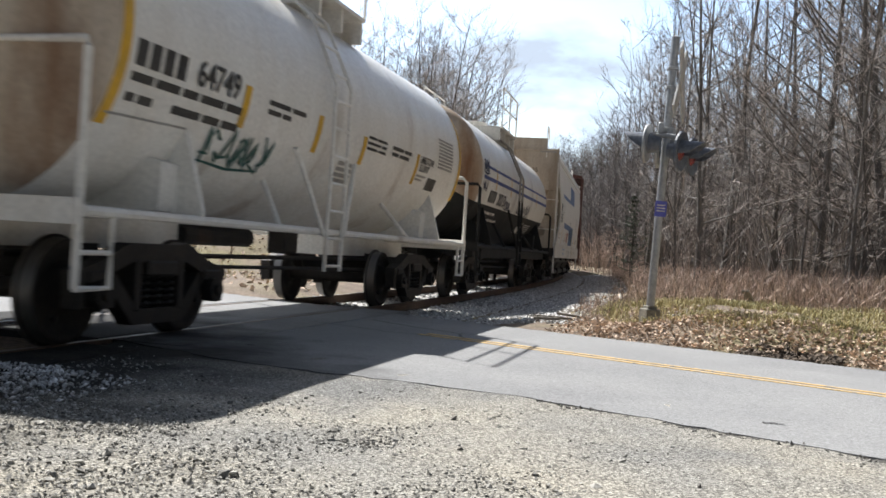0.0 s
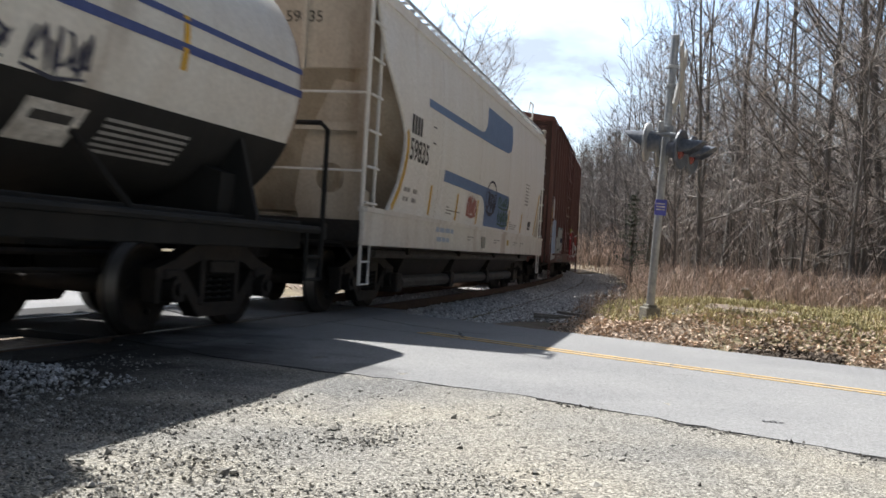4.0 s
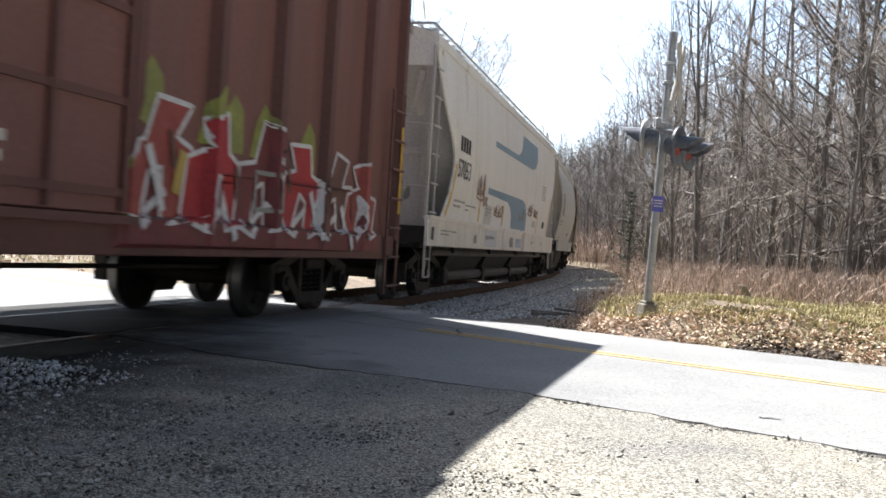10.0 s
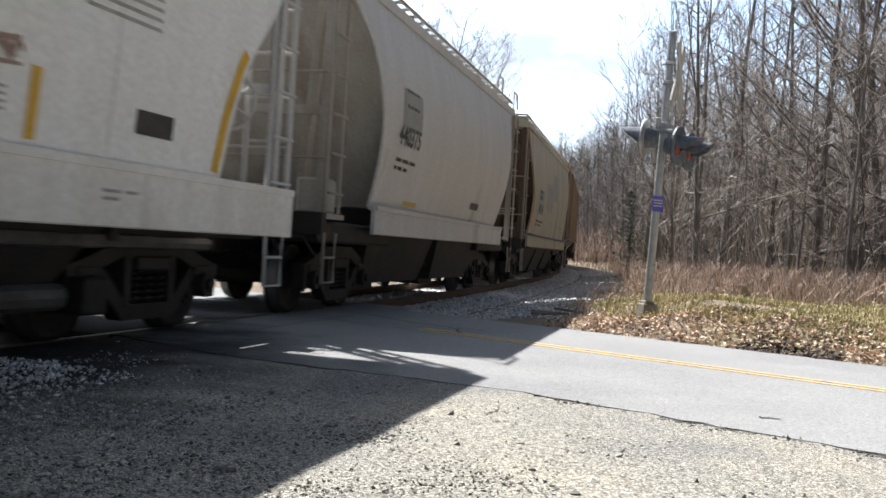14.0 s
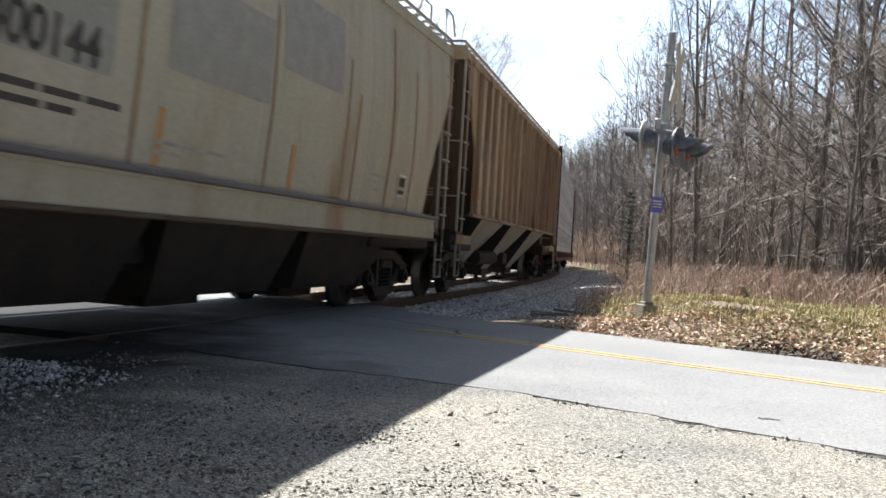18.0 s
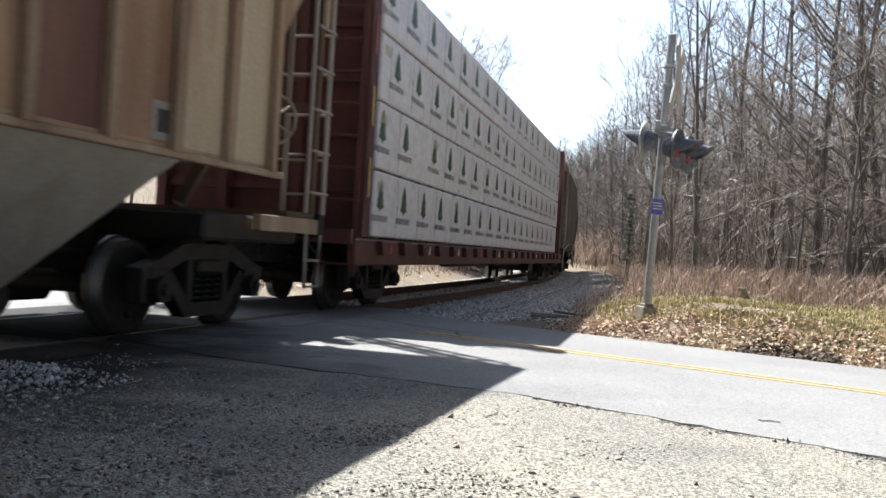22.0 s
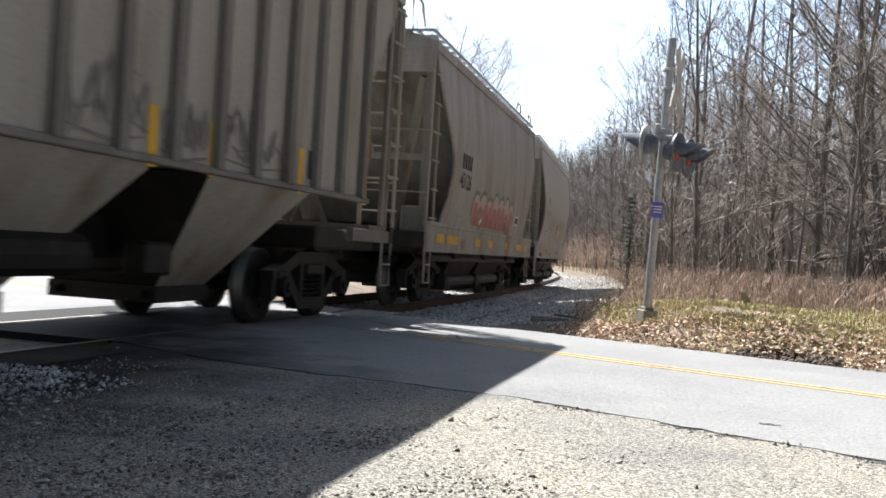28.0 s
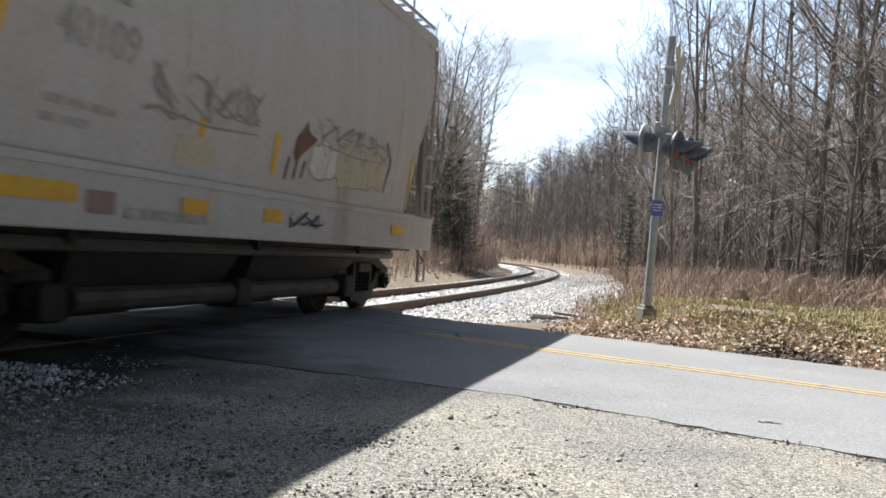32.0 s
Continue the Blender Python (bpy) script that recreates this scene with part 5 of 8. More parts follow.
def centrebeam(u0, u1):
    root, L = car("centrebeam_flatcar", "maroon centre-beam flat car loaded with wrapped lumber", u0, u1, "flat car", truck=(u1 - u0) / 2 - 2.2)
    bm = B()
    box(bm, -L / 2 + 0.2, L / 2 - 0.2, -1.42, 1.42, 0.91, 0.985)
    part("deck", bm, P_MAROON, root)
    for sy in (-1, 1):
        bm = B()
        box(bm, -L / 2 + 0.1, L / 2 - 0.1, sy * 1.4 - 0.05, sy * 1.4 + 0.05, 0.64, 0.97, 0.015)
        part("side_sill", bm, P_MAROON, root)
        x = -L / 2 + 1.2
        while x < L / 2 - 1:
            bm = B()
            prism(bm, [(x - 0.22, 0.96), (x + 0.22, 0.96), (x + 0.14, 0.78), (x - 0.14, 0.78)], sy * 1.45, sy * 1.53)
            part("stake_pocket", bm, P_MAROON, root)
            x += 1.12
    bm = B()
    box(bm, -L / 2 + 0.1, L / 2 - 0.1, -0.3, 0.3, 0.62, 0.98)
    part("centre_sill", bm, M_STEEL, root)
    bm = B()
    box(bm, -L / 2 + 0.7, L / 2 - 0.7, -0.06, 0.06, 4.4, 4.6)
    x = -L / 2 + 0.8
    while x < L / 2:
        box(bm, x - 0.06, x + 0.06, -0.06, 0.06, 1.05, 4.45)
        x += 1.2
    part("centre_beam", bm, P_MAROON, root)
    for sx in (-1, 1):
        bm = B()
        a, b = sorted((sx * (L / 2 - 0.72), sx * (L / 2 - 0.6)))
        box(bm, a, b, -1.42, 1.42, 1.0, 4.72)
        head = part("bulkhead", bm, P_MAROON, root)
        for y in (-1.36, -0.5, 0.5, 1.36):
            a, b = sorted((sx * (L / 2 - 0.62), sx * (L / 2 - 0.42)))
            part("bulkhead_post", box(B(), a, b, y - 0.06, y + 0.06, 1.0, 4.72), P_MAROON, head)
        for z in (1.6, 2.3, 3.0, 3.7, 4.4):
            a, b = sorted((sx * (L / 2 - 0.6), sx * (L / 2 - 0.52)))
            part("bulkhead_rail", box(B(), a, b, -1.36, 1.36, z - 0.05, z + 0.05), P_MAROON, head)
        end_ladder(root, sx * (L / 2 - 0.3), -1.36, -0.92, 0.5, 4.5, P_MAROON)
        bm = B()
        box(bm, sx * (L / 2 - 0.03) - 0.05, sx * (L / 2 - 0.03) + 0.05, -1.42, 1.42, 0.9, 1.08)
        part("end_sill", bm, P_MAROON, root)
    brake_gear(root, L)
    return root, L


sideB = slid(sideB, 0.15)
sideC, sideE, sideF, sideJ, sideK = slid(sideC, 0.385), slid(sideE, 0.14), slid(sideF, 0.4), slid(sideJ, 0.11), slid(sideK, 0.1)

carI, LI = centrebeam(*U["I"])

# wrapped lumber: four tiers on each side of the beam
LOAD = []


def bundle(length, printed):
    """One wrapped pack, its outer face at y = -0.66; a tree mark and a grey word bar every 1.22 m."""
    ob = tagged(new("lumber_bundle"), "lumber pack in white wrap with printed green tree marks", "lumber", "lumber packs on the flat car")
    H = 0.895
    bm = B()
    box(bm, 0.02, length - 0.02, -0.66, 0.58, 0.022, H, 0.022)
    part("wrap", bm, P_WRAP, ob)
    x = 0.4
    while x < length:
        part("dunnage_strip", box(B(), x - 0.045, x + 0.045, -0.6, 0.55, 0.0, 0.022), P_WOOD, ob)
        x += (length - 0.8) / max(1, int(length / 1.2))
    side = flat_side(0.66)
    n = int(length / 1.2 + 0.2)
    for k in range(n):
        x = 0.61 + k * 1.21 + printed
        half = [(0.03, 0.36), (0.03, 0.40), (0.18, 0.42), (0.13, 0.49), (0.165, 0.50), (0.105, 0.58), (0.135, 0.59), (0.07, 0.68), (0.09, 0.69), (0.0, 0.80)]
        shape("tree_mark", side, [(x + u, z) for u, z in half] + [(x - u, z) for u, z in half[-2::-1]], P_GREEN, ob, "printed green tree mark")
        shape("tree_mark", side, [(x + 0.02, 0.44), (x + 0.12, 0.44), (x + 0.07, 0.58), (x + 0.02, 0.68)], P_GREENL, ob, "lighter side of the tree mark", 0.009)
        bars(side, x - 0.40, 0.315, [[0.05, 0.06, 0.04, 0.05, 0.06, 0.05, 0.05, 0.04]], 0.085, 0.02, P_WGREY, ob, "grey printed word bar")
        if x - 0.38 > 0.1:
            stroke("wrap_seam", side, [(x - 0.38, 0.05), (x - 0.37, H * 0.5), (x - 0.38, H - 0.03)], 0.016, P_WGREY, ob)
        # slack folds of the wrap
        for q in range(3):
            stroke("wrap_fold", side, [(x - 0.1 + 0.33 * q, 0.86), (x + 0.06 + 0.3 * q, 0.6), (x + 0.26 + 0.3 * q, 0.34)], 0.012, P_WRAP, ob, o=0.006)
    patch("tag", side, 0.1, 0.42, 0.62, 0.76, M_LETW, ob, "paper tag")
    return ob


_masters = {}
_orders = [(4.88, 4.88, 4.88, 4.88, 3.05), (3.05, 4.88, 4.88, 4.88, 4.88), (4.88, 4.88, 3.05, 4.88, 4.88), (4.88, 4.88, 4.88, 3.05, 4.88)]
for tier, order in enumerate(_orders):
    for sy in (-1, 1):
        x = -11.5
        for ln in order:
            key = (ln, tier)
            if key not in _masters:
                o = _masters[key] = bundle(ln, (-0.31, -0.41, 0.18, -0.31)[tier])
            else:
                o = copy_thing(_masters[key], Matrix())
            local = Matrix.Translation((x + random.uniform(-0.02, 0.02), sy * random.uniform(-0.015, 0.015), 0.995 + tier * 0.91))
            if sy > 0:
                local = Matrix.Translation((x + ln, 0, 0.995 + tier * 0.91)) @ Matrix.Rotation(math.pi, 4, "Z")
            local = local @ Matrix.Translation((0, -0.70, 0))
            LOAD.append((o, local))
            x += ln + 0.02


# ---- paint on the cars: numbers, bars, stripes and spray-can graffiti ----
def spray(name, a, b=None, rough=0.55):
    return material(name, a, b, rough=rough, scale=5, fine=30, fine_amt=0.12, bump=0.03)


S_BLUE = spray("stripe_blue", (0.11, 0.19, 0.37), (0.14, 0.22, 0.40))
S_PALEBLUE = spray("stripe_pale_blue", (0.20, 0.31, 0.40), (0.25, 0.35, 0.43))
S_NAVY = spray("stripe_navy", (0.05, 0.08, 0.24), (0.07, 0.10, 0.27))
S_RED = spray("spray_red", (0.42, 0.035, 0.04), (0.33, 0.03, 0.04))
S_PINK = spray("spray_pink", (0.44, 0.19, 0.165), (0.40, 0.16, 0.145))
S_WHITE = spray("spray_white", (0.66, 0.66, 0.66), (0.52, 0.52, 0.54))
S_SKY = spray("spray_sky", (0.40, 0.50, 0.64), (0.48, 0.55, 0.66))
S_TEAL = spray("spray_teal", (0.09, 0.145, 0.145), (0.17, 0.235, 0.225))
S_MINT = spray("spray_mint", (0.45, 0.465, 0.445), (0.36, 0.37, 0.355))
S_LIME = spray("spray_lime", (0.30, 0.32, 0.07), (0.19, 0.19, 0.07))
S_BROWN = spray("spray_brown", (0.17, 0.075, 0.058), (0.12, 0.06, 0.05))
S_MAUVE = spray("spray_mauve", (0.30, 0.20, 0.19), (0.24, 0.155, 0.15))
S_INK = spray("spray_ink", (0.03, 0.035, 0.07), (0.05, 0.055, 0.09))
S_GREEN = spray("spray_green", (0.03, 0.10, 0.09), (0.05, 0.13, 0.11))
S_OCHRE = spray("spray_ochre", (0.50, 0.36, 0.08), (0.42, 0.32, 0.12))
S_TAG = spray("spray_tag_brown", (0.27, 0.165, 0.125), (0.36, 0.26, 0.21))
S_PALE = spray("repaint_pale", (0.56, 0.56, 0.53), (0.62, 0.62, 0.60))
S_PALEB = spray("repaint_blue_grey", (0.58, 0.62, 0.65), (0.64, 0.67, 0.69))
S_SLATE = spray("spray_slate", (0.13, 0.16, 0.165), (0.24, 0.26, 0.26))
S_BRIGHTORANGE = spray("plate_orange", (0.58, 0.26, 0.06), (0.50, 0.25, 0.09))
S_ORANGE = spray("worn_orange", (0.50, 0.25, 0.09), (0.42, 0.27, 0.14))
S_PRIMER = spray("primer_grey", (0.27, 0.272, 0.25), (0.32, 0.32, 0.295))
S_SAGE = spray("spray_sage", (0.27, 0.33, 0.28), (0.36, 0.41, 0.36))
S_DUSK = spray("spray_dusk", (0.075, 0.09, 0.09), (0.12, 0.13, 0.125))
S_MAROON = spray("spray_maroon", (0.19, 0.04, 0.045), (0.14, 0.04, 0.04))
S_BRICK = spray("spray_brick", (0.34, 0.075, 0.06), (0.26, 0.055, 0.05))
S_PEACH = spray("spray_peach", (0.47, 0.37, 0.33), (0.44, 0.36, 0.33))
S_ROSE = spray("spray_rose", (0.38, 0.13, 0.12), (0.32, 0.13, 0.12))
S_STRAW = spray("spray_straw", (0.47, 0.42, 0.28), (0.47, 0.44, 0.36))
S_SMOKE = spray("spray_smoke", (0.14, 0.135, 0.13), (0.20, 0.19, 0.18))
S_FADED = spray("spray_faded", (0.25, 0.24, 0.23), (0.36, 0.35, 0.34))
S_RUSTRUN = spray("rust_run", (0.27, 0.17, 0.10), (0.33, 0.25, 0.17))


def strip(car, side, x, v0, v1, w=0.1):
    return patch("yellow_bar", side, x - w / 2, x + w / 2, v0, v1, M_STRIPEY, car, "yellow reflective bar")


def blob(r, cx, cz, w, h, n=11, rough=0.22):
    """A soft letter-like outline round a centre."""
    out = []
    for k in range(n):
        a = 2 * math.pi * k / n
        q = 1 + r.uniform(-rough, rough)
        c, s = math.cos(a), math.sin(a)
        out.append((cx + w / 2 * q * abs(c) ** 0.6 * (1 if c > 0 else -1), cz + h / 2 * q * abs(s) ** 0.6 * (1 if s > 0 else -1)))
    return out


def over_breaks(side):
    return side.breaks if side == sideD else ()


def scrawl(car, side, x0, x1, z0, z1, n, mat, seed, w=0.035):
    """A quick hand-sprayed tag of slanting strokes, hooks and arcs that cannot be read."""
    r = random.Random(seed)
    cw, h = (x1 - x0) / n, z1 - z0
    v, f = [], []

    def line(pts, width):
        dense = []
        for (xa, za), (xb, zb) in zip(pts, pts[1:]):
            m = max(1, int(math.hypot(xb - xa, zb - za) / 0.05))
            dense += [(xa + (xb - xa) * i / m, za + (zb - za) * i / m) for i in range(m)]
        dense.append(pts[-1])
        base = len(v)
        for i, (x, z) in enumerate(dense):
            (xa, za), (xb, zb) = dense[max(0, i - 1)], dense[min(len(dense) - 1, i + 1)]
            l = math.hypot(xb - xa, zb - za) or 1
            ww = width * (0.55 + 0.45 * math.sin(math.pi * (i + 0.5) / len(dense))) / 2
            v.extend((side(x - (zb - za) / l * ww, z + (xb - xa) / l * ww, 0.012 + 0.0004 * k), side(x + (zb - za) / l * ww, z - (xb - xa) / l * ww, 0.012 + 0.0004 * k)))
            if i:
                q = base + 2 * i
                f.append((q - 2, q - 1, q + 1, q))

    for k in range(n):
        cx, mid = x0 + cw * (k + 0.5), (z0 + z1) / 2
        zig = [(cx - 0.55 * cw + r.uniform(-0.1, 0.1) * cw, mid + r.uniform(-0.3, 0.3) * h)]
        for q in range(r.choice((3, 4, 5))):
            zig.append((cx + r.uniform(-0.55, 0.65) * cw, mid + (0.5 if q % 2 else -0.5) * h * r.uniform(0.45, 1.1)))
        line(zig, w)
        a0, turn = r.uniform(0, 6.28), r.choice((-0.6, 0.6))
        line([(cx + 0.5 * cw * math.cos(a0 + turn * q), mid + r.uniform(0.25, 0.4) * h * math.sin(a0 + turn * q)) for q in range(r.randrange(4, 8))], w * 0.85)
    if n > 2:
        k = n
        line([(x0 - 0.1 * cw, z0 + 0.02), (x0 + 0.5 * (x1 - x0), z0 - 0.06 * h), (x1, z0 + 0.06 * h)], w * 0.8)
    return raw("graffiti", v, f, mat, car, "sprayed tag")


def spiky(car, side, x0, x1, z0, z1, n, fills, line, seed, lw=0.055):
    """A row of angular sprayed letters that cannot be read, their outlines white."""
    r = random.Random(seed)
    br = over_breaks(side)
    w = (x1 - x0) / n
    cut = [(0.0, 0.02), (0.3, -0.06), (0.38, 0.38), (0.56, 0.44), (0.66, -0.04), (1.02, 0.06), (0.98, 0.62), (0.72, 0.68), (0.86, 0.98), (0.42, 1.06), (0.3, 0.66), (0.04, 0.58)]
    for k in range(n):
        h = (z1 - z0) * r.uniform(0.8, 1.05)
        flip = k % 2
        o = []
        for u, v in cut:
            u = 1 - u if flip else u
            o.append((x0 + w * (k + u * 1.12) + 0.12 * v + r.uniform(-0.05, 0.05), z0 + h * v + r.uniform(-0.04, 0.04)))
        if flip:
            o.reverse()
        shape("graffiti", side, o, fills[k % len(fills)], car, "graffiti fill", 0.014 + 0.0012 * k, br)
        stroke("graffiti", side, o, lw, line, car, "graffiti outline", 0.0146 + 0.0012 * k, True)
        c = x0 + w * (k + 0.5)
        stroke("graffiti", side, [(c + 0.25 * w, z0 + h * 0.25), (c, z0 + h * 0.1), (c - 0.2 * w, z0 - 0.06)], lw * 1.6, line, car, "graffiti highlight", 0.0152 + 0.0012 * k)


def bubbles(r, x0, x1, z0, z1, n, grow_by=0.0):
    """One outline round a row of fat joined letters."""
    w = (x1 - x0) / n
    out = [(x0 - grow_by, z0 + 0.12), (x0 + 0.2 * w, z0 - grow_by)]
    out += [(x0 + w * (k + 0.5), z0 - grow_by + r.uniform(0, 0.05)) for k in range(n)]
    out += [(x1 - 0.1 * w, z0 - grow_by), (x1 + grow_by, z0 + 0.2)]
    for k in reversed(range(n)):
        t = z1 + grow_by + r.uniform(-0.12, 0.04)
        a = x0 + w * k
        out += [(a + w * 0.98 + grow_by * 0.5, t - 0.16), (a + w * 0.8, t - 0.03), (a + w * 0.5, t), (a + w * 0.22, t - 0.03), (a + w * 0.03 - grow_by * 0.5, t - 0.16)]
    return out


def loop(car, side, cx, cz, rx, rz, mat, w=0.04, o=0.012):
    stroke("graffiti", side, [(cx + rx * math.cos(k * 0.42), cz + rz * math.sin(k * 0.42)) for k in range(15)], w, mat, car, "sprayed loop", o, True)


def initials(side, x0, x1, v, h, mat, car, n=4):
    w = (x1 - x0) / n
    bars(side, x0, v + h, [[w - 0.05] * n], h, 0, mat, car, "owner's initials as plain blocks")


# white tank car
for x, a, b in ((-5.05, -0.79, 0.75), (-3.05, -0.52, -0.12), (-1.25, -0.55, -0.13), (0.25, -0.53, -0.17), (2.6, -0.59, -0.13), (5.1, -0.69, 0.8)):
    strip(carA, sideA, x, a, b, 0.13)
initials(sideA, -4.9, -4.12, -0.29, 0.2, M_BLACKP, carA)
lettering("64749", sideA, -4.0, -0.28, 0.31, M_BLACKP, carA, "black stencilled car number", bold=0.005, o=0.016)
bars(sideA, -4.9, -0.34, [[0.3, 0.35, 0.25, 0.4, 0.3], [0.12, 0.2, -0.2, 0.45, 0.3, 0.3]], 0.07, 0.09, M_BLACKP, carA)
bars(sideA, -2.58, -0.17, [[0.5, 0.35], [0.3, 0.2]], 0.05, 0.04, M_BLACKP, carA)
scrawl(carA, sideA, -3.5, -2.25, -0.93, -0.55, 5, S_GREEN, 4, 0.04)
stroke("weld_seam", sideA, [(-5.05, -0.69), (-3.9, -0.66)], 0.02, M_GREYP, carA)
bars(sideA, 0.35, -0.14, [[0.3, 0.4], [0.5, 0.2], [0.4, 0.3]], 0.035, 0.035, M_BLACKP, carA)
bars(sideA, 1.35, -0.15, [[0.5, 0.35], [0.3, 0.45]], 0.05, 0.035, M_BLACKP, carA)
lettering("LIMESTONE", sideA, 2.7, -0.24, 0.145, M_BLACKP, carA, "black stencilled word", bold=0.004, o=0.014)
lettering("SLURRY", sideA, 2.75, -0.36, 0.145, M_BLACKP, carA, "black stencilled word", bold=0.004, o=0.014)
bars(sideA, 2.7, -0.42, [[0.5], [0.35]], 0.03, 0.03, M_GREYP, carA)
bars(sideA, 3.7, 0.25, [[0.9]] * 9, 0.035, 0.02, M_GREYP, carA)
patch("stencil", sideA, 3.35, 3.85, -0.62, -0.42, M_BLACKP, carA, "black stencil panel")
bars(sideA, -0.4, -0.55, [[0.55]] * 4, 0.05, 0.025, M_GREYP, carA)

# cream and black tank car
for v, h in ((-0.10, 0.075), (0.14, 0.06)):
    patch("stripe", sideB, -5.28, 5.2, v, v + h, S_NAVY, carB, "dark blue stripe", o=0.005)
initials(sideB, -4.3, -3.45, -0.52, 0.25, M_BLACKP, carB)
lettering("202131", sideB, -3.27, -0.52, 0.36, M_BLACKP, carB, "black stencilled car number", bold=0.01, o=0.016)
bars(sideB, -4.1, -0.73, [[0.3, 0.4, 0.2, 0.3], [0.25, 0.3, 0.35, 0.2, 0.3, 0.4]], 0.06, 0.1, M_LETW, carB)
patch("placard", sideB, 1.3, 1.95, -1.12, -0.76, M_LETW, carB, "white test panel")
patch("placard", sideB, 1.4, 1.85, -0.92, -0.84, M_BLACKP, carB, o=0.01)
bars(sideB, 2.2, -0.78, [[1.2]] * 6, 0.03, 0.03, M_GREYP, carB)
scrawl(carB, sideB, -2.2, -1.5, -0.56, -0.36, 3, S_INK, 8, 0.04)
scrawl(carB, sideB, -0.25, 0.9, -0.56, -0.32, 5, S_INK, 9, 0.04)
scrawl(carB, sideB, 1.1, 1.75, -0.58, -0.2, 3, S_INK, 10, 0.04)
scrawl(carB, sideB, -5.33, -4.75, 0.02, 0.34, 3, S_INK, 12, 0.05)
scrawl(carB, sideB, -5.3, -4.8, -0.32, -0.08, 2, S_INK, 13, 0.045)
for x in (-3.75, -1.7, 2.9):
    strip(carB, sideB, x, -0.25, 0.2, 0.09)

# cream hopper with blue stripes
CX = [(-3.76, 3.0), (-1.5, 3.02), (1.2, 3.04), (1.7, 3.15), (1.88, 3.38), (1.89, 3.72), (-0.92, 3.72), (-1.1, 3.35), (-1.35, 3.19), (-1.65, 3.15), (-5.6, 3.15), (-5.6, 3.0)]
shape("stripe", sideC, CX, S_BLUE, carC, "blue angular stripe")
shape("stripe", sideC, [(-4.4, 1.99), (-1.4, 1.99), (-1.05, 1.9), (-0.85, 1.75), (-0.75, 1.42), (1.78, 1.42), (1.72, 2.17), (-4.36, 2.18)], S_BLUE, carC, "blue angular stripe")
lettering("59835", sideC, -6.52, 2.14, 0.42, M_BLACKP, carC, "black stencilled car number", bold=0.005)
initials(sideC, -6.5, -5.9, 2.5, 0.26, M_BLACKP, carC)
bars(sideC, -6.58, 1.74, [[0.12, 0.14, -0.05, 0.22], [0.1, 0.1, -0.1, 0.22]], 0.06, 0.07, M_GREYP, carC)
bars(sideC, -5.3, 2.75, [[0.2], [], [], [0.2]], 0.02, 0.06, M_BLACKP, carC)
for x in (-5.1, -3.25, -1.5, 0.25, 2.0, 3.8):
    strip(carC, sideC, x, 1.42, 1.87)
edge_bar(carC, slid(sideC, -0.385), LC, 1.0, 1, 1.42, 2.5)
edge_bar(carC, slid(sideC, -0.385), LC, 1.0, -1, 1.42, 2.5)
scrawl(carC, sideC, -2.45, -1.65, 1.55, 1.9, 4, S_PINK, 21, 0.07)
loop(carC, sideC, -0.3, 1.98, 0.55, 0.34, S_INK)
scrawl(carC, sideC, -0.75, 0.15, 1.7, 2.15, 4, S_INK, 22, 0.05)
scrawl(carC, sideC, 0.5, 1.75, 1.85, 2.12, 5, S_GREEN, 23, 0.05)
scrawl(carC, sideC, 0.6, 1.85, 1.5, 1.8, 5, S_GREEN, 24, 0.05)
bars(sideC, 3.95, 2.62, [[0.55]] * 7, 0.03, 0.05, M_GREYP, carC, skew=0)
patch("stencil", sideC, 4.87, 5.28, 1.6, 1.74, M_BLACKP, carC, "black stencil panel")
patch("stencil", sideC, 4.87, 5.28, 1.53, 1.58, M_BLACKP, carC)
bars(sideC, 2.2, 1.62, [[0.15], [0.5, 0.4], [0.45, 0.3], [0.3, 0.4]], 0.02, 0.025, M_GREYP, carC)
bars(sideC, -4.0, 1.62, [[0.2], [0.7, 0.3], [0.4]], 0.02, 0.03, M_GREYP, carC)
SILL = flat_side(1.565)
SILL_C, SILL_E, SILL_K = slid(SILL, 0.385), slid(SILL, 0.14), slid(SILL, 0.1)
bars(SILL_C, -4.75, 1.25, [[0.2, 0.3, 0.35, 0.2], [-0.02, 0.3, 0.25, 0.2]], 0.07, 0.08, S_SKY, carC, "faded blue lettering as bars")
patch("stencil", SILL_C, -1.08, -0.72, 0.98, 1.2, S_PRIMER, carC, "grey panel on the sill")
for x, w in ((-2.4, 0.5), (0.2, 0.6), (2.6, 0.5), (3.6, 0.4)):
    bars(SILL_C, x, 1.17, [[w * 0.6, w * 0.4], [w * 0.5]], 0.02, 0.03, M_GREYP, carC)
patch("stencil", SILL_C, 1.75, 2.0, 1.08, 1.2, S_OCHRE, carC, "small yellow sticker")
lettering("59835", lambda x, v, o: (-LC / 2 + 0.1 - o, -x, v), 0.35, 3.62, 0.2, M_BLACKP, carC, "black stencilled number on the car's end")

# brown boxcar
br = sideD.breaks
strip(carD, flat_side(1.612), -7.58, 1.3, 2.35, 0.1)
strip(carD, flat_side(1.612), 7.62, 1.3, 2.45, 0.09)
patch("sticker", lambda x, v, o: (-LD / 2 - 0.03 - o, x, v), -0.85, -0.5, 1.45, 1.6, S_OCHRE, carD, "small orange plate on the car's end")
shape("graffiti", sideD, [(-6.9, 0.78), (-5.45, 0.84), (-5.3, 1.4), (-5.3, 1.9), (-5.6, 2.0), (-5.95, 2.15), (-6.2, 1.95), (-6.5, 2.05), (-6.85, 1.9), (-6.95, 1.4)], S_SKY, carD, "pale blue sprayed patch", 0.008, br)
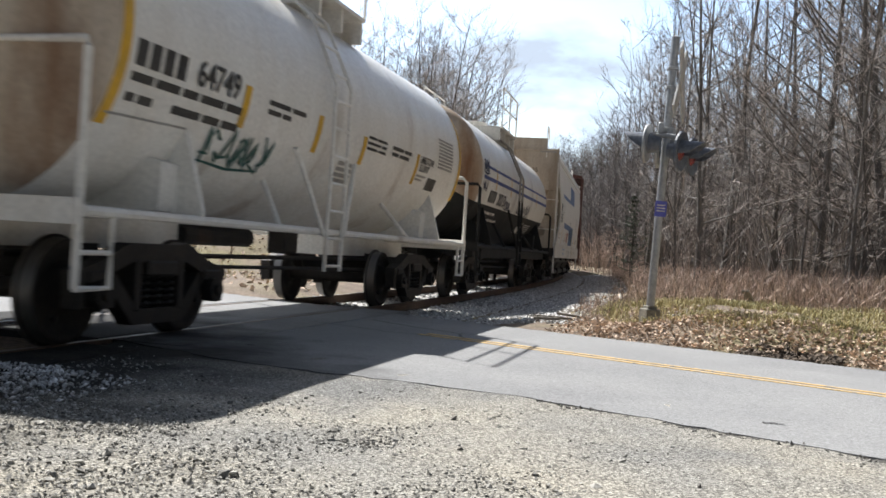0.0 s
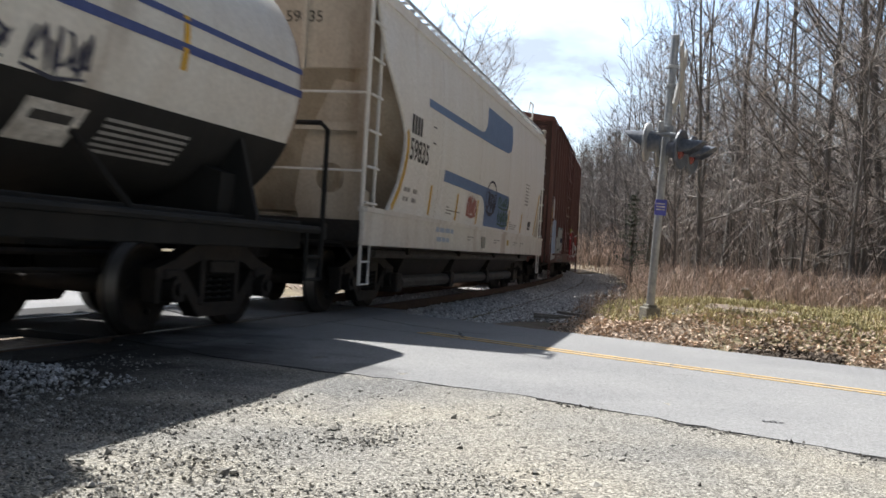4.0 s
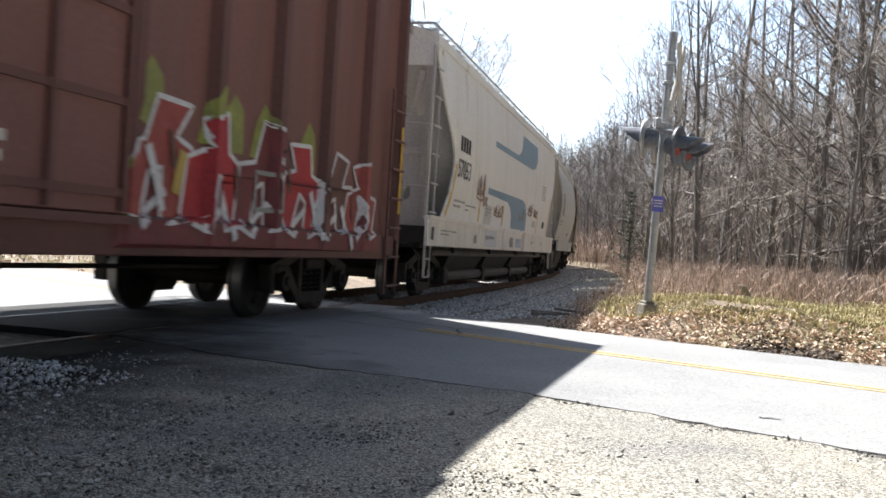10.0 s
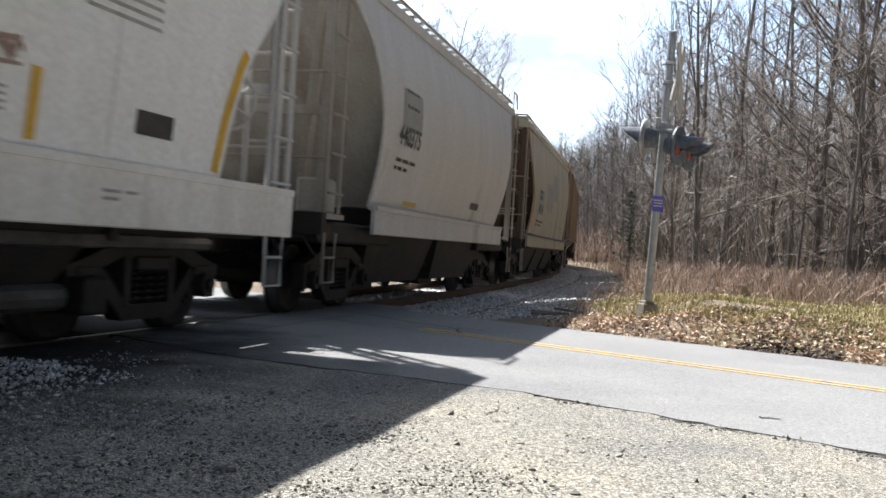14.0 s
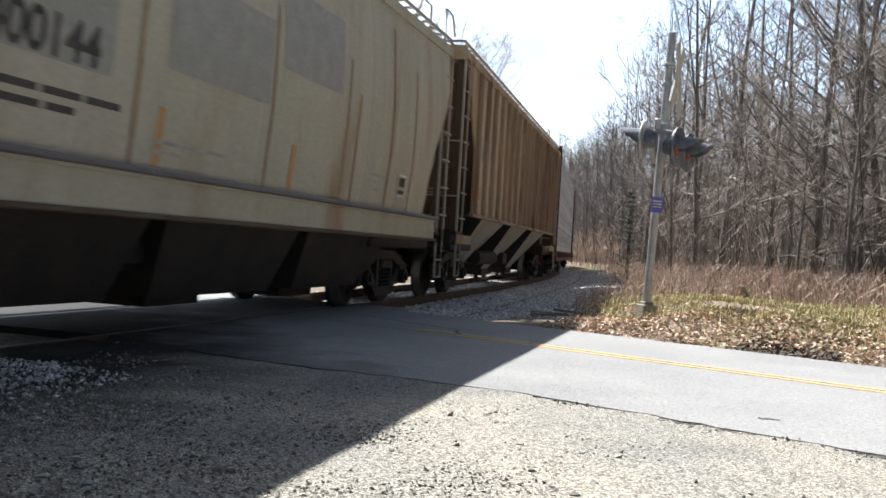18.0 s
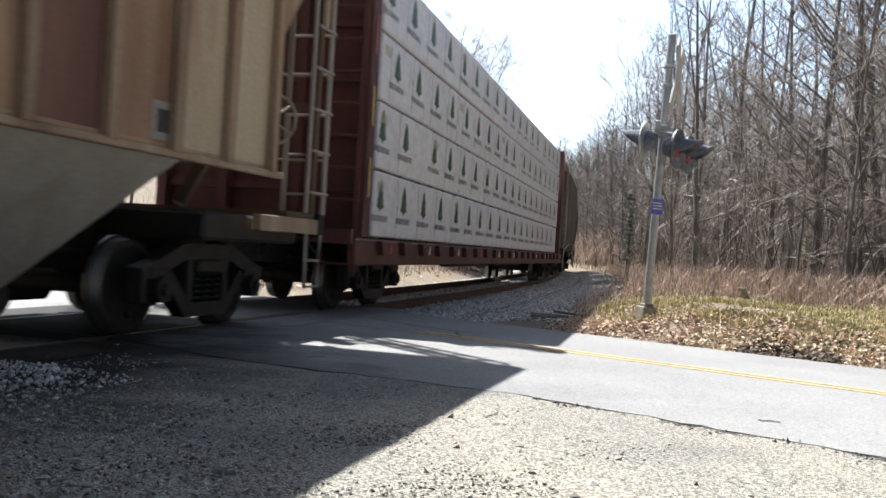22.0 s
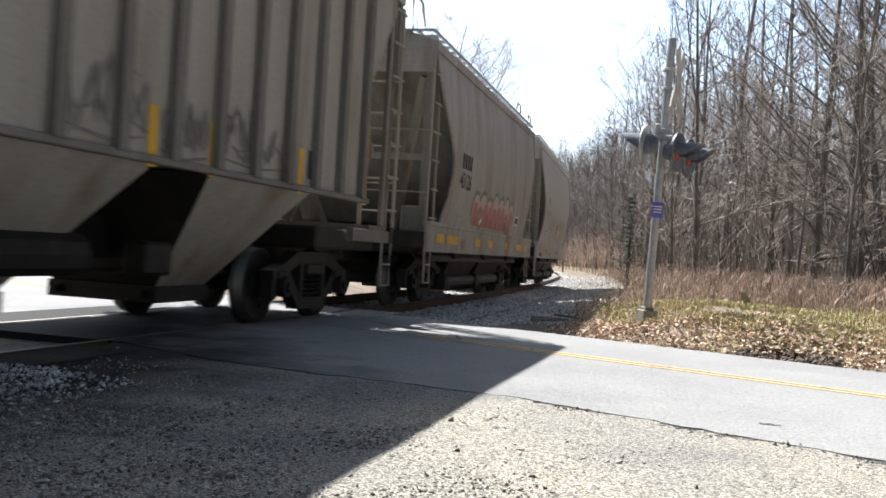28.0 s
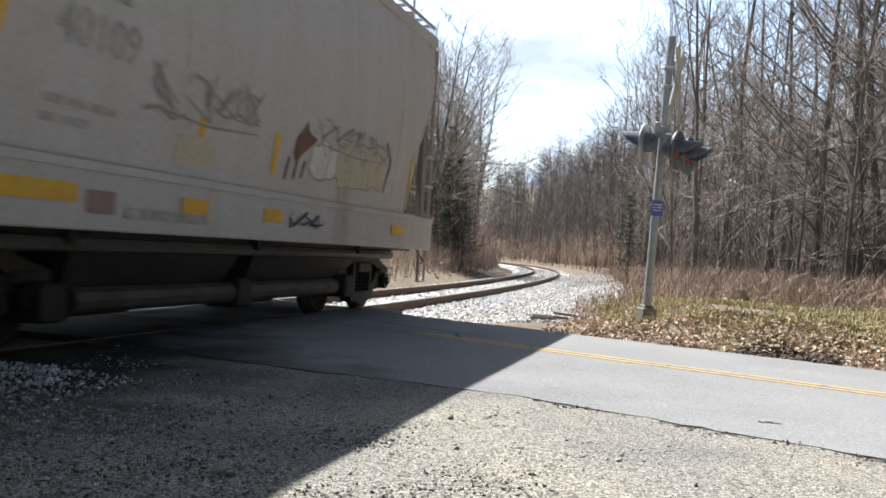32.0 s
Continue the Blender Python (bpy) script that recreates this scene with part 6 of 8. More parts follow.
shape("graffiti", sideD, [(-6.75, 2.05), (-6.2, 2.0), (-5.95, 2.35), (-6.2, 2.65), (-6.45, 2.5), (-6.75, 2.75)], S_WHITE, carD, "white sprayed patch", 0.01, br)
shape("graffiti", sideD, [(-7.3, 1.65), (-7.05, 1.7), (-7.0, 1.95), (-7.2, 2.0)], S_SKY, carD, "pale blue sprayed patch", 0.008, br)
shape("graffiti", sideD, [(-6.9, 0.78), (-5.45, 0.82), (-5.5, 1.0), (-6.2, 0.95), (-6.85, 1.02)], S_WHITE, carD, "white overspray", 0.012, br)
patch("sticker", sideD, -6.78, -6.4, 1.18, 1.36, M_STRIPEY, carD, "yellow sticker", o=0.016)
bars(sideD, -6.74, 1.32, [[0.28], [0.3]], 0.03, 0.03, M_BLACKP, carD, o=0.02)
scrawl(carD, sideD, -6.6, -6.1, 2.1, 2.6, 3, S_INK, 33, 0.05)
bars(sideD, -7.25, 1.25, [[0.3], [0.35]], 0.1, 0.08, S_MINT, carD)
lettering("36173", sideD, -5.62, 2.38, 0.36, M_LETW, carD, "white stencilled car number", bold=0.008)
bars(sideD, -5.62, 2.2, [[0.3], [0.32], [0.28]], 0.04, 0.04, M_LETW, carD)
bars(sideD, -4.9, 2.1, [[0.18], [0.18]], 0.05, 0.04, M_LETW, carD)
stroke("stencil", sideD, [(-3.38, 2.34), (-3.08, 2.34), (-3.08, 2.56), (-3.38, 2.56)], 0.025, M_LETW, carD, "white square outline", 0.008, True)
bars(sideD, -3.27, 2.5, [[0.1]], 0.1, 0.03, M_LETW, carD)
bars(sideD, -3.65, 2.14, [[0.15, 0.2, 0.2, 0.1], [-0.1, 0.2, 0.25]], 0.035, 0.05, M_LETW, carD)
DOOR = flat_side(1.6)
bars(DOOR, -0.75, 2.44, [[0.3, 0.5, 0.5]], 0.05, 0, M_LETW, carD)
bars(DOOR, -0.55, 2.3, [[0.25, 0.2], [0.2]], 0.05, 0.03, M_LETW, carD)
bars(DOOR, -0.2, 2.78, [[0.14, 0.25, 0.2]], 0.05, 0, M_LETW, carD)
bars(DOOR, -1.4, 2.85, [[0.25], [0.2]], 0.06, 0.03, M_LETW, carD)
bars(DOOR, -0.5, 2.0, [[0.12]], 0.22, 0, M_LETW, carD)
bars(DOOR, 0.0, 1.45, [[0.15], [0.12]], 0.07, 0.05, M_LETW, carD)
shape("graffiti", sideD, [(-4.72, 0.72), (-1.9, 0.72), (-1.75, 1.2), (-1.75, 1.8), (-2.6, 1.86), (-3.3, 1.8), (-3.85, 1.88), (-4.0, 1.7), (-4.15, 1.8), (-4.45, 2.05), (-4.7, 1.5)], S_MINT, carD, "pale sprayed background", 0.009, br)
shape("graffiti", sideD, [(-4.75, 0.72), (-1.9, 0.72), (-1.95, 1.0), (-2.6, 1.12), (-3.3, 1.05), (-4.0, 1.18), (-4.7, 1.02)], S_MAUVE, carD, "mauve sprayed lower edge", 0.011, br)
stroke("graffiti", sideD, [(-4.66, 1.5), (-4.45, 2.03), (-4.15, 1.82), (-4.0, 1.7), (-3.85, 1.88), (-3.3, 1.8), (-2.6, 1.86), (-1.75, 1.8), (-1.72, 1.3), (-1.9, 0.75)], 0.075, S_TEAL, carD, "teal outline", 0.014)
for x0, x1, z0, z1, m in ((-4.3, -3.75, 1.15, 1.6, S_SAGE), (-3.65, -2.95, 1.2, 1.66, S_WHITE), (-2.85, -2.05, 1.15, 1.66, S_MINT), (-3.95, -3.5, 0.9, 1.2, S_MINT)):
    shape("graffiti", sideD, blob(random.Random(int(x0 * 10)), (x0 + x1) / 2, (z0 + z1) / 2, x1 - x0, z1 - z0, 12, 0.2), m, carD, "soft pale fill", 0.0125, br)
for k, cx in enumerate((-4.3, -3.55, -2.85, -2.2)):
    stroke("graffiti", sideD, [(cx + 0.27 * math.cos(q * 0.5 - 1.0), 0.93 + (0.2 + 0.03 * (k % 2)) * math.sin(q * 0.5 - 1.0)) for q in range(11)], 0.075, S_DUSK, carD, "dark rounded letter line", 0.016)
    stroke("graffiti", sideD, [(cx - 0.3, 0.74), (cx - 0.12, 0.8), (cx + 0.1, 0.72)], 0.08, S_DUSK, carD, "dark shadow line", 0.017)
for x, z in ((-3.18, 1.35), (-2.54, 1.46)):
    shape("graffiti", sideD, [(x - 0.2, z - 0.09), (x + 0.02, z - 0.11), (x + 0.06, z - 0.03), (x + 0.22, z - 0.02), (x + 0.2, z + 0.11), (x - 0.18, z + 0.08)], S_INK, carD, "dark bar", 0.018, br)
stroke("graffiti", sideD, [(-3.0, 1.3), (-2.95, 1.1), (-3.15, 0.95)], 0.06, S_DUSK, carD, "dark line", 0.018)
for pts in ([(-4.42, 1.62), (-4.46, 1.15)], [(-2.2, 1.72), (-2.16, 1.05)]):
    stroke("graffiti", sideD, pts, 0.1, S_OCHRE, carD, "ochre bar", 0.019)
stroke("graffiti", sideD, [(-4.3, 1.25), (-4.1, 1.45), (-3.95, 1.2)], 0.07, S_BROWN, carD, "brown line", 0.019)
for x, z in ((1.9, 1.35), (3.0, 1.15), (4.1, 1.3), (5.0, 1.2), (5.9, 1.1), (6.4, 1.25)):
    stroke("graffiti", sideD, [(x - 0.12, z + 0.2), (x + 0.02, z - 0.05), (x + 0.12, z - 0.3)], 0.09, S_WHITE, carD, "white sprayed slash", 0.032)
    stroke("graffiti", sideD, [(x + 0.2, z + 0.35), (x + 0.26, z + 0.05)], 0.07, S_BROWN, carD, "brown shadow", 0.031)
for x, z in ((1.75, 2.05), (2.75, 2.0), (3.1, 1.98), (3.7, 1.98), (4.75, 1.95), (1.35, 1.3)):
    shape("graffiti", sideD, [(x - 0.22, z - 0.35), (x + 0.25, z - 0.35), (x + 0.22, z + 0.05), (x + 0.05, z + 0.18), (x - 0.12, z - 0.02)], S_LIME, carD, "lime overspray", 0.008, br)
shape("graffiti", sideD, [(1.3, 0.76), (6.9, 0.78), (7.0, 1.15), (6.6, 1.5), (4.2, 1.45), (2.2, 1.4), (1.4, 1.15)], S_MAROON, carD, "dark red lower fill", 0.01, br)
spiky(carD, sideD, 1.4, 6.8, 0.98, 1.95, 6, [S_BRICK, S_RED, S_MAROON, S_RED, S_BROWN, S_BRICK], S_WHITE, 37, 0.045)
stroke("graffiti", sideD, [(2.2, 1.2), (2.3, 1.55)], 0.12, S_OCHRE, carD, "ochre bar", 0.03)
stroke("graffiti", sideD, [(3.6, 1.15), (4.0, 1.15), (4.0, 1.5), (3.6, 1.5)], 0.045, S_PRIMER, carD, "grey sprayed square", 0.03, True)
shape("graffiti", DOOR, [(-1.35, 1.2), (-0.6, 1.15), (-0.5, 1.75), (-1.3, 1.85)], S_MAROON, carD, "faded red patch on the door", 0.008)
lettering("36173", lambda x, v, o: (-LD / 2 - 0.02 - o, -x, v), 0.2, 4.72, 0.2, M_LETW, carD, "white stencilled number on the car's end")

# off-white hopper with pale blue stripes
shape("stripe", sideE, [(-3.05, 3.0), (-0.05, 3.03), (2.5, 3.02), (3.2, 3.12), (3.62, 3.35), (3.66, 3.72), (0.95, 3.72), (0.7, 3.35), (0.3, 3.19), (-0.1, 3.14), (-3.05, 3.12)], S_PALEBLUE, carE, "pale blue angular stripe")
shape("stripe", sideE, [(-3.57, 1.99), (-1.1, 1.98), (-0.65, 1.88), (-0.35, 1.7), (-0.2, 1.42), (2.2, 1.42), (2.05, 1.85), (1.7, 2.07), (1.2, 2.16), (-3.57, 2.13)], S_PALEBLUE, carE, "pale blue angular stripe")
lettering("57053", sideE, -6.58, 2.1, 0.45, M_BLACKP, carE, "black stencilled car number", bold=0.005)
initials(sideE, -6.5, -5.6, 2.55, 0.26, M_BLACKP, carE, 4)
edge_bar(carE, slid(sideE, -0.14), LE, 1.0, 1, 1.42, 2.5)
edge_bar(carE, slid(sideE, -0.14), LE, 1.0, -1, 1.42, 2.3)
for x in (-4.25, -1.5, 1.55, 4.3):
    strip(carE, sideE, x, 1.42, 1.88)
bars(sideE, -6.6, 1.72, [[0.3, 0.2, 0.3], [0.25, 0.25]], 0.04, 0.05, M_GREYP, carE)
bars(sideE, -5.6, 1.68, [[0.5, 0.4], [0.3]], 0.03, 0.05, M_GREYP, carE)
scrawl(carE, sideE, -4.7, -3.9, 1.85, 2.35, 4, S_TAG, 41, 0.05)
scrawl(carE, sideE, -4.0, -3.5, 1.7, 1.95, 2, S_TAG, 42, 0.045)
scrawl(carE, sideE, -2.7, -1.6, 1.62, 1.88, 4, S_TAG, 43, 0.045)
scrawl(carE, sideE, 0.9, 1.6, 1.6, 1.9, 2, S_TAG, 44, 0.045)
scrawl(carE, sideE, 2.2, 3.1, 1.85, 2.15, 4, S_TAG, 45, 0.05)
scrawl(carE, sideE, 3.35, 4.15, 1.85, 2.05, 3, S_TAG, 46, 0.045)
patch("stencil", sideE, -3.72, -2.9, 1.4, 1.78, S_PALE, carE, "pale grey repainted panel", o=0.004)
bars(sideE, -3.6, 1.72, [[0.3, 0.25], [0.5], [0.3]], 0.03, 0.03, M_GREYP, carE, o=0.009)
patch("stencil", SILL_E, -3.75, -2.3, 0.95, 1.3, S_PALEB, carE, "pale blue-grey repainted panel on the sill", o=0.004)
bars(SILL_E, -3.6, 1.17, [[0.3, 0.35, 0.2]], 0.06, 0.03, M_GREYP, carE, o=0.009)
bars(sideE, 4.7, 2.78, [[0.9]] * 6, 0.03, 0.045, M_GREYP, carE)
bars(sideE, 3.25, 1.72, [[0.8]] * 4, 0.02, 0.025, M_GREYP, carE)
patch("stencil", sideE, 5.4, 5.9, 1.6, 1.78, M_BLACKP, carE, "black stencil panel")
patch("stencil", SILL_E, -4.82, -4.55, 1.0, 1.15, S_PRIMER, carE, "small grey sill panel")
patch("stencil", SILL_E, -0.55, -0.05, 0.98, 1.2, S_PRIMER, carE, "grey panel on the sill")
patch("stencil", SILL_E, 0.35, 1.2, 0.98, 1.2, S_SKY, carE, "pale panel on the sill")
for x, w in ((-7.6, 1.2), (-3.6, 0.7), (0.45, 0.5), (3.0, 0.6), (5.0, 0.4)):
    bars(SILL_E, x, 1.17, [[w * 0.55, w * 0.4], [w * 0.5]], 0.025, 0.03, M_GREYP, carE)
patch("stencil", SILL_E, -8.2, -8.05, 1.0, 1.2, M_BLACKP, carE)

# grey hopper
lettering("440375", sideF, -4.15, 2.25, 0.36, M_BLACKP, carF, "black stencilled car number", bold=0.01)
patch("stencil", sideF, -4.05, -3.1, 2.45, 3.0, S_PRIMER, carF, "repainted grey panel")
initials(sideF, -3.9, -3.25, 2.75, 0.26, M_BLACKP, carF)
bars(sideF, -4.1, 2.06, [[0.25, 0.3, 0.3], [0.12, 0.2, 0.2]], 0.05, 0.06, M_BLACKP, carF)
patch("stencil", sideF, 1.05, 1.75, 1.62, 1.74, M_BLACKP, carF, "black stencil panel")
patch("stencil", sideF, -3.2, -2.5, 1.45, 1.52, S_OCHRE, carF, "worn yellow mark")
# tan hopper
# the ledge's dark colour stands for the shadow line above the sill
part("sill_ledge", box(B(), -LG / 2 + 0.82, LG / 2 - 0.82, -1.64, -1.5, 1.315, 1.365, 0.012), P_LEDGE, carG, "ledge along the top of the sill, coloured as its shadow line")
part("sill_lip", box(B(), -LG / 2 + 0.82, LG / 2 - 0.82, -1.61, -1.5, 0.985, 1.03, 0.01), P_RUSTSHADE, carG, "grimy lower lip of the sill")
for x in (-1.95, 0.55, -4.9):
    patch("yellow_bar", sideG, x - 0.05, x + 0.05, 1.4, 1.85, S_ORANGE, carG, "worn orange reflective bar")
edge_bar(carG, sideG, LG, 0.97, -1, 1.42, 2.3, S_ORANGE)
patch("stencil", sideG, -4.1, -2.65, 1.95, 2.65, S_PRIMER, carG, "grey repainted panel")
patch("stencil", sideG, -1.95, -0.15, 2.15, 2.95, S_PRIMER, carG, "grey repainted panel")
patch("stencil", sideG, 0.1, 1.7, 2.55, 3.38, S_PRIMER, carG, "grey repainted panel")
lettering("400144", sideG, -3.95, 1.98, 0.38, M_BLACKP, carG, "black stencilled car number", o=0.01, bold=0.01)
initials(sideG, -3.9, -3.1, 2.36, 0.26, M_BLACKP, carG)
bars(sideG, -4.3, 1.78, [[0.35, 0.5, 0.4, 0.4], [0.1, 0.2, -0.1, 0.4, 0.3]], 0.05, 0.05, M_BLACKP, carG)
bars(sideG, 2.85, 1.78, [[0.6], [0.5], [0.5]], 0.03, 0.06, M_GREYP, carG)
bars(sideG, -2.0, 1.6, [[0.6, 0.5], [0.4]], 0.03, 0.05, M_GREYP, carG)
stroke("stencil", sideG, [(4.05, 1.57), (4.4, 1.57), (4.4, 1.85), (4.05, 1.85)], 0.025, M_LETW, carG, "white stencil frame", close=True)
patch("stencil", sideG, 4.1, 4.35, 1.7, 1.82, M_BLACKP, carG)
patch("stencil", sideG, 4.1, 4.35, 1.6, 1.65, M_BLACKP, carG)
_r = random.Random(61)
for x in (-5.0, -4.4, -2.3, -0.05, 1.95, 2.3, 3.6, 4.6):
    v1 = _r.uniform(2.4, 3.9)
    stroke("rust_run", sideG, [(x, v1), (x - 0.03, v1 - 0.5), (x, 1.36)], _r.uniform(0.03, 0.08), S_RUSTRUN, carG, "brown rust run", 0.007)
# ribbed rusty hopper: panels of different wear between the ribs
H_TONES = [paint("panel_tan", (0.52, 0.445, 0.33), (0.36, 0.26, 0.165), 0.7, 0.65, (0.24, 0.13, 0.08), 0.6), paint("panel_brown", (0.41, 0.285, 0.185), (0.27, 0.15, 0.095), 0.9, 0.65, (0.15, 0.07, 0.05), 0.56),
           paint("panel_oxide", (0.18, 0.085, 0.068), (0.11, 0.055, 0.045), 0.8, 0.65, (0.26, 0.16, 0.10), 0.66), paint("panel_pale", (0.57, 0.51, 0.405), (0.38, 0.29, 0.19), 0.7, 0.65, (0.27, 0.15, 0.09), 0.6)]
_order = [3, 0, 3, 0, 1, 1, 0, 1, 1, 1, 2, 1, 2, 1, 0, 0]
for k in range(16):
    x0 = -LH / 2 + 1.45 + (LH - 2.9) * k / 16
    patch("panel", sideH, x0 + 0.06, x0 + (LH - 2.9) / 16 - 0.06, 1.6, 4.15, H_TONES[_order[k]], carH, "weathered side panel", 0.004)
patch("stencil", sideH, 4.87, 5.32, 1.62, 1.92, S_PRIMER, carH, "stencil panel")
patch("stencil", sideH, 4.93, 5.26, 1.68, 1.86, M_BLACKP, carH, o=0.012)
for x, z in ((-5.95, 3.2), (-5.95, 2.6), (-5.3, 1.9), (-5.1, 2.25), (-6.3, 2.6)):
    patch("stencil", sideH, x, x + 0.5, z, z + 0.28, S_PRIMER, carH, "faded grey mark", o=0.009)
patch("stencil", sideH, -6.62, -6.2, 1.84, 2.1, S_BRIGHTORANGE, carH, "orange-yellow worn panel", o=0.01)
for x, z in ((-5.9, 3.24), (-5.9, 2.64), (-5.05, 2.29)):
    bars(sideH, x, z + 0.16, [[0.06, 0.08, 0.06]], 0.16, 0, S_SMOKE, carH, "worn dark digits as blocks", o=0.013)
bars(sideH, -6.55, 1.75, [[0.25], [0.3]], 0.06, 0.06, S_PRIMER, carH)
bars(sideH, -5.5, 1.78, [[0.2], [0.3]], 0.06, 0.06, S_PRIMER, carH)
# dull grey ribbed hopper
for x in (-2.5, -0.72, 0.22, 2.08):
    strip(carJ, sideJ, x, 1.43, 1.9, 0.13)
for x in (-4.26, 4.03):
    strip(carJ, sideJ, x, 1.43, 2.43, 0.15)
for x, z, digits in ((-4.05, 2.0, "30"), (-3.15, 2.05, "51")):
    lettering(digits, sideJ, x, z, 0.4, S_SMOKE, carJ, "worn black digits", o=0.01, bold=0.008)
bars(sideJ, -3.95, 2.8, [[0.3, 0.2], [], [0.25, 0.2]], 0.1, 0.02, M_GREYP, carJ)
bars(sideJ, -3.2, 2.85, [[0.2, 0.18]], 0.28, 0, M_GREYP, carJ)
bars(sideJ, -4.05, 1.85, [[0.35], [0.3]], 0.06, 0.05, M_GREYP, carJ)
bars(sideJ, -3.2, 1.84, [[0.45], [0.4]], 0.06, 0.05, M_GREYP, carJ)
scrawl(carJ, sideJ, -1.75, -0.85, 1.6, 2.2, 3, S_SMOKE, 51, 0.035)
scrawl(carJ, sideJ, -0.6, 0.1, 1.55, 2.0, 3, S_SMOKE, 52, 0.035)
scrawl(carJ, sideJ, 0.3, 1.7, 1.6, 2.1, 5, S_SMOKE, 53, 0.03)
patch("stencil", sideJ, 2.25, 2.55, 1.6, 1.9, M_BLACKP, carJ, "black stencil panel")
# light grey hopper with red graffiti
lettering("40126", sideK, -3.75, 2.03, 0.38, M_BLACKP, carK, "black stencilled car number", bold=0.005)
initials(sideK, -3.7, -2.85, 2.36, 0.26, M_BLACKP, carK)
bars(sideK, -3.8, 1.72, [[0.2, 0.2, 0.3], [0.1, 0.12, -0.05, 0.25]], 0.06, 0.08, M_GREYP, carK)
_r = random.Random(55)
shape("graffiti", sideK, bubbles(random.Random(5), -2.43, 2.18, 1.5, 2.13, 7, 0.05), S_SLATE, carK, "dark teal outline", 0.006)
shape("graffiti", sideK, bubbles(random.Random(5), -2.4, 2.15, 1.46, 2.1, 7), S_PEACH, carK, "pale peach fill", 0.0072)
shape("graffiti", sideK, bubbles(random.Random(6), -2.35, 2.1, 1.45, 1.92, 9), S_PINK, carK, "faded pink-red fill", 0.0084)
shape("graffiti", sideK, bubbles(random.Random(7), -2.2, 2.0, 1.42, 1.68, 8), S_ROSE, carK, "deeper red fill", 0.0096)
for k in range(1, 7):
    x = -2.4 + 4.55 * k / 7
    stroke("graffiti", sideK, [(x + 0.03, 2.02), (x - 0.02, 1.85), (x + _r.uniform(-0.12, 0.12), 1.68), (x + _r.uniform(-0.1, 0.16), 1.5)], 0.03, S_SLATE, carK, "dark inner line", 0.0108)
for x, z in ((-1.6, 1.72), (-0.2, 1.78), (1.2, 1.7)):
    stroke("graffiti", sideK, [(x - 0.22, z + 0.05), (x, z), (x + 0.2, z + 0.04)], 0.025, S_SLATE, carK, "dark inner line", 0.0108)
stroke("graffiti", sideK, [(-1.55, 1.5), (-1.35, 1.58)], 0.08, S_WHITE, carK, "white highlight", 0.012)
stroke("graffiti", sideK, [(1.25, 1.6), (1.45, 1.46)], 0.1, S_DUSK, carK, "dark drip", 0.012)
patch("stencil", sideK, 2.5, 3.0, 1.62, 1.84, M_LETW, carK)
patch("stencil", sideK, 2.56, 2.94, 1.67, 1.8, M_BLACKP, carK, o=0.012)
bars(sideK, 2.2, 2.1, [[0.5, 0.4], [0.4]], 0.03, 0.03, M_GREYP, carK)
for x, w in ((-5.05, 0.48), (-4.35, 0.9), (-2.0, 0.5), (-0.6, 0.45), (1.3, 0.35), (2.95, 0.8), (4.2, 0.35)):
    patch("yellow_bar", SILL_K, x, x + w, 1.05, 1.19, M_STRIPEY, carK, "yellow reflective bar on the sill")
patch("stencil", SILL_K, -3.25, -2.92, 0.97, 1.15, S_MAUVE, carK, "square panel on the sill")
# last hopper
lettering("40109", sideL, -3.52, 2.1, 0.38, M_GREYP, carL, "faded stencilled car number", bold=0.005)
initials(sideL, -3.42, -2.68, 2.48, 0.26, S_FADED, carL)
bars(sideL, -3.55, 1.76, [[0.2, 0.2, 0.3], [0.15, 0.3]], 0.06, 0.06, M_GREYP, carL)
edge_bar(carL, sideL, LL, 0.95, -1, 1.45, 2.45)
strip(carL, sideL, -1.55, 1.5, 1.9, 0.12)
strip(carL, sideL, -0.1, 1.55, 1.95, 0.12)
strip(carL, sideL, 4.3, 1.45, 2.2, 0.1)
scrawl(carL, sideL, -2.35, -0.55, 1.84, 2.26, 4, S_FADED, 81, 0.03)
stroke("graffiti", sideL, [(-2.45, 1.82), (-2.2, 1.88), (-2.05, 1.8), (-1.85, 1.86)], 0.03, S_FADED, carL, "sprayed line", 0.012)
stroke("graffiti", sideL, [(-1.2, 1.93), (-0.95, 1.99), (-0.75, 1.93), (-0.55, 2.0)], 0.03, S_FADED, carL, "sprayed line", 0.012)
shape("graffiti", sideL, blob(random.Random(3), -1.6, 1.6, 0.75, 0.26), S_STRAW, carL, "faint yellow fill")
shape("graffiti", sideL, [(0.3, 1.78), (0.4, 1.7), (0.5, 1.8), (0.66, 1.88), (0.86, 2.0), (0.6, 2.05), (0.55, 2.16), (0.44, 2.02), (0.34, 1.98)], S_BROWN, carL, "dark brown smear", 0.008)
for x in (0.22, 0.42, 0.6):
    stroke("graffiti", sideL, [(x, 1.75), (x - 0.03, 1.5 + 0.1 * x)], 0.05, S_BROWN, carL, "dark drip", 0.01)
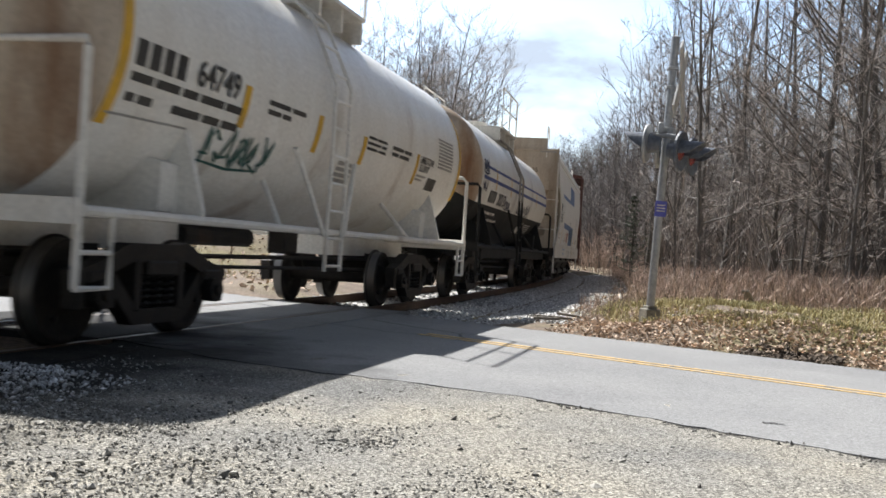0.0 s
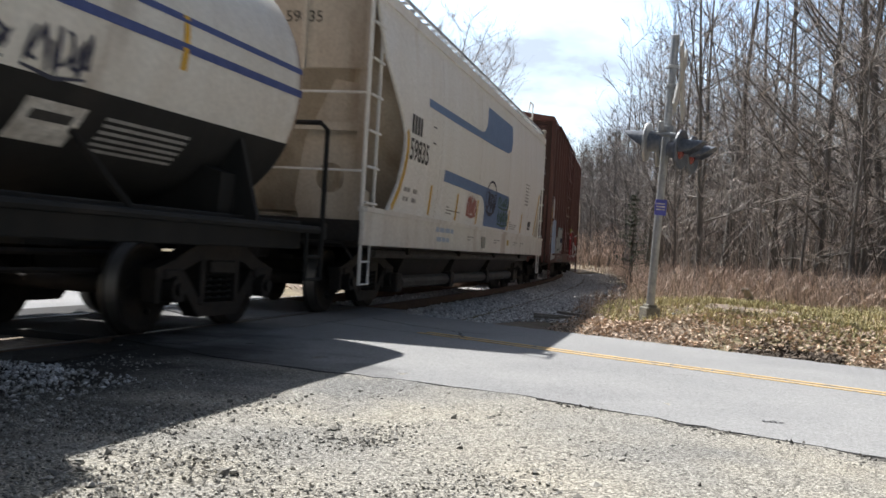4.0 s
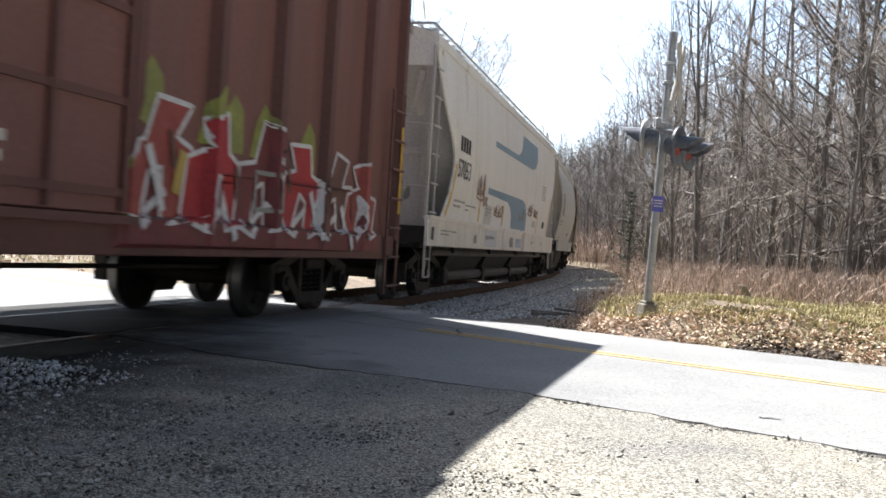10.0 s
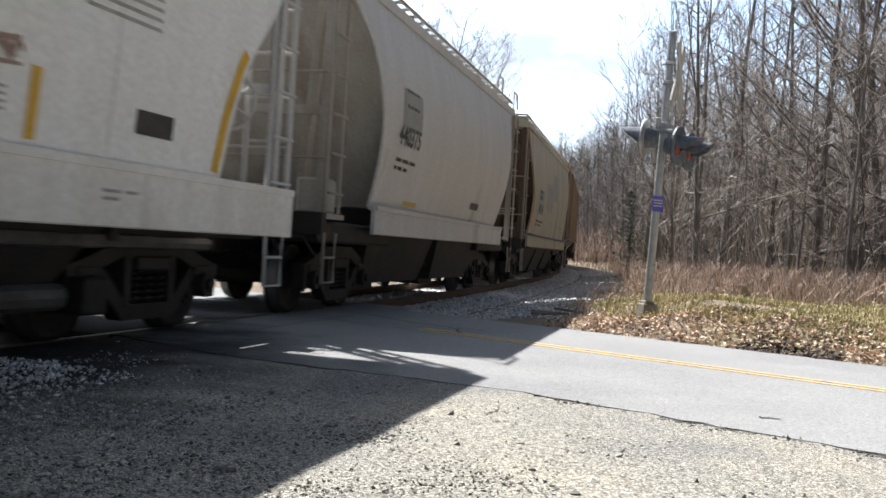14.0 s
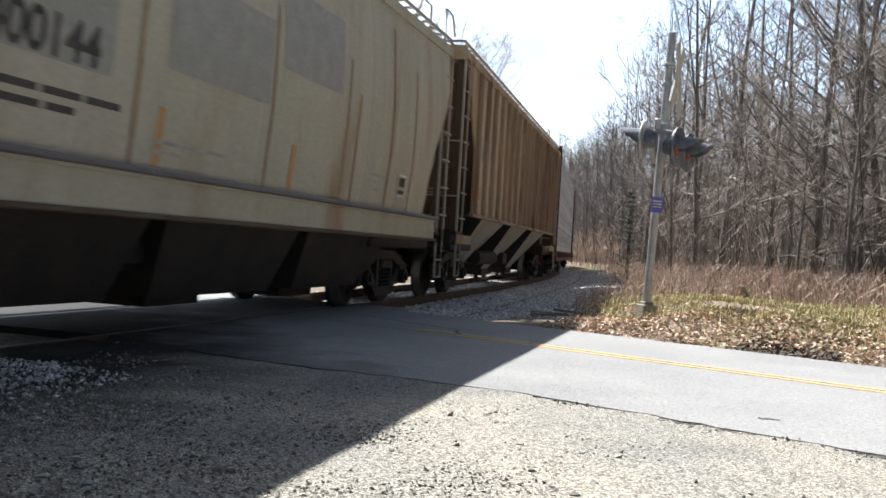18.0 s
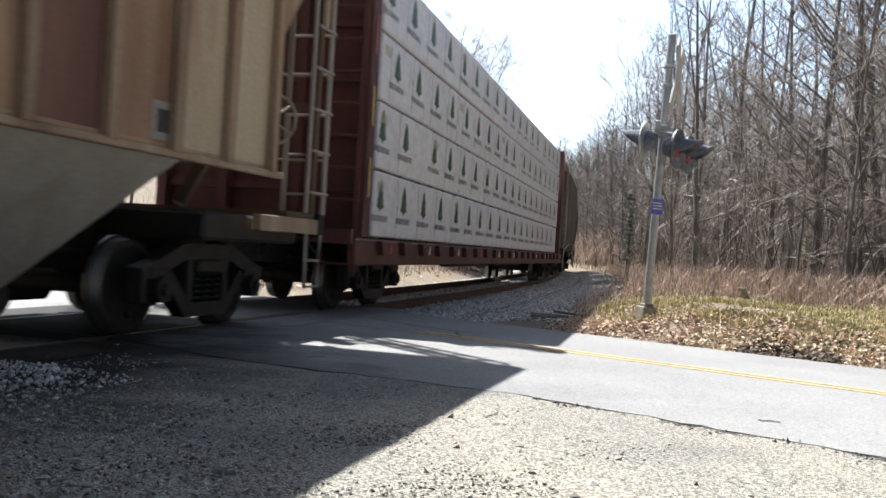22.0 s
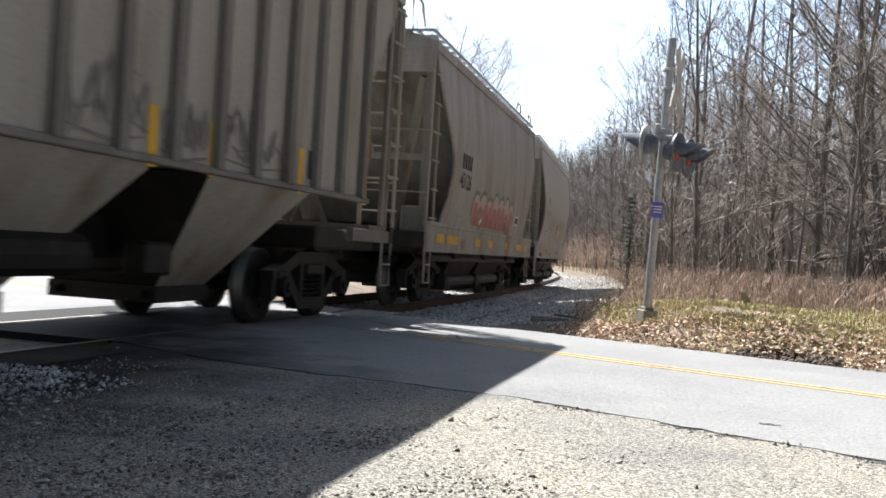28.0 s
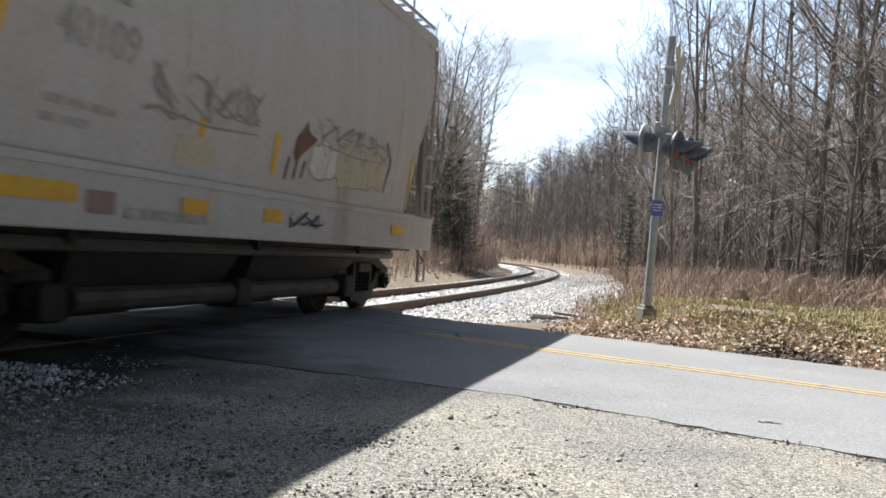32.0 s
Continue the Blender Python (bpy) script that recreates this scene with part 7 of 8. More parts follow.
for k, (cx, w, h) in enumerate(((1.15, 0.7, 0.42), (1.75, 0.62, 0.5), (2.3, 0.6, 0.55), (2.85, 0.66, 0.58))):
    o = blob(random.Random(70 + k), cx, 1.78 + 0.03 * k, w * 1.1, h, 15, 0.26)
    shape("graffiti", sideL, o, S_STRAW if k else S_PALE, carL, "faded yellow fill", 0.007 + 0.0015 * k)
    stroke("graffiti", sideL, o[2:], 0.02, S_FADED, carL, "grey outline", 0.0076 + 0.0015 * k)
    stroke("graffiti", sideL, [(cx - 0.16, 2.05 + 0.04 * k), (cx - 0.02, 1.85), (cx + 0.12, 2.0), (cx + 0.06, 1.62)], 0.025, S_FADED, carL, "grey inner line", 0.0082 + 0.0015 * k)
scrawl(carL, sideL, 0.9, 3.2, 1.95, 2.3, 5, S_FADED, 83, 0.025)
stroke("graffiti", sideL, [(3.1, 2.25), (3.35, 2.0), (3.2, 1.6)], 0.05, S_SMOKE, carL, "grey sprayed line", 0.014)
for x, w in ((-4.05, 0.9), (-1.8, 0.42), (-0.3, 0.4), (3.6, 0.5)):
    patch("yellow_bar", SILL, x, x + w, 1.08, 1.21, M_STRIPEY, carL, "yellow reflective bar on the sill")
patch("stencil", SILL, -3.05, -2.72, 1.02, 1.18, S_MAUVE, carL, "square panel on the sill")
bars(SILL, -2.6, 1.08, [[0.3, 0.4, 0.4]], 0.08, 0, M_GREYP, carL)
scrawl(carL, SILL, 0.3, 1.2, 1.05, 1.22, 2, S_INK, 60, 0.03)
bars(SILL, -4.9, 1.22, [[0.1], [0.6]], 0.1, 0.06, M_BLACKP, carL)
# upright weld seams with a little grime, on the smooth-sided hoppers
S_SEAM = spray("seam_grime", (0.50, 0.485, 0.45), (0.56, 0.54, 0.51))
for _car, _side, _xs in ((carC, sideC, (-4.7, -1.6, 1.55, 4.7)), (carE, sideE, (-5.1, -1.7, 1.7, 5.1)), (carF, sideF, (-2.4, 0.0, 2.4)), (carG, sideG, (-3.0, -0.3, 2.6)), (carK, sideK, (-1.85, 0.0, 0.35)), (carL, sideL, (-1.9, -0.2, 1.8))):
    for x in _xs:
        stroke("weld_seam", _side, [(x, 3.95), (x, 2.6), (x, 1.4)], 0.016, S_SEAM, _car, "grimy weld seam", 0.004)
# reflective marks along the flat car's deck edge
BEAM = flat_side(1.46)
for k in range(9):
    x = -11.3 + k * 2.3
    bars(BEAM, x, 0.92, [[0.2, 0.2]], 0.12, 0, M_LETW if k % 3 else S_RED, carI, "worn reflective marks")
for k in range(3):
    patch("yellow_bar", flat_side(1.44), -LI / 2 + 0.48, -LI / 2 + 0.56, 1.5 + k * 0.9, 2.0 + k * 0.9, S_OCHRE if k < 2 else S_BRICK, carI, "worn yellow bar on the bulkhead")


# ---- woods ----
def limb(v, f, pts, radii, sides):
    """Adds a tapering limb through points."""
    base = len(v)
    m = len(pts)
    ring = RINGS[sides]
    for i in range(m):
        p, q = pts[max(i - 1, 0)], pts[min(i + 1, m - 1)]
        dx, dy, dz = q[0] - p[0], q[1] - p[1], q[2] - p[2]
        l = math.sqrt(dx * dx + dy * dy + dz * dz) + 1e-9
        dx, dy, dz = dx / l, dy / l, dz / l
        if abs(dz) < 0.9:
            ax, ay, az = dy, -dx, 0.0
        else:
            ax, ay, az = 0.0, dz, -dy
        l = math.sqrt(ax * ax + ay * ay + az * az) + 1e-9
        ax, ay, az = ax / l, ay / l, az / l
        bx, by, bz = dy * az - dz * ay, dz * ax - dx * az, dx * ay - dy * ax
        x, y, z = pts[i]
        r = radii[i]
        for c, s in ring:
            v.append((x + (ax * c + bx * s) * r, y + (ay * c + by * s) * r, z + (az * c + bz * s) * r))
    for i in range(m - 1):
        for k in range(sides):
            j = (k + 1) % sides
            f.append((base + i * sides + k, base + i * sides + j, base + (i + 1) * sides + j, base + (i + 1) * sides + k))


RINGS = {n: [(math.cos(2 * math.pi * k / n), math.sin(2 * math.pi * k / n)) for k in range(n)] for n in (3, 4, 5, 6, 7)}


def unit(d):
    l = math.sqrt(d[0] * d[0] + d[1] * d[1] + d[2] * d[2]) + 1e-9
    return d[0] / l, d[1] / l, d[2] / l


def grow(rnd, start, direction, length, segs, bend, lift):
    g = rnd.gauss
    pts = [tuple(start)]
    d = unit(direction)
    st = length / segs
    for _ in range(segs):
        d = unit((d[0] + g(0, bend), d[1] + g(0, bend), d[2] + g(0, bend) + lift))
        p = pts[-1]
        pts.append((p[0] + d[0] * st, p[1] + d[1] * st, p[2] + d[2] * st))
    return pts


def between(p, q, t):
    return p[0] + (q[0] - p[0]) * t, p[1] + (q[1] - p[1]) * t, p[2] + (q[2] - p[2]) * t


def less(q, p):
    return q[0] - p[0], q[1] - p[1], q[2] - p[2]


def bare_tree(seed, height, r0, spread=0.34, first=0.2, leaders=1, n1=14, n2=8, n3=6, toward=None):
    """Trunk and twig meshes of a leafless tree: a bent trunk that splits into leaders, spreading limbs, side branches and fine twigs.
    With toward, an upright trunk whose long straight limbs mostly rise to that side."""
    rnd = random.Random(seed)
    tv, tf, wv, wf = [], [], [], []
    wild = 0.05 if toward is None else 0.012
    trunk = grow(rnd, (0, 0, -0.15), (rnd.gauss(0, wild), rnd.gauss(0, wild), 1), height, 12, wild * 0.9, 0.035)
    m = len(trunk)
    limb(tv, tf, trunk, [r0 * (1 - 0.95 * (i / (m - 1)) ** 0.8) + (0.4 * r0 if i == 0 else 0) for i in range(m)], 7)
    stems = [(trunk, 0.0, 1.0, n1)]
    for k in range(leaders):
        t = rnd.uniform(0.22, 0.5)
        i = int(t * (m - 1))
        a = rnd.uniform(0, 2 * math.pi)
        ld = grow(rnd, trunk[i], (0.42 * math.cos(a), 0.42 * math.sin(a), 1), height * (0.92 - t), 8, 0.06, 0.05)
        rl = r0 * (1 - 0.95 * t ** 0.8) * 0.62
        limb(tv, tf, ld, [rl * (1 - 0.94 * (q / 8) ** 0.8) for q in range(9)], 6)
        stems.append((ld, t, 1.0, max(5, int(n1 * 0.6))))
    for stem, t0, t1, count in stems:
        segs = len(stem) - 1
        for k in range(count):
            u = (first if t0 == 0 else 0.12) + (0.99 - (first if t0 == 0 else 0.12)) * (k + rnd.random()) / count
            t = t0 + (t1 - t0) * u
            i = min(segs - 1, int(u * segs))
            p = between(stem[i], stem[i + 1], u * segs - i)
            a = k * 2.4 + rnd.gauss(0, 0.5)
            up = rnd.uniform(0.1, 0.6) + 0.55 * t
            ln = height * spread * (1.12 - 0.8 * t) * rnd.uniform(0.55, 1.2)
            if toward is not None and k % 4:
                a, up = toward + rnd.gauss(0, 0.5), rnd.uniform(0.5, 1.0)
            b1 = grow(rnd, p, (math.cos(a), math.sin(a), up), ln, 6, 0.13 if toward is None else 0.05, 0.05 if t > 0.4 else -0.01)
            rb = r0 * (1 - 0.9 * t) * (0.25 if toward is None else 0.34) + 0.006
            limb(tv, tf, b1, [rb * (1 - 0.82 * q / 6) for q in range(7)], 4)
            for j in range(n2):
                t2 = 0.15 + 0.85 * (j + rnd.random()) / n2
                i2 = min(5, int(t2 * 6))
                p2 = between(b1[i2], b1[i2 + 1], t2 * 6 - i2)
                d1 = unit(less(b1[i2 + 1], b1[i2]))
                sgn = 1 if j % 2 else -1
                d2 = (d1[0] - sgn * d1[1] * 0.8 + rnd.gauss(0, 0.25), d1[1] + sgn * d1[0] * 0.8 + rnd.gauss(0, 0.25), d1[2] + rnd.gauss(0.15, 0.35))
                l2 = ln * rnd.uniform(0.32, 0.6) * (1.15 - 0.65 * t2)
                b2 = grow(rnd, p2, d2, l2, 3, 0.15, 0.05)
                r2 = max(0.006, rb * 0.36)
                limb(wv, wf, b2, [r2, r2 * 0.75, r2 * 0.5, 0.0025], 3)
                for q in range(n3):
                    t3 = 0.15 + 0.85 * (q + rnd.random()) / n3
                    i3 = min(2, int(t3 * 3))
                    p3 = between(b2[i3], b2[i3 + 1], t3 * 3 - i3)
                    d3 = unit(less(b2[i3 + 1], b2[i3]))
                    d3 = (d3[0] + rnd.gauss(0, 0.55), d3[1] + rnd.gauss(0, 0.55), d3[2] + rnd.gauss(0.12, 0.4))
                    b3 = grow(rnd, p3, d3, l2 * rnd.uniform(0.3, 0.6), 1, 0.1, 0.03)
                    limb(wv, wf, b3, [0.005, 0.002], 3)
    out = []
    for nm, vv, ff, mt in (("trunk", tv, tf, M_BARK), ("crown", wv, wf, M_TWIG)):
        me = bpy.data.meshes.new(nm)
        me.from_pydata(vv, [], ff)
        me.materials.append(mt)
        out.append(me)
    return out


def pine_meshes(seed, height):
    rnd = random.Random(seed)
    tv, tf, nv, nf = [], [], [], []
    trunk = grow(rnd, (0, 0, -0.1), (0, 0, 1), height, 8, 0.02, 0.05)
    limb(tv, tf, trunk, [0.13 * (1 - i / 8.5) for i in range(9)], 6)
    z = height * 0.1
    while z < height * 0.98:
        reach = (height - z) * 0.34 + 0.15
        for k in range(6):
            a = rnd.uniform(0, 6.283)
            b = grow(rnd, (0, 0, z), (math.cos(a), math.sin(a), rnd.uniform(-0.1, 0.35)), reach * rnd.uniform(0.6, 1.1), 5, 0.08, 0.02)
            limb(tv, tf, b, [0.02, 0.017, 0.014, 0.01, 0.007, 0.003], 3)
            for p, q in zip(b, b[1:]):
                for _ in range(9):
                    c = between(p, q, rnd.random())
                    d = unit((rnd.gauss(0, 1), rnd.gauss(0, 1), rnd.gauss(0, 0.6)))
                    w = rnd.uniform(0.1, 0.22)
                    sx, sy = d[1] * w * 0.16, -d[0] * w * 0.16
                    i = len(nv)
                    nv += [(c[0] - sx, c[1] - sy, c[2]), (c[0] + d[0] * w, c[1] + d[1] * w, c[2] + d[2] * w), (c[0] + sx, c[1] + sy, c[2])]
                    nf.append((i, i + 1, i + 2))
        z += height * 0.045
    out = []
    for nm, vv, ff, mt in (("trunk", tv, tf, M_BARK), ("crown", nv, nf, M_PINE)):
        me = bpy.data.meshes.new(nm)
        me.from_pydata(vv, [], ff)
        me.materials.append(mt)
        out.append(me)
    return out


def plant(kind, meshes, x, y, turn, scale, label, category, group):
    root = thing(kind, label, category, group, Matrix.Translation((x, y, gz(x, y))) @ Matrix.Rotation(turn, 4, "Z") @ Matrix.Diagonal((scale, scale, scale, 1)))
    for me in meshes:
        ob = new(me.name.split(".")[0], me)
        ob.parent = root
    return root


# height, trunk radius, spread of the limbs, lowest limb, leaders, limbs, branches, twigs; the last four are plainer, for the depth of the woods
TREES = [bare_tree(seed, *shape_of) for seed, shape_of in ((11, (13.5, 0.10, 0.27, 0.16, 1, 17, 8, 5)), (12, (15.0, 0.13, 0.28, 0.2, 1, 17, 8, 5)), (13, (12.0, 0.085, 0.30, 0.14, 1, 15, 8, 5)),
         (14, (14.0, 0.10, 0.30, 0.18, 2, 13, 8, 5)), (15, (15.0, 0.17, 0.44, 0.1, 1, 22, 10, 6)), (16, (10.5, 0.06, 0.32, 0.1, 1, 15, 8, 5)),
         (17, (13.0, 0.08, 0.26, 0.25, 1, 12, 6, 3)), (18, (7.5, 0.045, 0.38, 0.06, 1, 14, 7, 4)),
         (19, (13.5, 0.10, 0.30, 0.2, 1, 11, 6, 3)), (20, (12.0, 0.09, 0.32, 0.16, 1, 11, 6, 3)), (21, (14.5, 0.12, 0.30, 0.2, 2, 8, 6, 3)), (22, (9.0, 0.06, 0.36, 0.1, 1, 10, 6, 3)),
         (23, (14.0, 0.125, 0.36, 0.08, 0, 24, 8, 5, math.pi)), (24, (14.5, 0.15, 0.34, 0.1, 1, 18, 8, 5, math.pi)), (25, (13.5, 0.14, 0.46, 0.08, 0, 22, 8, 5, math.pi)))]
TREE_H = (13.5, 15, 12, 14, 15, 10.5, 13, 7.5, 13.5, 12, 14.5, 9, 14, 14.5, 13.5)
PINES = [pine_meshes(31, 6.5), pine_meshes(32, 9.0)]
rnd = random.Random(77)
placed = []


def free(x, y, gap):
    return all((x - a) ** 2 + (y - b) ** 2 > gap * gap for a, b in placed)


def canopy(x, y):
    """How tall the woods stand: low scrub by the railway cutting, rising to full height away from it."""
    b = x / max(y, 1.0)
    rise = float(np.interp(b, (-0.12, -0.05, 0.035, 0.055, 0.15, 0.17, 0.22, 0.25, 0.31), (0.27, 0.25, 0.22, 0.115, 0.135, 0.215, 0.285, 0.37, 0.7)))
    return 0.9 + rise * math.hypot(x, y)


def tree_at(k, x, y, scale, turn=0.0, label="leafless grey-barked tree in early spring woods"):
    placed.append((x, y))
    return plant("tree", TREES[k], x, y, turn, scale, label, "tree", "bare woodland trees")


def wood(n, x0, x1, y0, y1, gap, test, kinds, lo=0.8, hi=1.15):
    k = tries = 0
    while k < n and tries < n * 80:
        tries += 1
        x, y = rnd.uniform(x0, x1), rnd.uniform(y0, y1)
        if not free(x, y, gap) or not test(x, y):
            continue
        kind = rnd.choice(kinds)
        sc = min(rnd.uniform(lo, hi), (canopy(x, y) - gz(x, y)) * rnd.uniform(0.8, 1.05) / TREE_H[kind])
        if sc < 0.42:
            continue
        tree_at(kind, x, y, sc, rnd.uniform(0, 6.28))
        k += 1


def right_side(lo, hi, clear=11.0):
    def test(x, y):
        lat = near_line(x, y)[1]
        return lo < lat < hi and RN[0] * x + RN[1] * y > R_FAR + clear
    return test


def left_side(lo, hi):
    def test(x, y):
        lat = near_line(x, y)[1]
        return lo < -lat < hi and RN[0] * x + RN[1] * y > R_FAR + 8
    return test


# the thicker trees at the edge of the woods, then the rest
for k, x, y, sc, turn in ((12, 9.93, 26.0, 1.0, 0.0), (13, 11.35, 27.3, 1.0, 0.25), (14, 13.0, 26.0, 1.0, -0.15), (12, 9.55, 28.6, 0.8, 0.4), (0, 11.0, 23.8, 0.9, 3.3), (13, 11.75, 27.6, 0.9, -0.3), (14, 14.9, 28.5, 1.05, 0.2)):
    tree_at(k, x, y, sc, turn)
wood(22, 9, 26, 23, 34, 0.9, lambda x, y: x > 0.31 * y and right_side(4.6, 60)(x, y), (0, 1, 2, 3, 12, 5), 0.85, 1.1)
wood(70, 4, 34, 22, 38, 0.8, right_side(4.6, 60), (0, 1, 2, 3, 5, 7, 7, 5), 0.75, 1.1)
wood(105, 6, 52, 36, 66, 1.2, right_side(4.6, 60), (6, 8, 9, 10, 11, 7))
wood(60, 8, 60, 62, 120, 1.8, right_side(4.5, 45), (8, 9, 10, 11, 6), 0.85, 1.15)
wood(80, -24, 10, 42, 90, 1.4, left_side(5.5, 24), (6, 8, 9, 10, 11, 5), 0.8, 1.12)
for k, x, y, sc in ((0, -0.3, 50, 0.9), (3, -1.2, 48, 0.85), (5, 0.6, 56, 0.9), (2, -1.0, 49, 0.95), (4, -2.4, 52, 0.8), (7, 0.9, 46, 1.0), (0, -3.5, 51, 0.95), (5, -5.0, 49, 1.0), (3, -6.5, 54, 1.0), (5, -8.0, 52, 1.1), (5, -1.0, 53, 1.15), (7, 0.7, 51, 1.2), (5, 1.0, 60, 0.9),
                  (4, -1.3, 56, 0.85), (4, -4.6, 56, 0.8), (2, -0.4, 58, 1.0), (7, 0.2, 49.5, 1.3), (3, -0.2, 62, 0.95)):
    tree_at(k, x, y, sc, x * 2.0)
for k, x, y, sc in ((4, -0.7, 47.5, 0.8), (4, -0.4, 53, 0.85), (3, -0.9, 51.5, 0.95), (0, 0.1, 57.5, 1.0), (2, -1.2, 46.5, 0.95), (5, -0.1, 45, 0.8), (7, 0.2, 47, 1.1), (7, 0.6, 53.5, 1.1)):
    tree_at(k, x, y, sc, x * 5.0 + y)
for x, y, k, sc in ((0.7, 48.5, 0, 0.85), (0.1, 46.2, 0, 0.8), (1.1, 50.5, 0, 0.65), (0.2, 50, 1, 0.8), (-0.9, 52, 1, 0.8), (0.9, 55, 1, 0.7), (0.9, 60, 0, 1.0), (-0.8, 64, 1, 0.8), (6.3, 33.0, 0, 0.5), (-2.5, 57, 0, 0.9)):
    placed.append((x, y))
    plant("pine_tree", PINES[k], x, y, x * 3.0, sc, "small dark green pine among bare trees", "tree", "evergreens")


# distant woods: one joined growth of simple bare trees
def far_woods():
    r = random.Random(5)
    v, f = [], []
    n = 0
    while n < 1150:
        y = 44 + 120 * r.random() ** 1.3
        x = (r.uniform(0.02, 0.19) if r.random() < 0.55 else r.uniform(-0.25, 0.5)) * y
        s, lat = near_line(x, y)
        if abs(lat) < 5.0 or (lat < 0 and y < 66):
            continue
        z0 = gz(x, y)
        h = min(r.choice((r.uniform(9, 14), r.uniform(3, 8))), (canopy(x, y) - z0) * r.uniform(0.75, 1.05))
        if h < 2.5:
            continue
        tr = grow(r, (x, y, z0 - 0.1), (r.gauss(0, 0.05), r.gauss(0, 0.05), 1), h, 4, 0.05, 0.03)
        limb(v, f, tr, [0.11, 0.085, 0.06, 0.035, 0.008], 4)
        for k in range(22):
            t = r.uniform(0.18, 0.98)
            i = min(3, int(t * 4))
            p = between(tr[i], tr[i + 1], t * 4 - i)
            a = r.uniform(0, 6.283)
            b = grow(r, p, (math.cos(a), math.sin(a), r.uniform(0.4, 1.3)), h * 0.26 * (1.15 - 0.8 * t), 2, 0.2, 0.1)
            limb(v, f, b, [0.026, 0.018, 0.006], 3)
            for _ in range(3):
                c = grow(r, b[1], (r.gauss(0, 1), r.gauss(0, 1), r.uniform(0.1, 1.2)), h * 0.09, 1, 0.1, 0.1)
                limb(v, f, c, [0.014, 0.005], 3)
        n += 1
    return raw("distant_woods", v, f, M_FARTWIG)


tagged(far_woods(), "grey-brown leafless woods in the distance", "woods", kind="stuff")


# ---- undergrowth, litter and stones ----
def brush(name, n, spot, hmin, hmax, mat, label, category, seed, lean=0.17, twigs=2, r0=0.0075):
    r = random.Random(seed)
    v, f = [], []
    k = tries = 0
    while k < n and tries < n * 30:
        tries += 1
        p = spot(r)
        if p is None:
            continue
        x, y, z = p
        h = r.uniform(hmin, hmax)
        st = grow(r, (x, y, z - 0.03), (r.gauss(0, lean), r.gauss(0, lean), 1), h, 3, 0.16, 0.0)
        limb(v, f, st, [r0, r0 * 0.8, r0 * 0.55, 0.0015], 3)
        for _ in range(twigs):
            t = r.choice((1, 2))
            b = grow(r, st[t], (r.gauss(0, 0.8), r.gauss(0, 0.8), 0.7), h * r.uniform(0.25, 0.5), 1, 0.1, 0.0)
            limb(v, f, b, [r0 * 0.6, 0.0015], 3)
        k += 1
    return tagged(raw(name, v, f, mat), label, category, kind="stuff")


def in_zone(x0, x1, y0, y1, test):
    def spot(r):
        x, y = r.uniform(x0, x1), r.uniform(y0, y1)
        s, lat = near_line(x, y)
        rr = RN[0] * x + RN[1] * y
        if not test(s, lat, rr, r):
            return None
        return x, y, gz(x, y)
    return spot


brush("thicket", 5200, in_zone(3, 26, 15, 30, lambda s, l, q, r: l > 4.2 and q > R_FAR + 6.2 + r.random() * 2.0 and q < R_FAR + 15), 0.25, 0.85, M_STEM, "reddish-brown leafless brush along the edge of the woods", "brush", 1)
brush("thicket", 3800, in_zone(2.5, 14, 17, 66, lambda s, l, q, r: (4.1 if s < 24 else 3.2) + r.random() * 1.0 < l < 7.5), 0.25, 0.8, M_STEM, "low brown brush beside the railway", "brush", 2)
brush("thicket", 5200, in_zone(-4, 12, 30, 90, lambda s, l, q, r: 2.9 + r.random() * 1.0 < -l < 9), 0.5, 1.5, M_STEM, "tawny dry brush on the bank beside the railway", "brush", 3)
brush("weeds", 170, in_zone(2.2, 5.5, 14.5, 21, lambda s, l, q, r: 3.4 < l < 4.9 and q > R_FAR + 1.6), 0.15, 0.5, M_STEM, "dry weed stalks by the end of the ballast", "weeds", 4)


brush("thicket", 1300, in_zone(6, 46, 26, 75, lambda s, l, q, r: l > 5.0 and q > R_FAR + 13), 1.2, 3.4, M_SAPLING, "tall leafless saplings and brush inside the woods", "brush", 11, 0.14, 3, 0.017)
brush("thicket", 1600, in_zone(-16, 8, 48, 110, lambda s, l, q, r: l < -5.5), 1.2, 3.4, M_STEM, "tall leafless saplings on the bank across the railway", "brush", 12, 0.2, 4, 0.013)
brush("thicket", 420, in_zone(5, 24, 22, 33, lambda s, l, q, r: l > 4.6 and q > R_FAR + 10), 1.8, 6.0, M_SAPLING, "slender leafless saplings at the edge of the woods", "brush", 14, 0.14, 5, 0.013)


brush("thicket", 4600, in_zone(-6, 30, 60, 140, lambda s, l, q, r: abs(l) > 3.4), 1.5, 4.0, M_STEM, "leafless saplings far up the line", "brush", 13, 0.2, 5, 0.018)


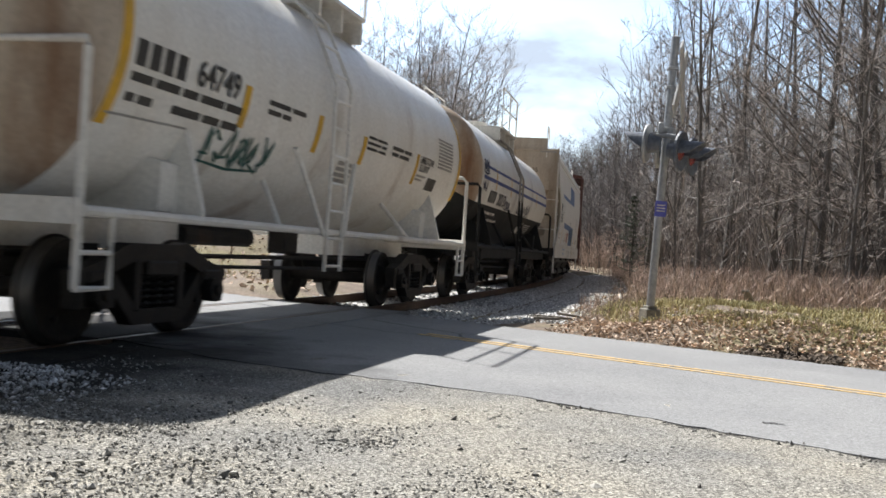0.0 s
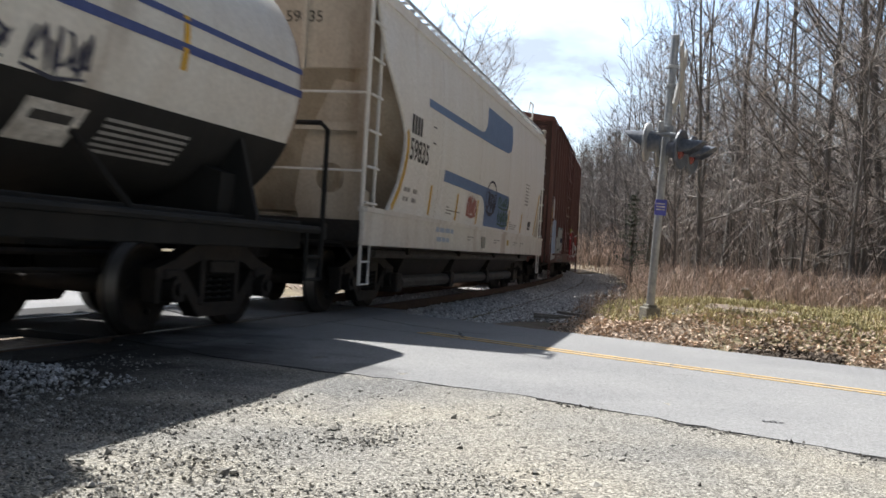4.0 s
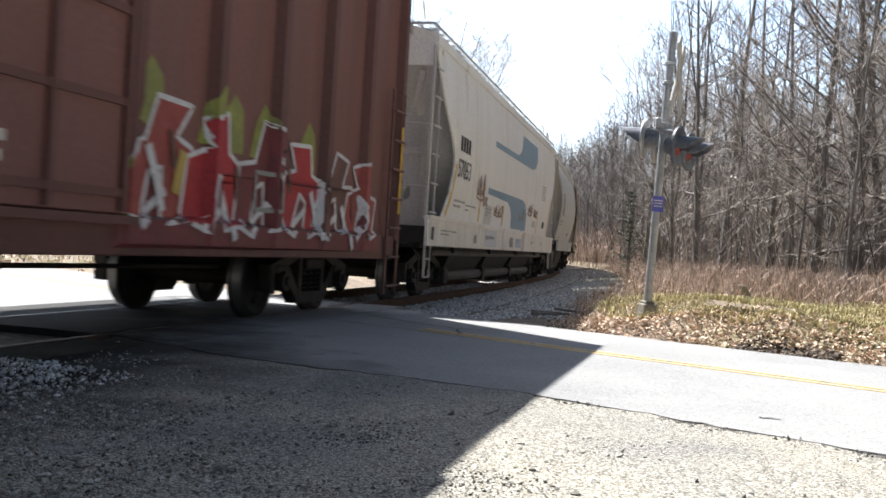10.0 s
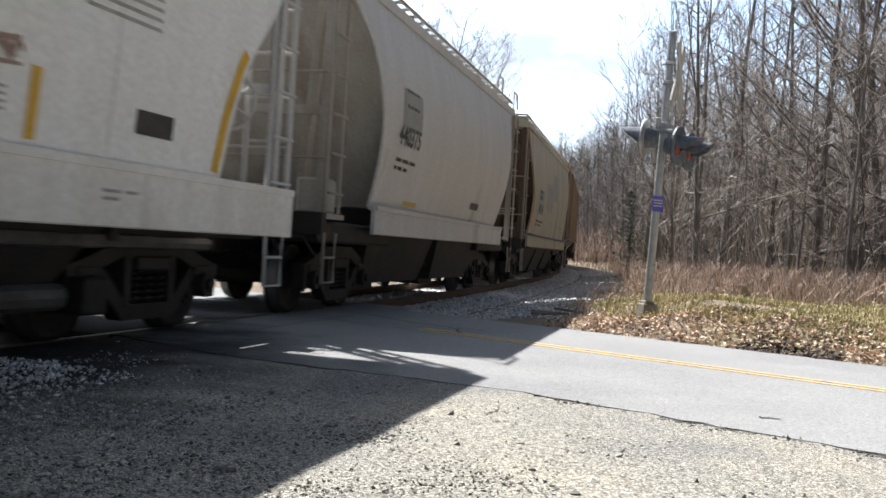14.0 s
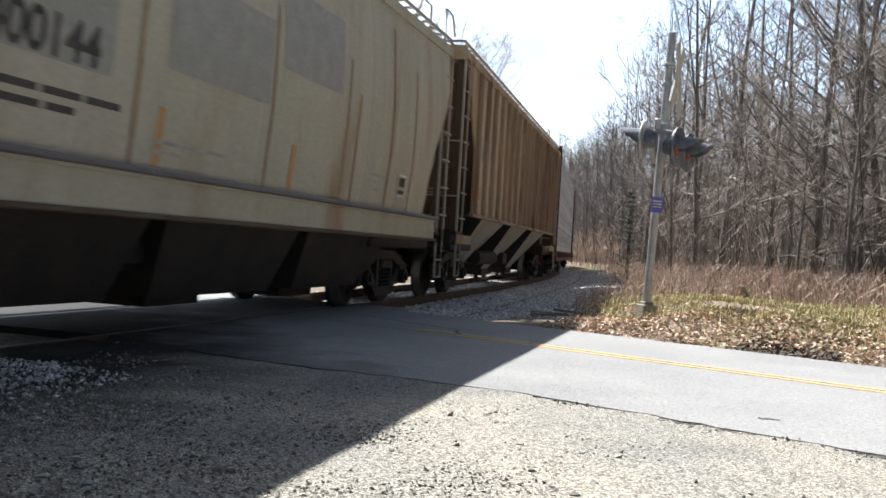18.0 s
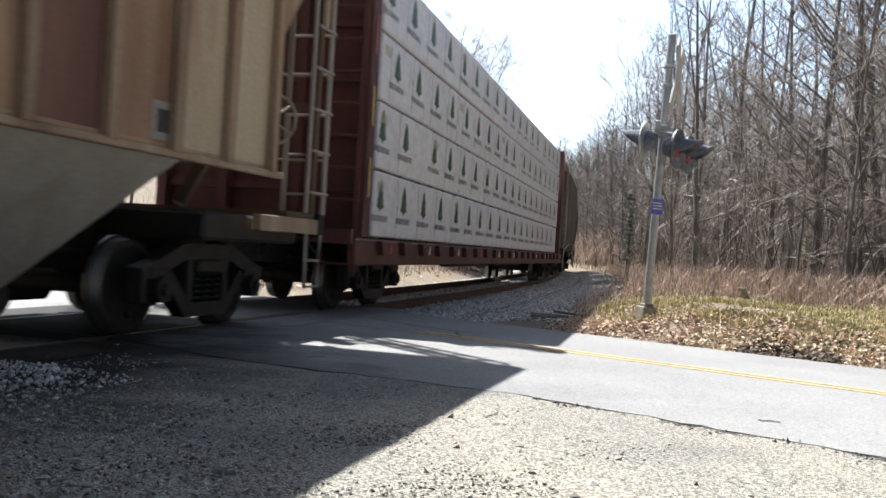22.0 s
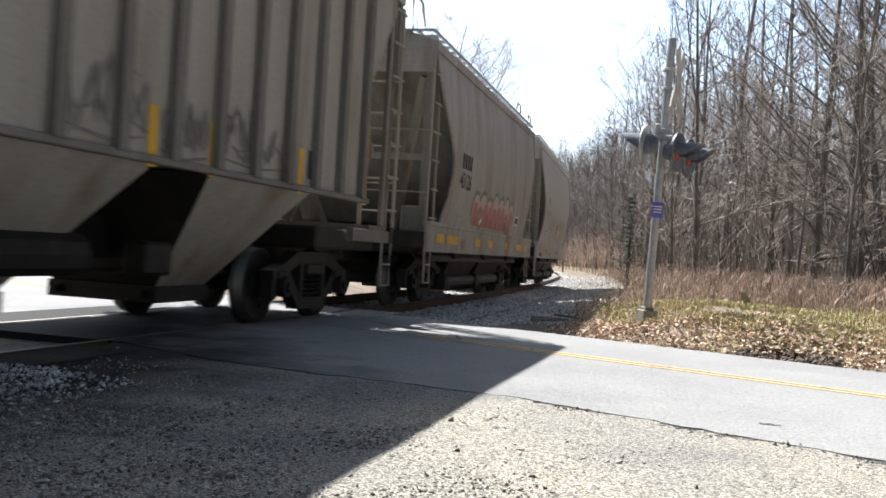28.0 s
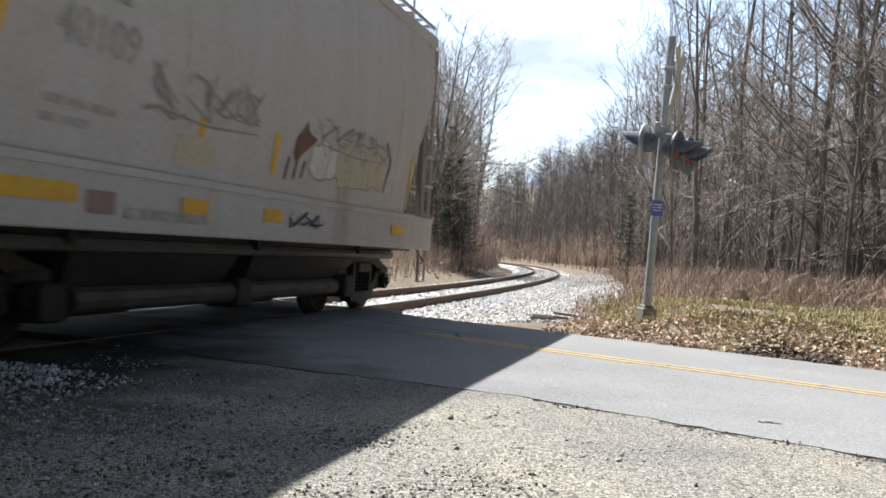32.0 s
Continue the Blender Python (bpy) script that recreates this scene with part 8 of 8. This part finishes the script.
def blades(name, n, spot, h, mat, label, seed):
    r = random.Random(seed)
    v, f = [], []
    k = 0
    while k < n:
        p = spot(r)
        if p is None:
            continue
        x, y, z = p
        for _ in range(7):
            a, l = r.uniform(0, 6.28), r.uniform(0.5, 1.0) * h
            bx, by = x + r.gauss(0, 0.05), y + r.gauss(0, 0.05)
            dx, dy = math.cos(a) * l * 0.75, math.sin(a) * l * 0.75
            wx, wy = -math.sin(a) * 0.005, math.cos(a) * 0.005
            i = len(v)
            v += [(bx - wx, by - wy, z), (bx + wx, by + wy, z), (bx + dx * 0.5 + wx, by + dy * 0.5 + wy, z + l * 0.8), (bx + dx * 0.5 - wx, by + dy * 0.5 - wy, z + l * 0.8), (bx + dx, by + dy, z + l * 0.75)]
            f += [(i, i + 1, i + 2, i + 3), (i + 3, i + 2, i + 4)]
        k += 1
    return tagged(raw(name, v, f, mat), label, "grass", kind="stuff")


def bank_patch(s, l, q, r):
    return l > 3.9 and R_FAR + 1.1 < q < R_FAR + 7.5 and noise.noise(Vector((s * 0.55, l * 0.55, 3.0))) + r.uniform(-0.3, 0.3) > -0.42


blades("grass", 6500, in_zone(2.5, 17, 6, 26, bank_patch), 0.14, M_GRASS, "matted yellow-green grass on the roadside bank", 6)
blades("grass", 500, in_zone(-12, -3, 22, 40, lambda s, l, q, r: l < -3.5 and q > R_FAR + 0.6), 0.16, M_GRASS, "dry grass beyond the railway", 7)


def leaves(name, n, spot, size, seed, label, mat=M_LEAF):
    r = random.Random(seed)
    v, f = [], []
    k = 0
    while k < n:
        p = spot(r)
        if p is None:
            continue
        x, y, z = p
        m = Matrix.Translation((x, y, z + r.uniform(0.01, 0.05))) @ Euler((r.gauss(0, 0.5), r.gauss(0, 0.5), r.uniform(0, 6.28))).to_matrix().to_4x4()
        a = size * r.uniform(0.5, 1.1)
        c = r.uniform(0.1, 0.45) * a
        i = len(v)
        v += [tuple(m @ Vector(q)) for q in ((-a, 0, c * 0.6), (-a * 0.3, -a * 0.5, c), (a * 0.6, -a * 0.4, c), (a, 0, c * 0.3), (a * 0.6, a * 0.45, c), (-a * 0.3, a * 0.5, c), (0, 0, 0))]
        f += [(i, i + 1, i + 6), (i + 1, i + 2, i + 6), (i + 2, i + 3, i + 6), (i + 3, i + 4, i + 6), (i + 4, i + 5, i + 6), (i + 5, i, i + 6)]
        k += 1
    return tagged(raw(name, v, f, mat), label, "leaves", kind="stuff")


def bare_patch(spot):
    """Leaves lie everywhere but on the dug-out soil at the road's edge."""
    def kept(r):
        p = spot(r)
        if p and -4.3 < RD[0] * p[0] + RD[1] * p[1] < -3.3 and RN[0] * p[0] + RN[1] * p[1] < R_FAR + 0.5 and r.random() < 0.75:
            return None
        return p
    return kept


leaves("fallen_leaves", 30000, bare_patch(in_zone(1.2, 17, 4, 24, lambda s, l, q, r: l > 3.6 + 0.8 * r.random() and R_FAR + 0.25 < q < R_FAR + 5.5 and r.random() < 1.25 - (q - R_FAR) * 0.27)), 0.034, 8, "pale brown dead leaves heaped on the roadside bank")
leaves("fallen_leaves", 2600, in_zone(2, 26, 15, 36, lambda s, l, q, r: l > 3.4 and q > R_FAR + 5), 0.08, 9, "dead leaves under the brush")
leaves("fallen_leaves", 1500, in_zone(-14, 2, 17, 50, lambda s, l, q, r: l < -2.8 and q > R_FAR + 0.2), 0.09, 10, "dead leaves on the bank beyond the railway")

OCT = ((1, 0, 0), (0, 1, 0), (-1, 0, 0), (0, -1, 0), (0, 0, 1), (0, 0, -1))
OCF = ((0, 1, 4), (1, 2, 4), (2, 3, 4), (3, 0, 4), (1, 0, 5), (2, 1, 5), (3, 2, 5), (0, 3, 5))


def stones(name, n, spot, smin, smax, mat, label, seed, flat=0.65, category="stones"):
    r = random.Random(seed)
    v, f = [], []
    k = 0
    while k < n:
        p = spot(r)
        if p is None:
            continue
        x, y, z = p
        s = smin + (smax - smin) * r.random() ** 2.2
        m = Euler((r.gauss(0, 0.5), r.gauss(0, 0.5), r.uniform(0, 6.28))).to_matrix()
        sx, sy, sz = s * r.uniform(0.7, 1.3), s * r.uniform(0.6, 1.0), s * flat * r.uniform(0.6, 1.1)
        i = len(v)
        for a, b, c in OCT:
            q = m @ Vector((a * sx * r.uniform(0.75, 1.2), b * sy * r.uniform(0.75, 1.2), c * sz * r.uniform(0.7, 1.1)))
            v.append((x + q.x, y + q.y, z + q.z + sz * 0.35))
        f += [tuple(i + c for c in t) for t in OCF]
        k += 1
    return tagged(raw(name, v, f, mat), label, category, kind="stuff")


def lot_spot(y0, y1, xf):
    def spot(r):
        y = y0 + (y1 - y0) * r.random()
        x = r.uniform(*xf(y))
        q = RN[0] * x + RN[1] * y
        s, lat = near_line(x, y)
        edge = R_NEAR - 0.06 - (0.62 if RD[0] * x + RD[1] * y < -6.2 else 0.0)
        if q > edge or lat < 1.0:
            return None
        return x, y, -0.031 + 0.010 * r.random()
    return spot


def view_x(y):
    return -0.52 * y - 0.3, 0.52 * y + 0.5


stones("gravel_stones", 26000, lot_spot(2.9, 5.2, view_x), 0.004, 0.015, M_STONE, "small pale crushed stones strewn over the lot", 21, 0.5)
stones("gravel_stones", 15000, lot_spot(4.5, 9.0, view_x), 0.005, 0.018, M_STONE, "small pale crushed stones strewn over the lot", 22)
stones("gravel_stones", 420, lot_spot(3.0, 8.5, view_x), 0.014, 0.035, M_STONE, "larger loose stones on the gravel lot", 23)


M_CRUMB = material("asphalt_crumb", (0.10, 0.095, 0.088), (0.16, 0.15, 0.135), rough=0.9, scale=9, fine=70, bump=0.3, vary=0.5)


def crumb_spot(r):
    q = r.uniform(-3.5, 6.5)
    x, y = to_xy(R_NEAR + 0.03 - abs(r.gauss(0.0, r.choice((0.05, 0.2, 0.75)))), q)
    return x, y, -0.022


M_SOIL = material("bare_soil", (0.085, 0.068, 0.055), (0.15, 0.122, 0.098), rough=0.95, scale=6, fine=40, bump=0.5, vary=0.5, spec=0.1)


def soil_spot(r):
    t = r.random()
    x, y = to_xy(R_FAR + 0.12 + abs(r.gauss(0, 0.26)) * (1.1 - abs(t - 0.45)), -4.35 + 1.1 * t)
    return x, y, gz(x, y) + 0.01 + 0.05 * r.random() * t


stones("soil_clods", 800, soil_spot, 0.015, 0.06, M_SOIL, "dark bare soil at the road's far edge", 25)
def edge_spot(r):
    q = r.uniform(-3.5, 6.5)
    x, y = to_xy(R_NEAR - 0.03 + r.gauss(0.0, 0.035), q)
    return x, y, -0.026


stones("asphalt_crumbs", 2600, edge_spot, 0.010, 0.030, M_CRUMB, "dark broken asphalt along the road's edge", 26)
stones("asphalt_crumbs", 5500, crumb_spot, 0.005, 0.019, M_CRUMB, "dark asphalt crumbs along the road's broken edge", 24)


def ballast_spot(s0, s1, l0, l1, z=-0.15, slope=True):
    def spot(r):
        s, l = r.uniform(s0, s1), r.uniform(l0, l1)
        if abs(abs(l) - 0.7525) < 0.1:
            return None
        x, y, _ = on_line(s, l)
        zz = z if abs(l) < 1.7 or not slope else z - 0.27 * (abs(l) - 1.7) / 0.9
        return x, y, zz
    return spot


stones("ballast_stones", 9000, ballast_spot(CROSS1, 30, 0.8, 2.75), 0.022, 0.05, M_BALLAST, "pale grey ballast stones on the shoulder of the track", 31)
stones("ballast_stones", 4000, ballast_spot(CROSS1, 32, -1.9, 0.75), 0.022, 0.05, M_BALLAST, "pale grey ballast stones between the rails", 32)
stones("ballast_stones", 4500, ballast_spot(30, 66, -1.7, 2.7), 0.03, 0.065, M_BALLAST, "pale grey ballast stones round the far curve", 33)


def spread_spot(r):
    s, l = r.uniform(-0.4, 22) if r.random() < 0.75 else r.uniform(22, 50), 2.0 + abs(r.gauss(0, 1.1))
    if l > 4.3:
        return None
    x, y, _ = on_line(s, l)
    q = RN[0] * x + RN[1] * y
    return (x, y, gz(x, y)) if q > R_FAR + 0.1 else None


stones("ballast_stones", 13500, spread_spot, 0.02, 0.05, M_BALLAST, "ballast stones spilled beside the track", 34)


def heap_spot(r):
    s, l = r.uniform(-18, -8.9), 1.0 + abs(r.gauss(0.55, 0.42))
    if l > 2.3:
        return None
    x, y, _ = on_line(s, l)
    h = 0.10 * max(0.0, 1 - abs(l - 1.45) / 0.8) * min(1.0, max(0.0, (-8.7 - s) / 0.9))
    return x, y, -0.02 + h * r.random()


stones("ballast_heap", 7000, heap_spot, 0.010, 0.026, M_BALLAST, "heap of pale ballast stones beside the near rail", 35)

# ---- crossing signal ----
PX, PY, PZ = 2.93, 13.75, 0.05
M_SIGN_BLUE = material("sign_blue", (0.09, 0.10, 0.42), (0.12, 0.13, 0.46), rough=0.4, scale=5, fine=30, fine_amt=0.1)
M_BLACK_SIG = material("signal_black", (0.085, 0.10, 0.13), (0.15, 0.165, 0.19), rough=0.42, scale=4, fine=20)
M_REDLENS = material("red_lens", (0.16, 0.012, 0.016), (0.12, 0.01, 0.012), rough=0.2, scale=12, fine=60, fine_amt=0.2)
M_CONC = material("concrete", (0.20, 0.19, 0.16), (0.29, 0.27, 0.23), rough=0.95, scale=6, fine=50, bump=0.4)
M_SIGNW = material("sign_white", (0.55, 0.54, 0.52), (0.4, 0.39, 0.37), rough=0.45, scale=6, fine=30, fine_amt=0.08)

LEAN = Matrix.Translation((PX, PY, PZ)) @ Matrix.Rotation(radians(2.05), 4, "Y")
mast = thing("crossing_signal", "leaning grey crossing signal mast with two hooded lights and a crossbuck", "crossing signal", m=LEAN)
bm = B()
box(bm, -0.11, 0.11, -0.11, 0.11, -0.15, 0.22, 0.015)
box(bm, -0.075, 0.075, -0.075, 0.075, 0.215, 0.26, 0.01)
base = part("base", bm, M_CONC, mast, "squat square cast base")
base.matrix_basis = Matrix.Rotation(radians(20), 4, "Z")
bm = B()
pipe(bm, [(0, 0, 0.2), (0, 0, 4.05)], 0.057, 16)
part("pole", bm, M_GALV, mast, smooth=False)
bm = B()
lathe(bm, [(4.04, 0.0), (4.04, 0.064), (4.07, 0.06), (4.10, 0.0)], 14, "x")
bmesh.ops.rotate(bm, verts=bm.verts[:], cent=(0, 0, 0), matrix=Matrix.Rotation(-math.pi / 2, 3, "Y"))
part("cap", bm, M_GALV, mast)
for z in (3.35, 3.62):
    bm = B()
    box(bm, -0.075, 0.075, -0.075, 0.075, z - 0.025, z + 0.025, 0.01)
    part("clamp", bm, M_GALV, mast)
ARM_Z = 2.72
AX = Vector((0.48, 0.877, 0))
FX = Vector((0.877, -0.48, 0))
bm = B()
pipe(bm, [AX * -0.33 + Vector((0, 0, ARM_Z)), AX * 0.33 + Vector((0, 0, ARM_Z))], 0.03, 8)
for k in (-0.3, 0.3):
    pipe(bm, [AX * k - FX * 0.14 + Vector((0, 0, ARM_Z - 0.08)), AX * k + FX * 0.22 + Vector((0, 0, ARM_Z - 0.1))], 0.03, 8)
box(bm, -0.09, 0.09, -0.09, 0.09, ARM_Z - 0.07, ARM_Z + 0.07, 0.02)
for k in (-0.3, 0.3):
    q = AX * k + Vector((0, 0, ARM_Z))
    box(bm, q.x - 0.04, q.x + 0.04, q.y - 0.04, q.y + 0.04, q.z - 0.06, q.z + 0.09, 0.015)
part("crossarm", bm, M_GALV, mast)


def signal_head(at, ahead, back):
    """A round black backing plate with a hooded red lens."""
    turn = Vector(ahead).to_track_quat("X", "Z").to_matrix().to_4x4()
    m = Matrix.Translation(at) @ turn
    bm = lathe(B(), [(0.0, 0.0), (0.0, 0.27), (0.03, 0.275), (0.045, 0.265), (0.02, 0.16), (0.02, 0.0)], 28, "x")
    disc = part("backing_plate", bm, back, mast, "round backing plate")
    disc.matrix_basis = m
    bm = lathe(B(), [(-0.17, 0.0), (-0.16, 0.10), (-0.05, 0.13), (0.02, 0.14)], 20, "x")
    part("lamp_housing", bm, M_BLACK_SIG, disc)
    bm = lathe(B(), [(0.06, 0.0), (0.055, 0.06), (0.035, 0.115), (0.02, 0.13)], 20, "x")
    part("lens", bm, M_REDLENS, disc, "unlit red lens")
    bm = B()
    a0, a1, n = math.radians(-105), math.radians(105), 18
    rows = []
    for k in range(n + 1):
        a = a0 + (a1 - a0) * k / n
        ln = 0.36 - 0.22 * (abs(a) / a1) ** 2
        rows.append([bm.verts.new((x, rad * math.sin(a), rad * math.cos(a))) for x, rad in ((0.02, 0.155), (ln, 0.145), (ln, 0.135), (0.02, 0.145))])
    for p, q in zip(rows, rows[1:]):
        for i in range(4):
            bm.faces.new((p[i], p[(i + 1) % 4], q[(i + 1) % 4], q[i]))
    bmesh.ops.recalc_face_normals(bm, faces=bm.faces[:])
    part("hood", bm, M_BLACK_SIG, disc)


for k in (-0.3, 0.3):
    signal_head(AX * k + Vector((0, 0, ARM_Z - 0.21)) - FX * 0.15, (-0.92, 0.38, 0.03), M_GALV)
    signal_head(AX * k + Vector((0, 0, ARM_Z - 0.30)) + FX * 0.29, (0.85, -0.52, -0.04), M_BLACK_SIG)
for k, tilt in enumerate((1, -1)):
    bm = B()
    box(bm, -0.014, 0.014, -0.61, 0.61, -0.115, 0.115, 0.004)
    blade = part("crossbuck_blade", bm, M_SIGNW, mast, "white crossbuck blade seen edge on")
    blade.matrix_basis = Matrix.Translation(FX * (0.075 + 0.03 * k) + Vector((0.05, 0, 3.42))) @ Matrix.Rotation(radians(-20.5), 4, "Z") @ Matrix.Rotation(radians(50) * tilt, 4, "X")
bm = B()
box(bm, -0.08, 0.08, -0.078, -0.07, 1.52, 1.74)
part("notice", bm, M_SIGN_BLUE, mast, "small blue notice plate")
bm = B()
for z in (1.68, 1.64, 1.60):
    box(bm, -0.06, 0.06, -0.0815, -0.079, z - 0.008, z + 0.008)
part("lettering", bm, M_LETW, mast, "unreadable white lines on the notice")

# ---- loose timber on the bank ----
M_GREYWOOD = material("weathered_wood", (0.30, 0.275, 0.24), (0.20, 0.18, 0.155), rough=0.9, scale=3, stretch=(0.6, 5, 5), fine=40, bump=0.4)
for x, y, ln, w, turn, tilt, lab in ((1.72, 14.95, 0.62, 0.07, 20, 3, "pale split board lying beside the ballast"), (1.60, 14.75, 0.45, 0.06, 30, 2, "pale split board lying beside the ballast"), (2.1, 15.6, 0.5, 0.05, -15, 4, "pale split board lying beside the ballast"),
                                 (4.75, 17.3, 0.75, 0.12, 20, 2, "grey weathered plank on the grassy bank"), (5.5, 17.5, 0.7, 0.14, 60, 22, "grey weathered plank propped on the grassy bank"), (3.6, 14.2, 0.5, 0.1, 10, 5, "short grey plank by the signal mast")):
    bm = B()
    box(bm, -ln / 2, ln / 2, -w / 2, w / 2, -0.02, 0.02, 0.006)
    b = part("board", bm, M_GREYWOOD)
    b.matrix_basis = pose(x, y, gz(x, y) + 0.035 + math.sin(radians(tilt)) * ln / 2, 0, tilt, turn)
    tagged(b, lab, "board")


# ---- marks on the asphalt ----
def tar_line(pts, w, seed):
    r = random.Random(seed)
    v, f = [], []
    dense = []
    for (xa, ya), (xb, yb) in zip(pts, pts[1:]):
        n = 8
        dense += [(xa + (xb - xa) * i / n + r.gauss(0, 0.015), ya + (yb - ya) * i / n + r.gauss(0, 0.015)) for i in range(n)]
    for i, (x, y) in enumerate(dense):
        xa, ya = dense[max(0, i - 1)]
        xb, yb = dense[min(len(dense) - 1, i + 1)]
        l = math.hypot(xb - xa, yb - ya) or 1
        ww = w * r.uniform(0.4, 1.2)
        v += [(x - (yb - ya) / l * ww, y + (xb - xa) / l * ww, 0.0), (x + (yb - ya) / l * ww, y - (xb - xa) / l * ww, 0.0)]
        if i:
            k = 2 * i
            f.append((k - 2, k - 1, k + 1, k))
    return tagged(raw("tar_crack", v, f, M_PATCH), "dark sealed crack in the asphalt", "road crack", kind="structure")


tar_line([(1.95, 5.83), (2.02, 5.80), (2.08, 5.78)], 0.012, 1)
tar_line([(-0.9, 12.2), (-0.2, 11.3), (0.2, 10.9), (0.25, 10.2)], 0.02, 2)
tar_line([(0.2, 10.9), (0.55, 10.75)], 0.018, 3)
tar_line([(-1.5, 11.4), (-0.6, 10.6), (0.1, 10.3), (0.3, 9.9)], 0.016, 4)
tar_line([(1.9, 8.0), (2.1, 7.93)], 0.007, 5)


# ---- what moves ----
V_T = (0, 8, 16, 24, 32)
V_MS = (4.809, 5.317, 5.437, 5.922, 5.780)
_g = np.arange(0, 32.001, 0.02)
_sp = np.interp(_g, V_T, V_MS)
_run = np.r_[0, np.cumsum((_sp[1:] + _sp[:-1]) / 2 * 0.02)]


def run(t):
    """Metres the train has run at t seconds."""
    return float(np.interp(t, _g, _run))


def car_pose(um, bc, t):
    s = um - run(t)
    xa, ya, _ = on_line(s - bc)
    xb, yb, _ = on_line(s + bc)
    return Matrix.Translation(((xa + xb) / 2, (ya + yb) / 2, 0)) @ Matrix.Rotation(math.atan2(yb - ya, xb - xa), 4, "Z")


def motions():
    ticks = [k for k in range(33)]
    fine = [k / 10 for k in range(321)]
    for root, um, bc, bogies in CARS:
        poses = [car_pose(um, bc, t) for t in ticks]
        walk(root, [(t, m) for t, m in zip(ticks, poses)])
        if root == carI:
            for o, local in LOAD:
                walk(o, [(t, m @ local) for t, m in zip(ticks, poses)])
        for b, bx, sets in bogies:
            rows = []
            for t, m in zip(ticks, poses):
                yaw = math.pi / 2 - on_line(um - run(t) + bx)[2] - math.atan2(m[1][0], m[0][0])
                rows.append((t, pose(bx, 0, 0, 0, 0, math.degrees(yaw))))
            walk(b, rows)
            for w, wx in sets:
                walk(w, [(t, Matrix.Translation((wx, 0, WHEEL_R)) @ Matrix.Rotation(-run(t) / WHEEL_R, 4, "Y")) for t in fine])


motions()
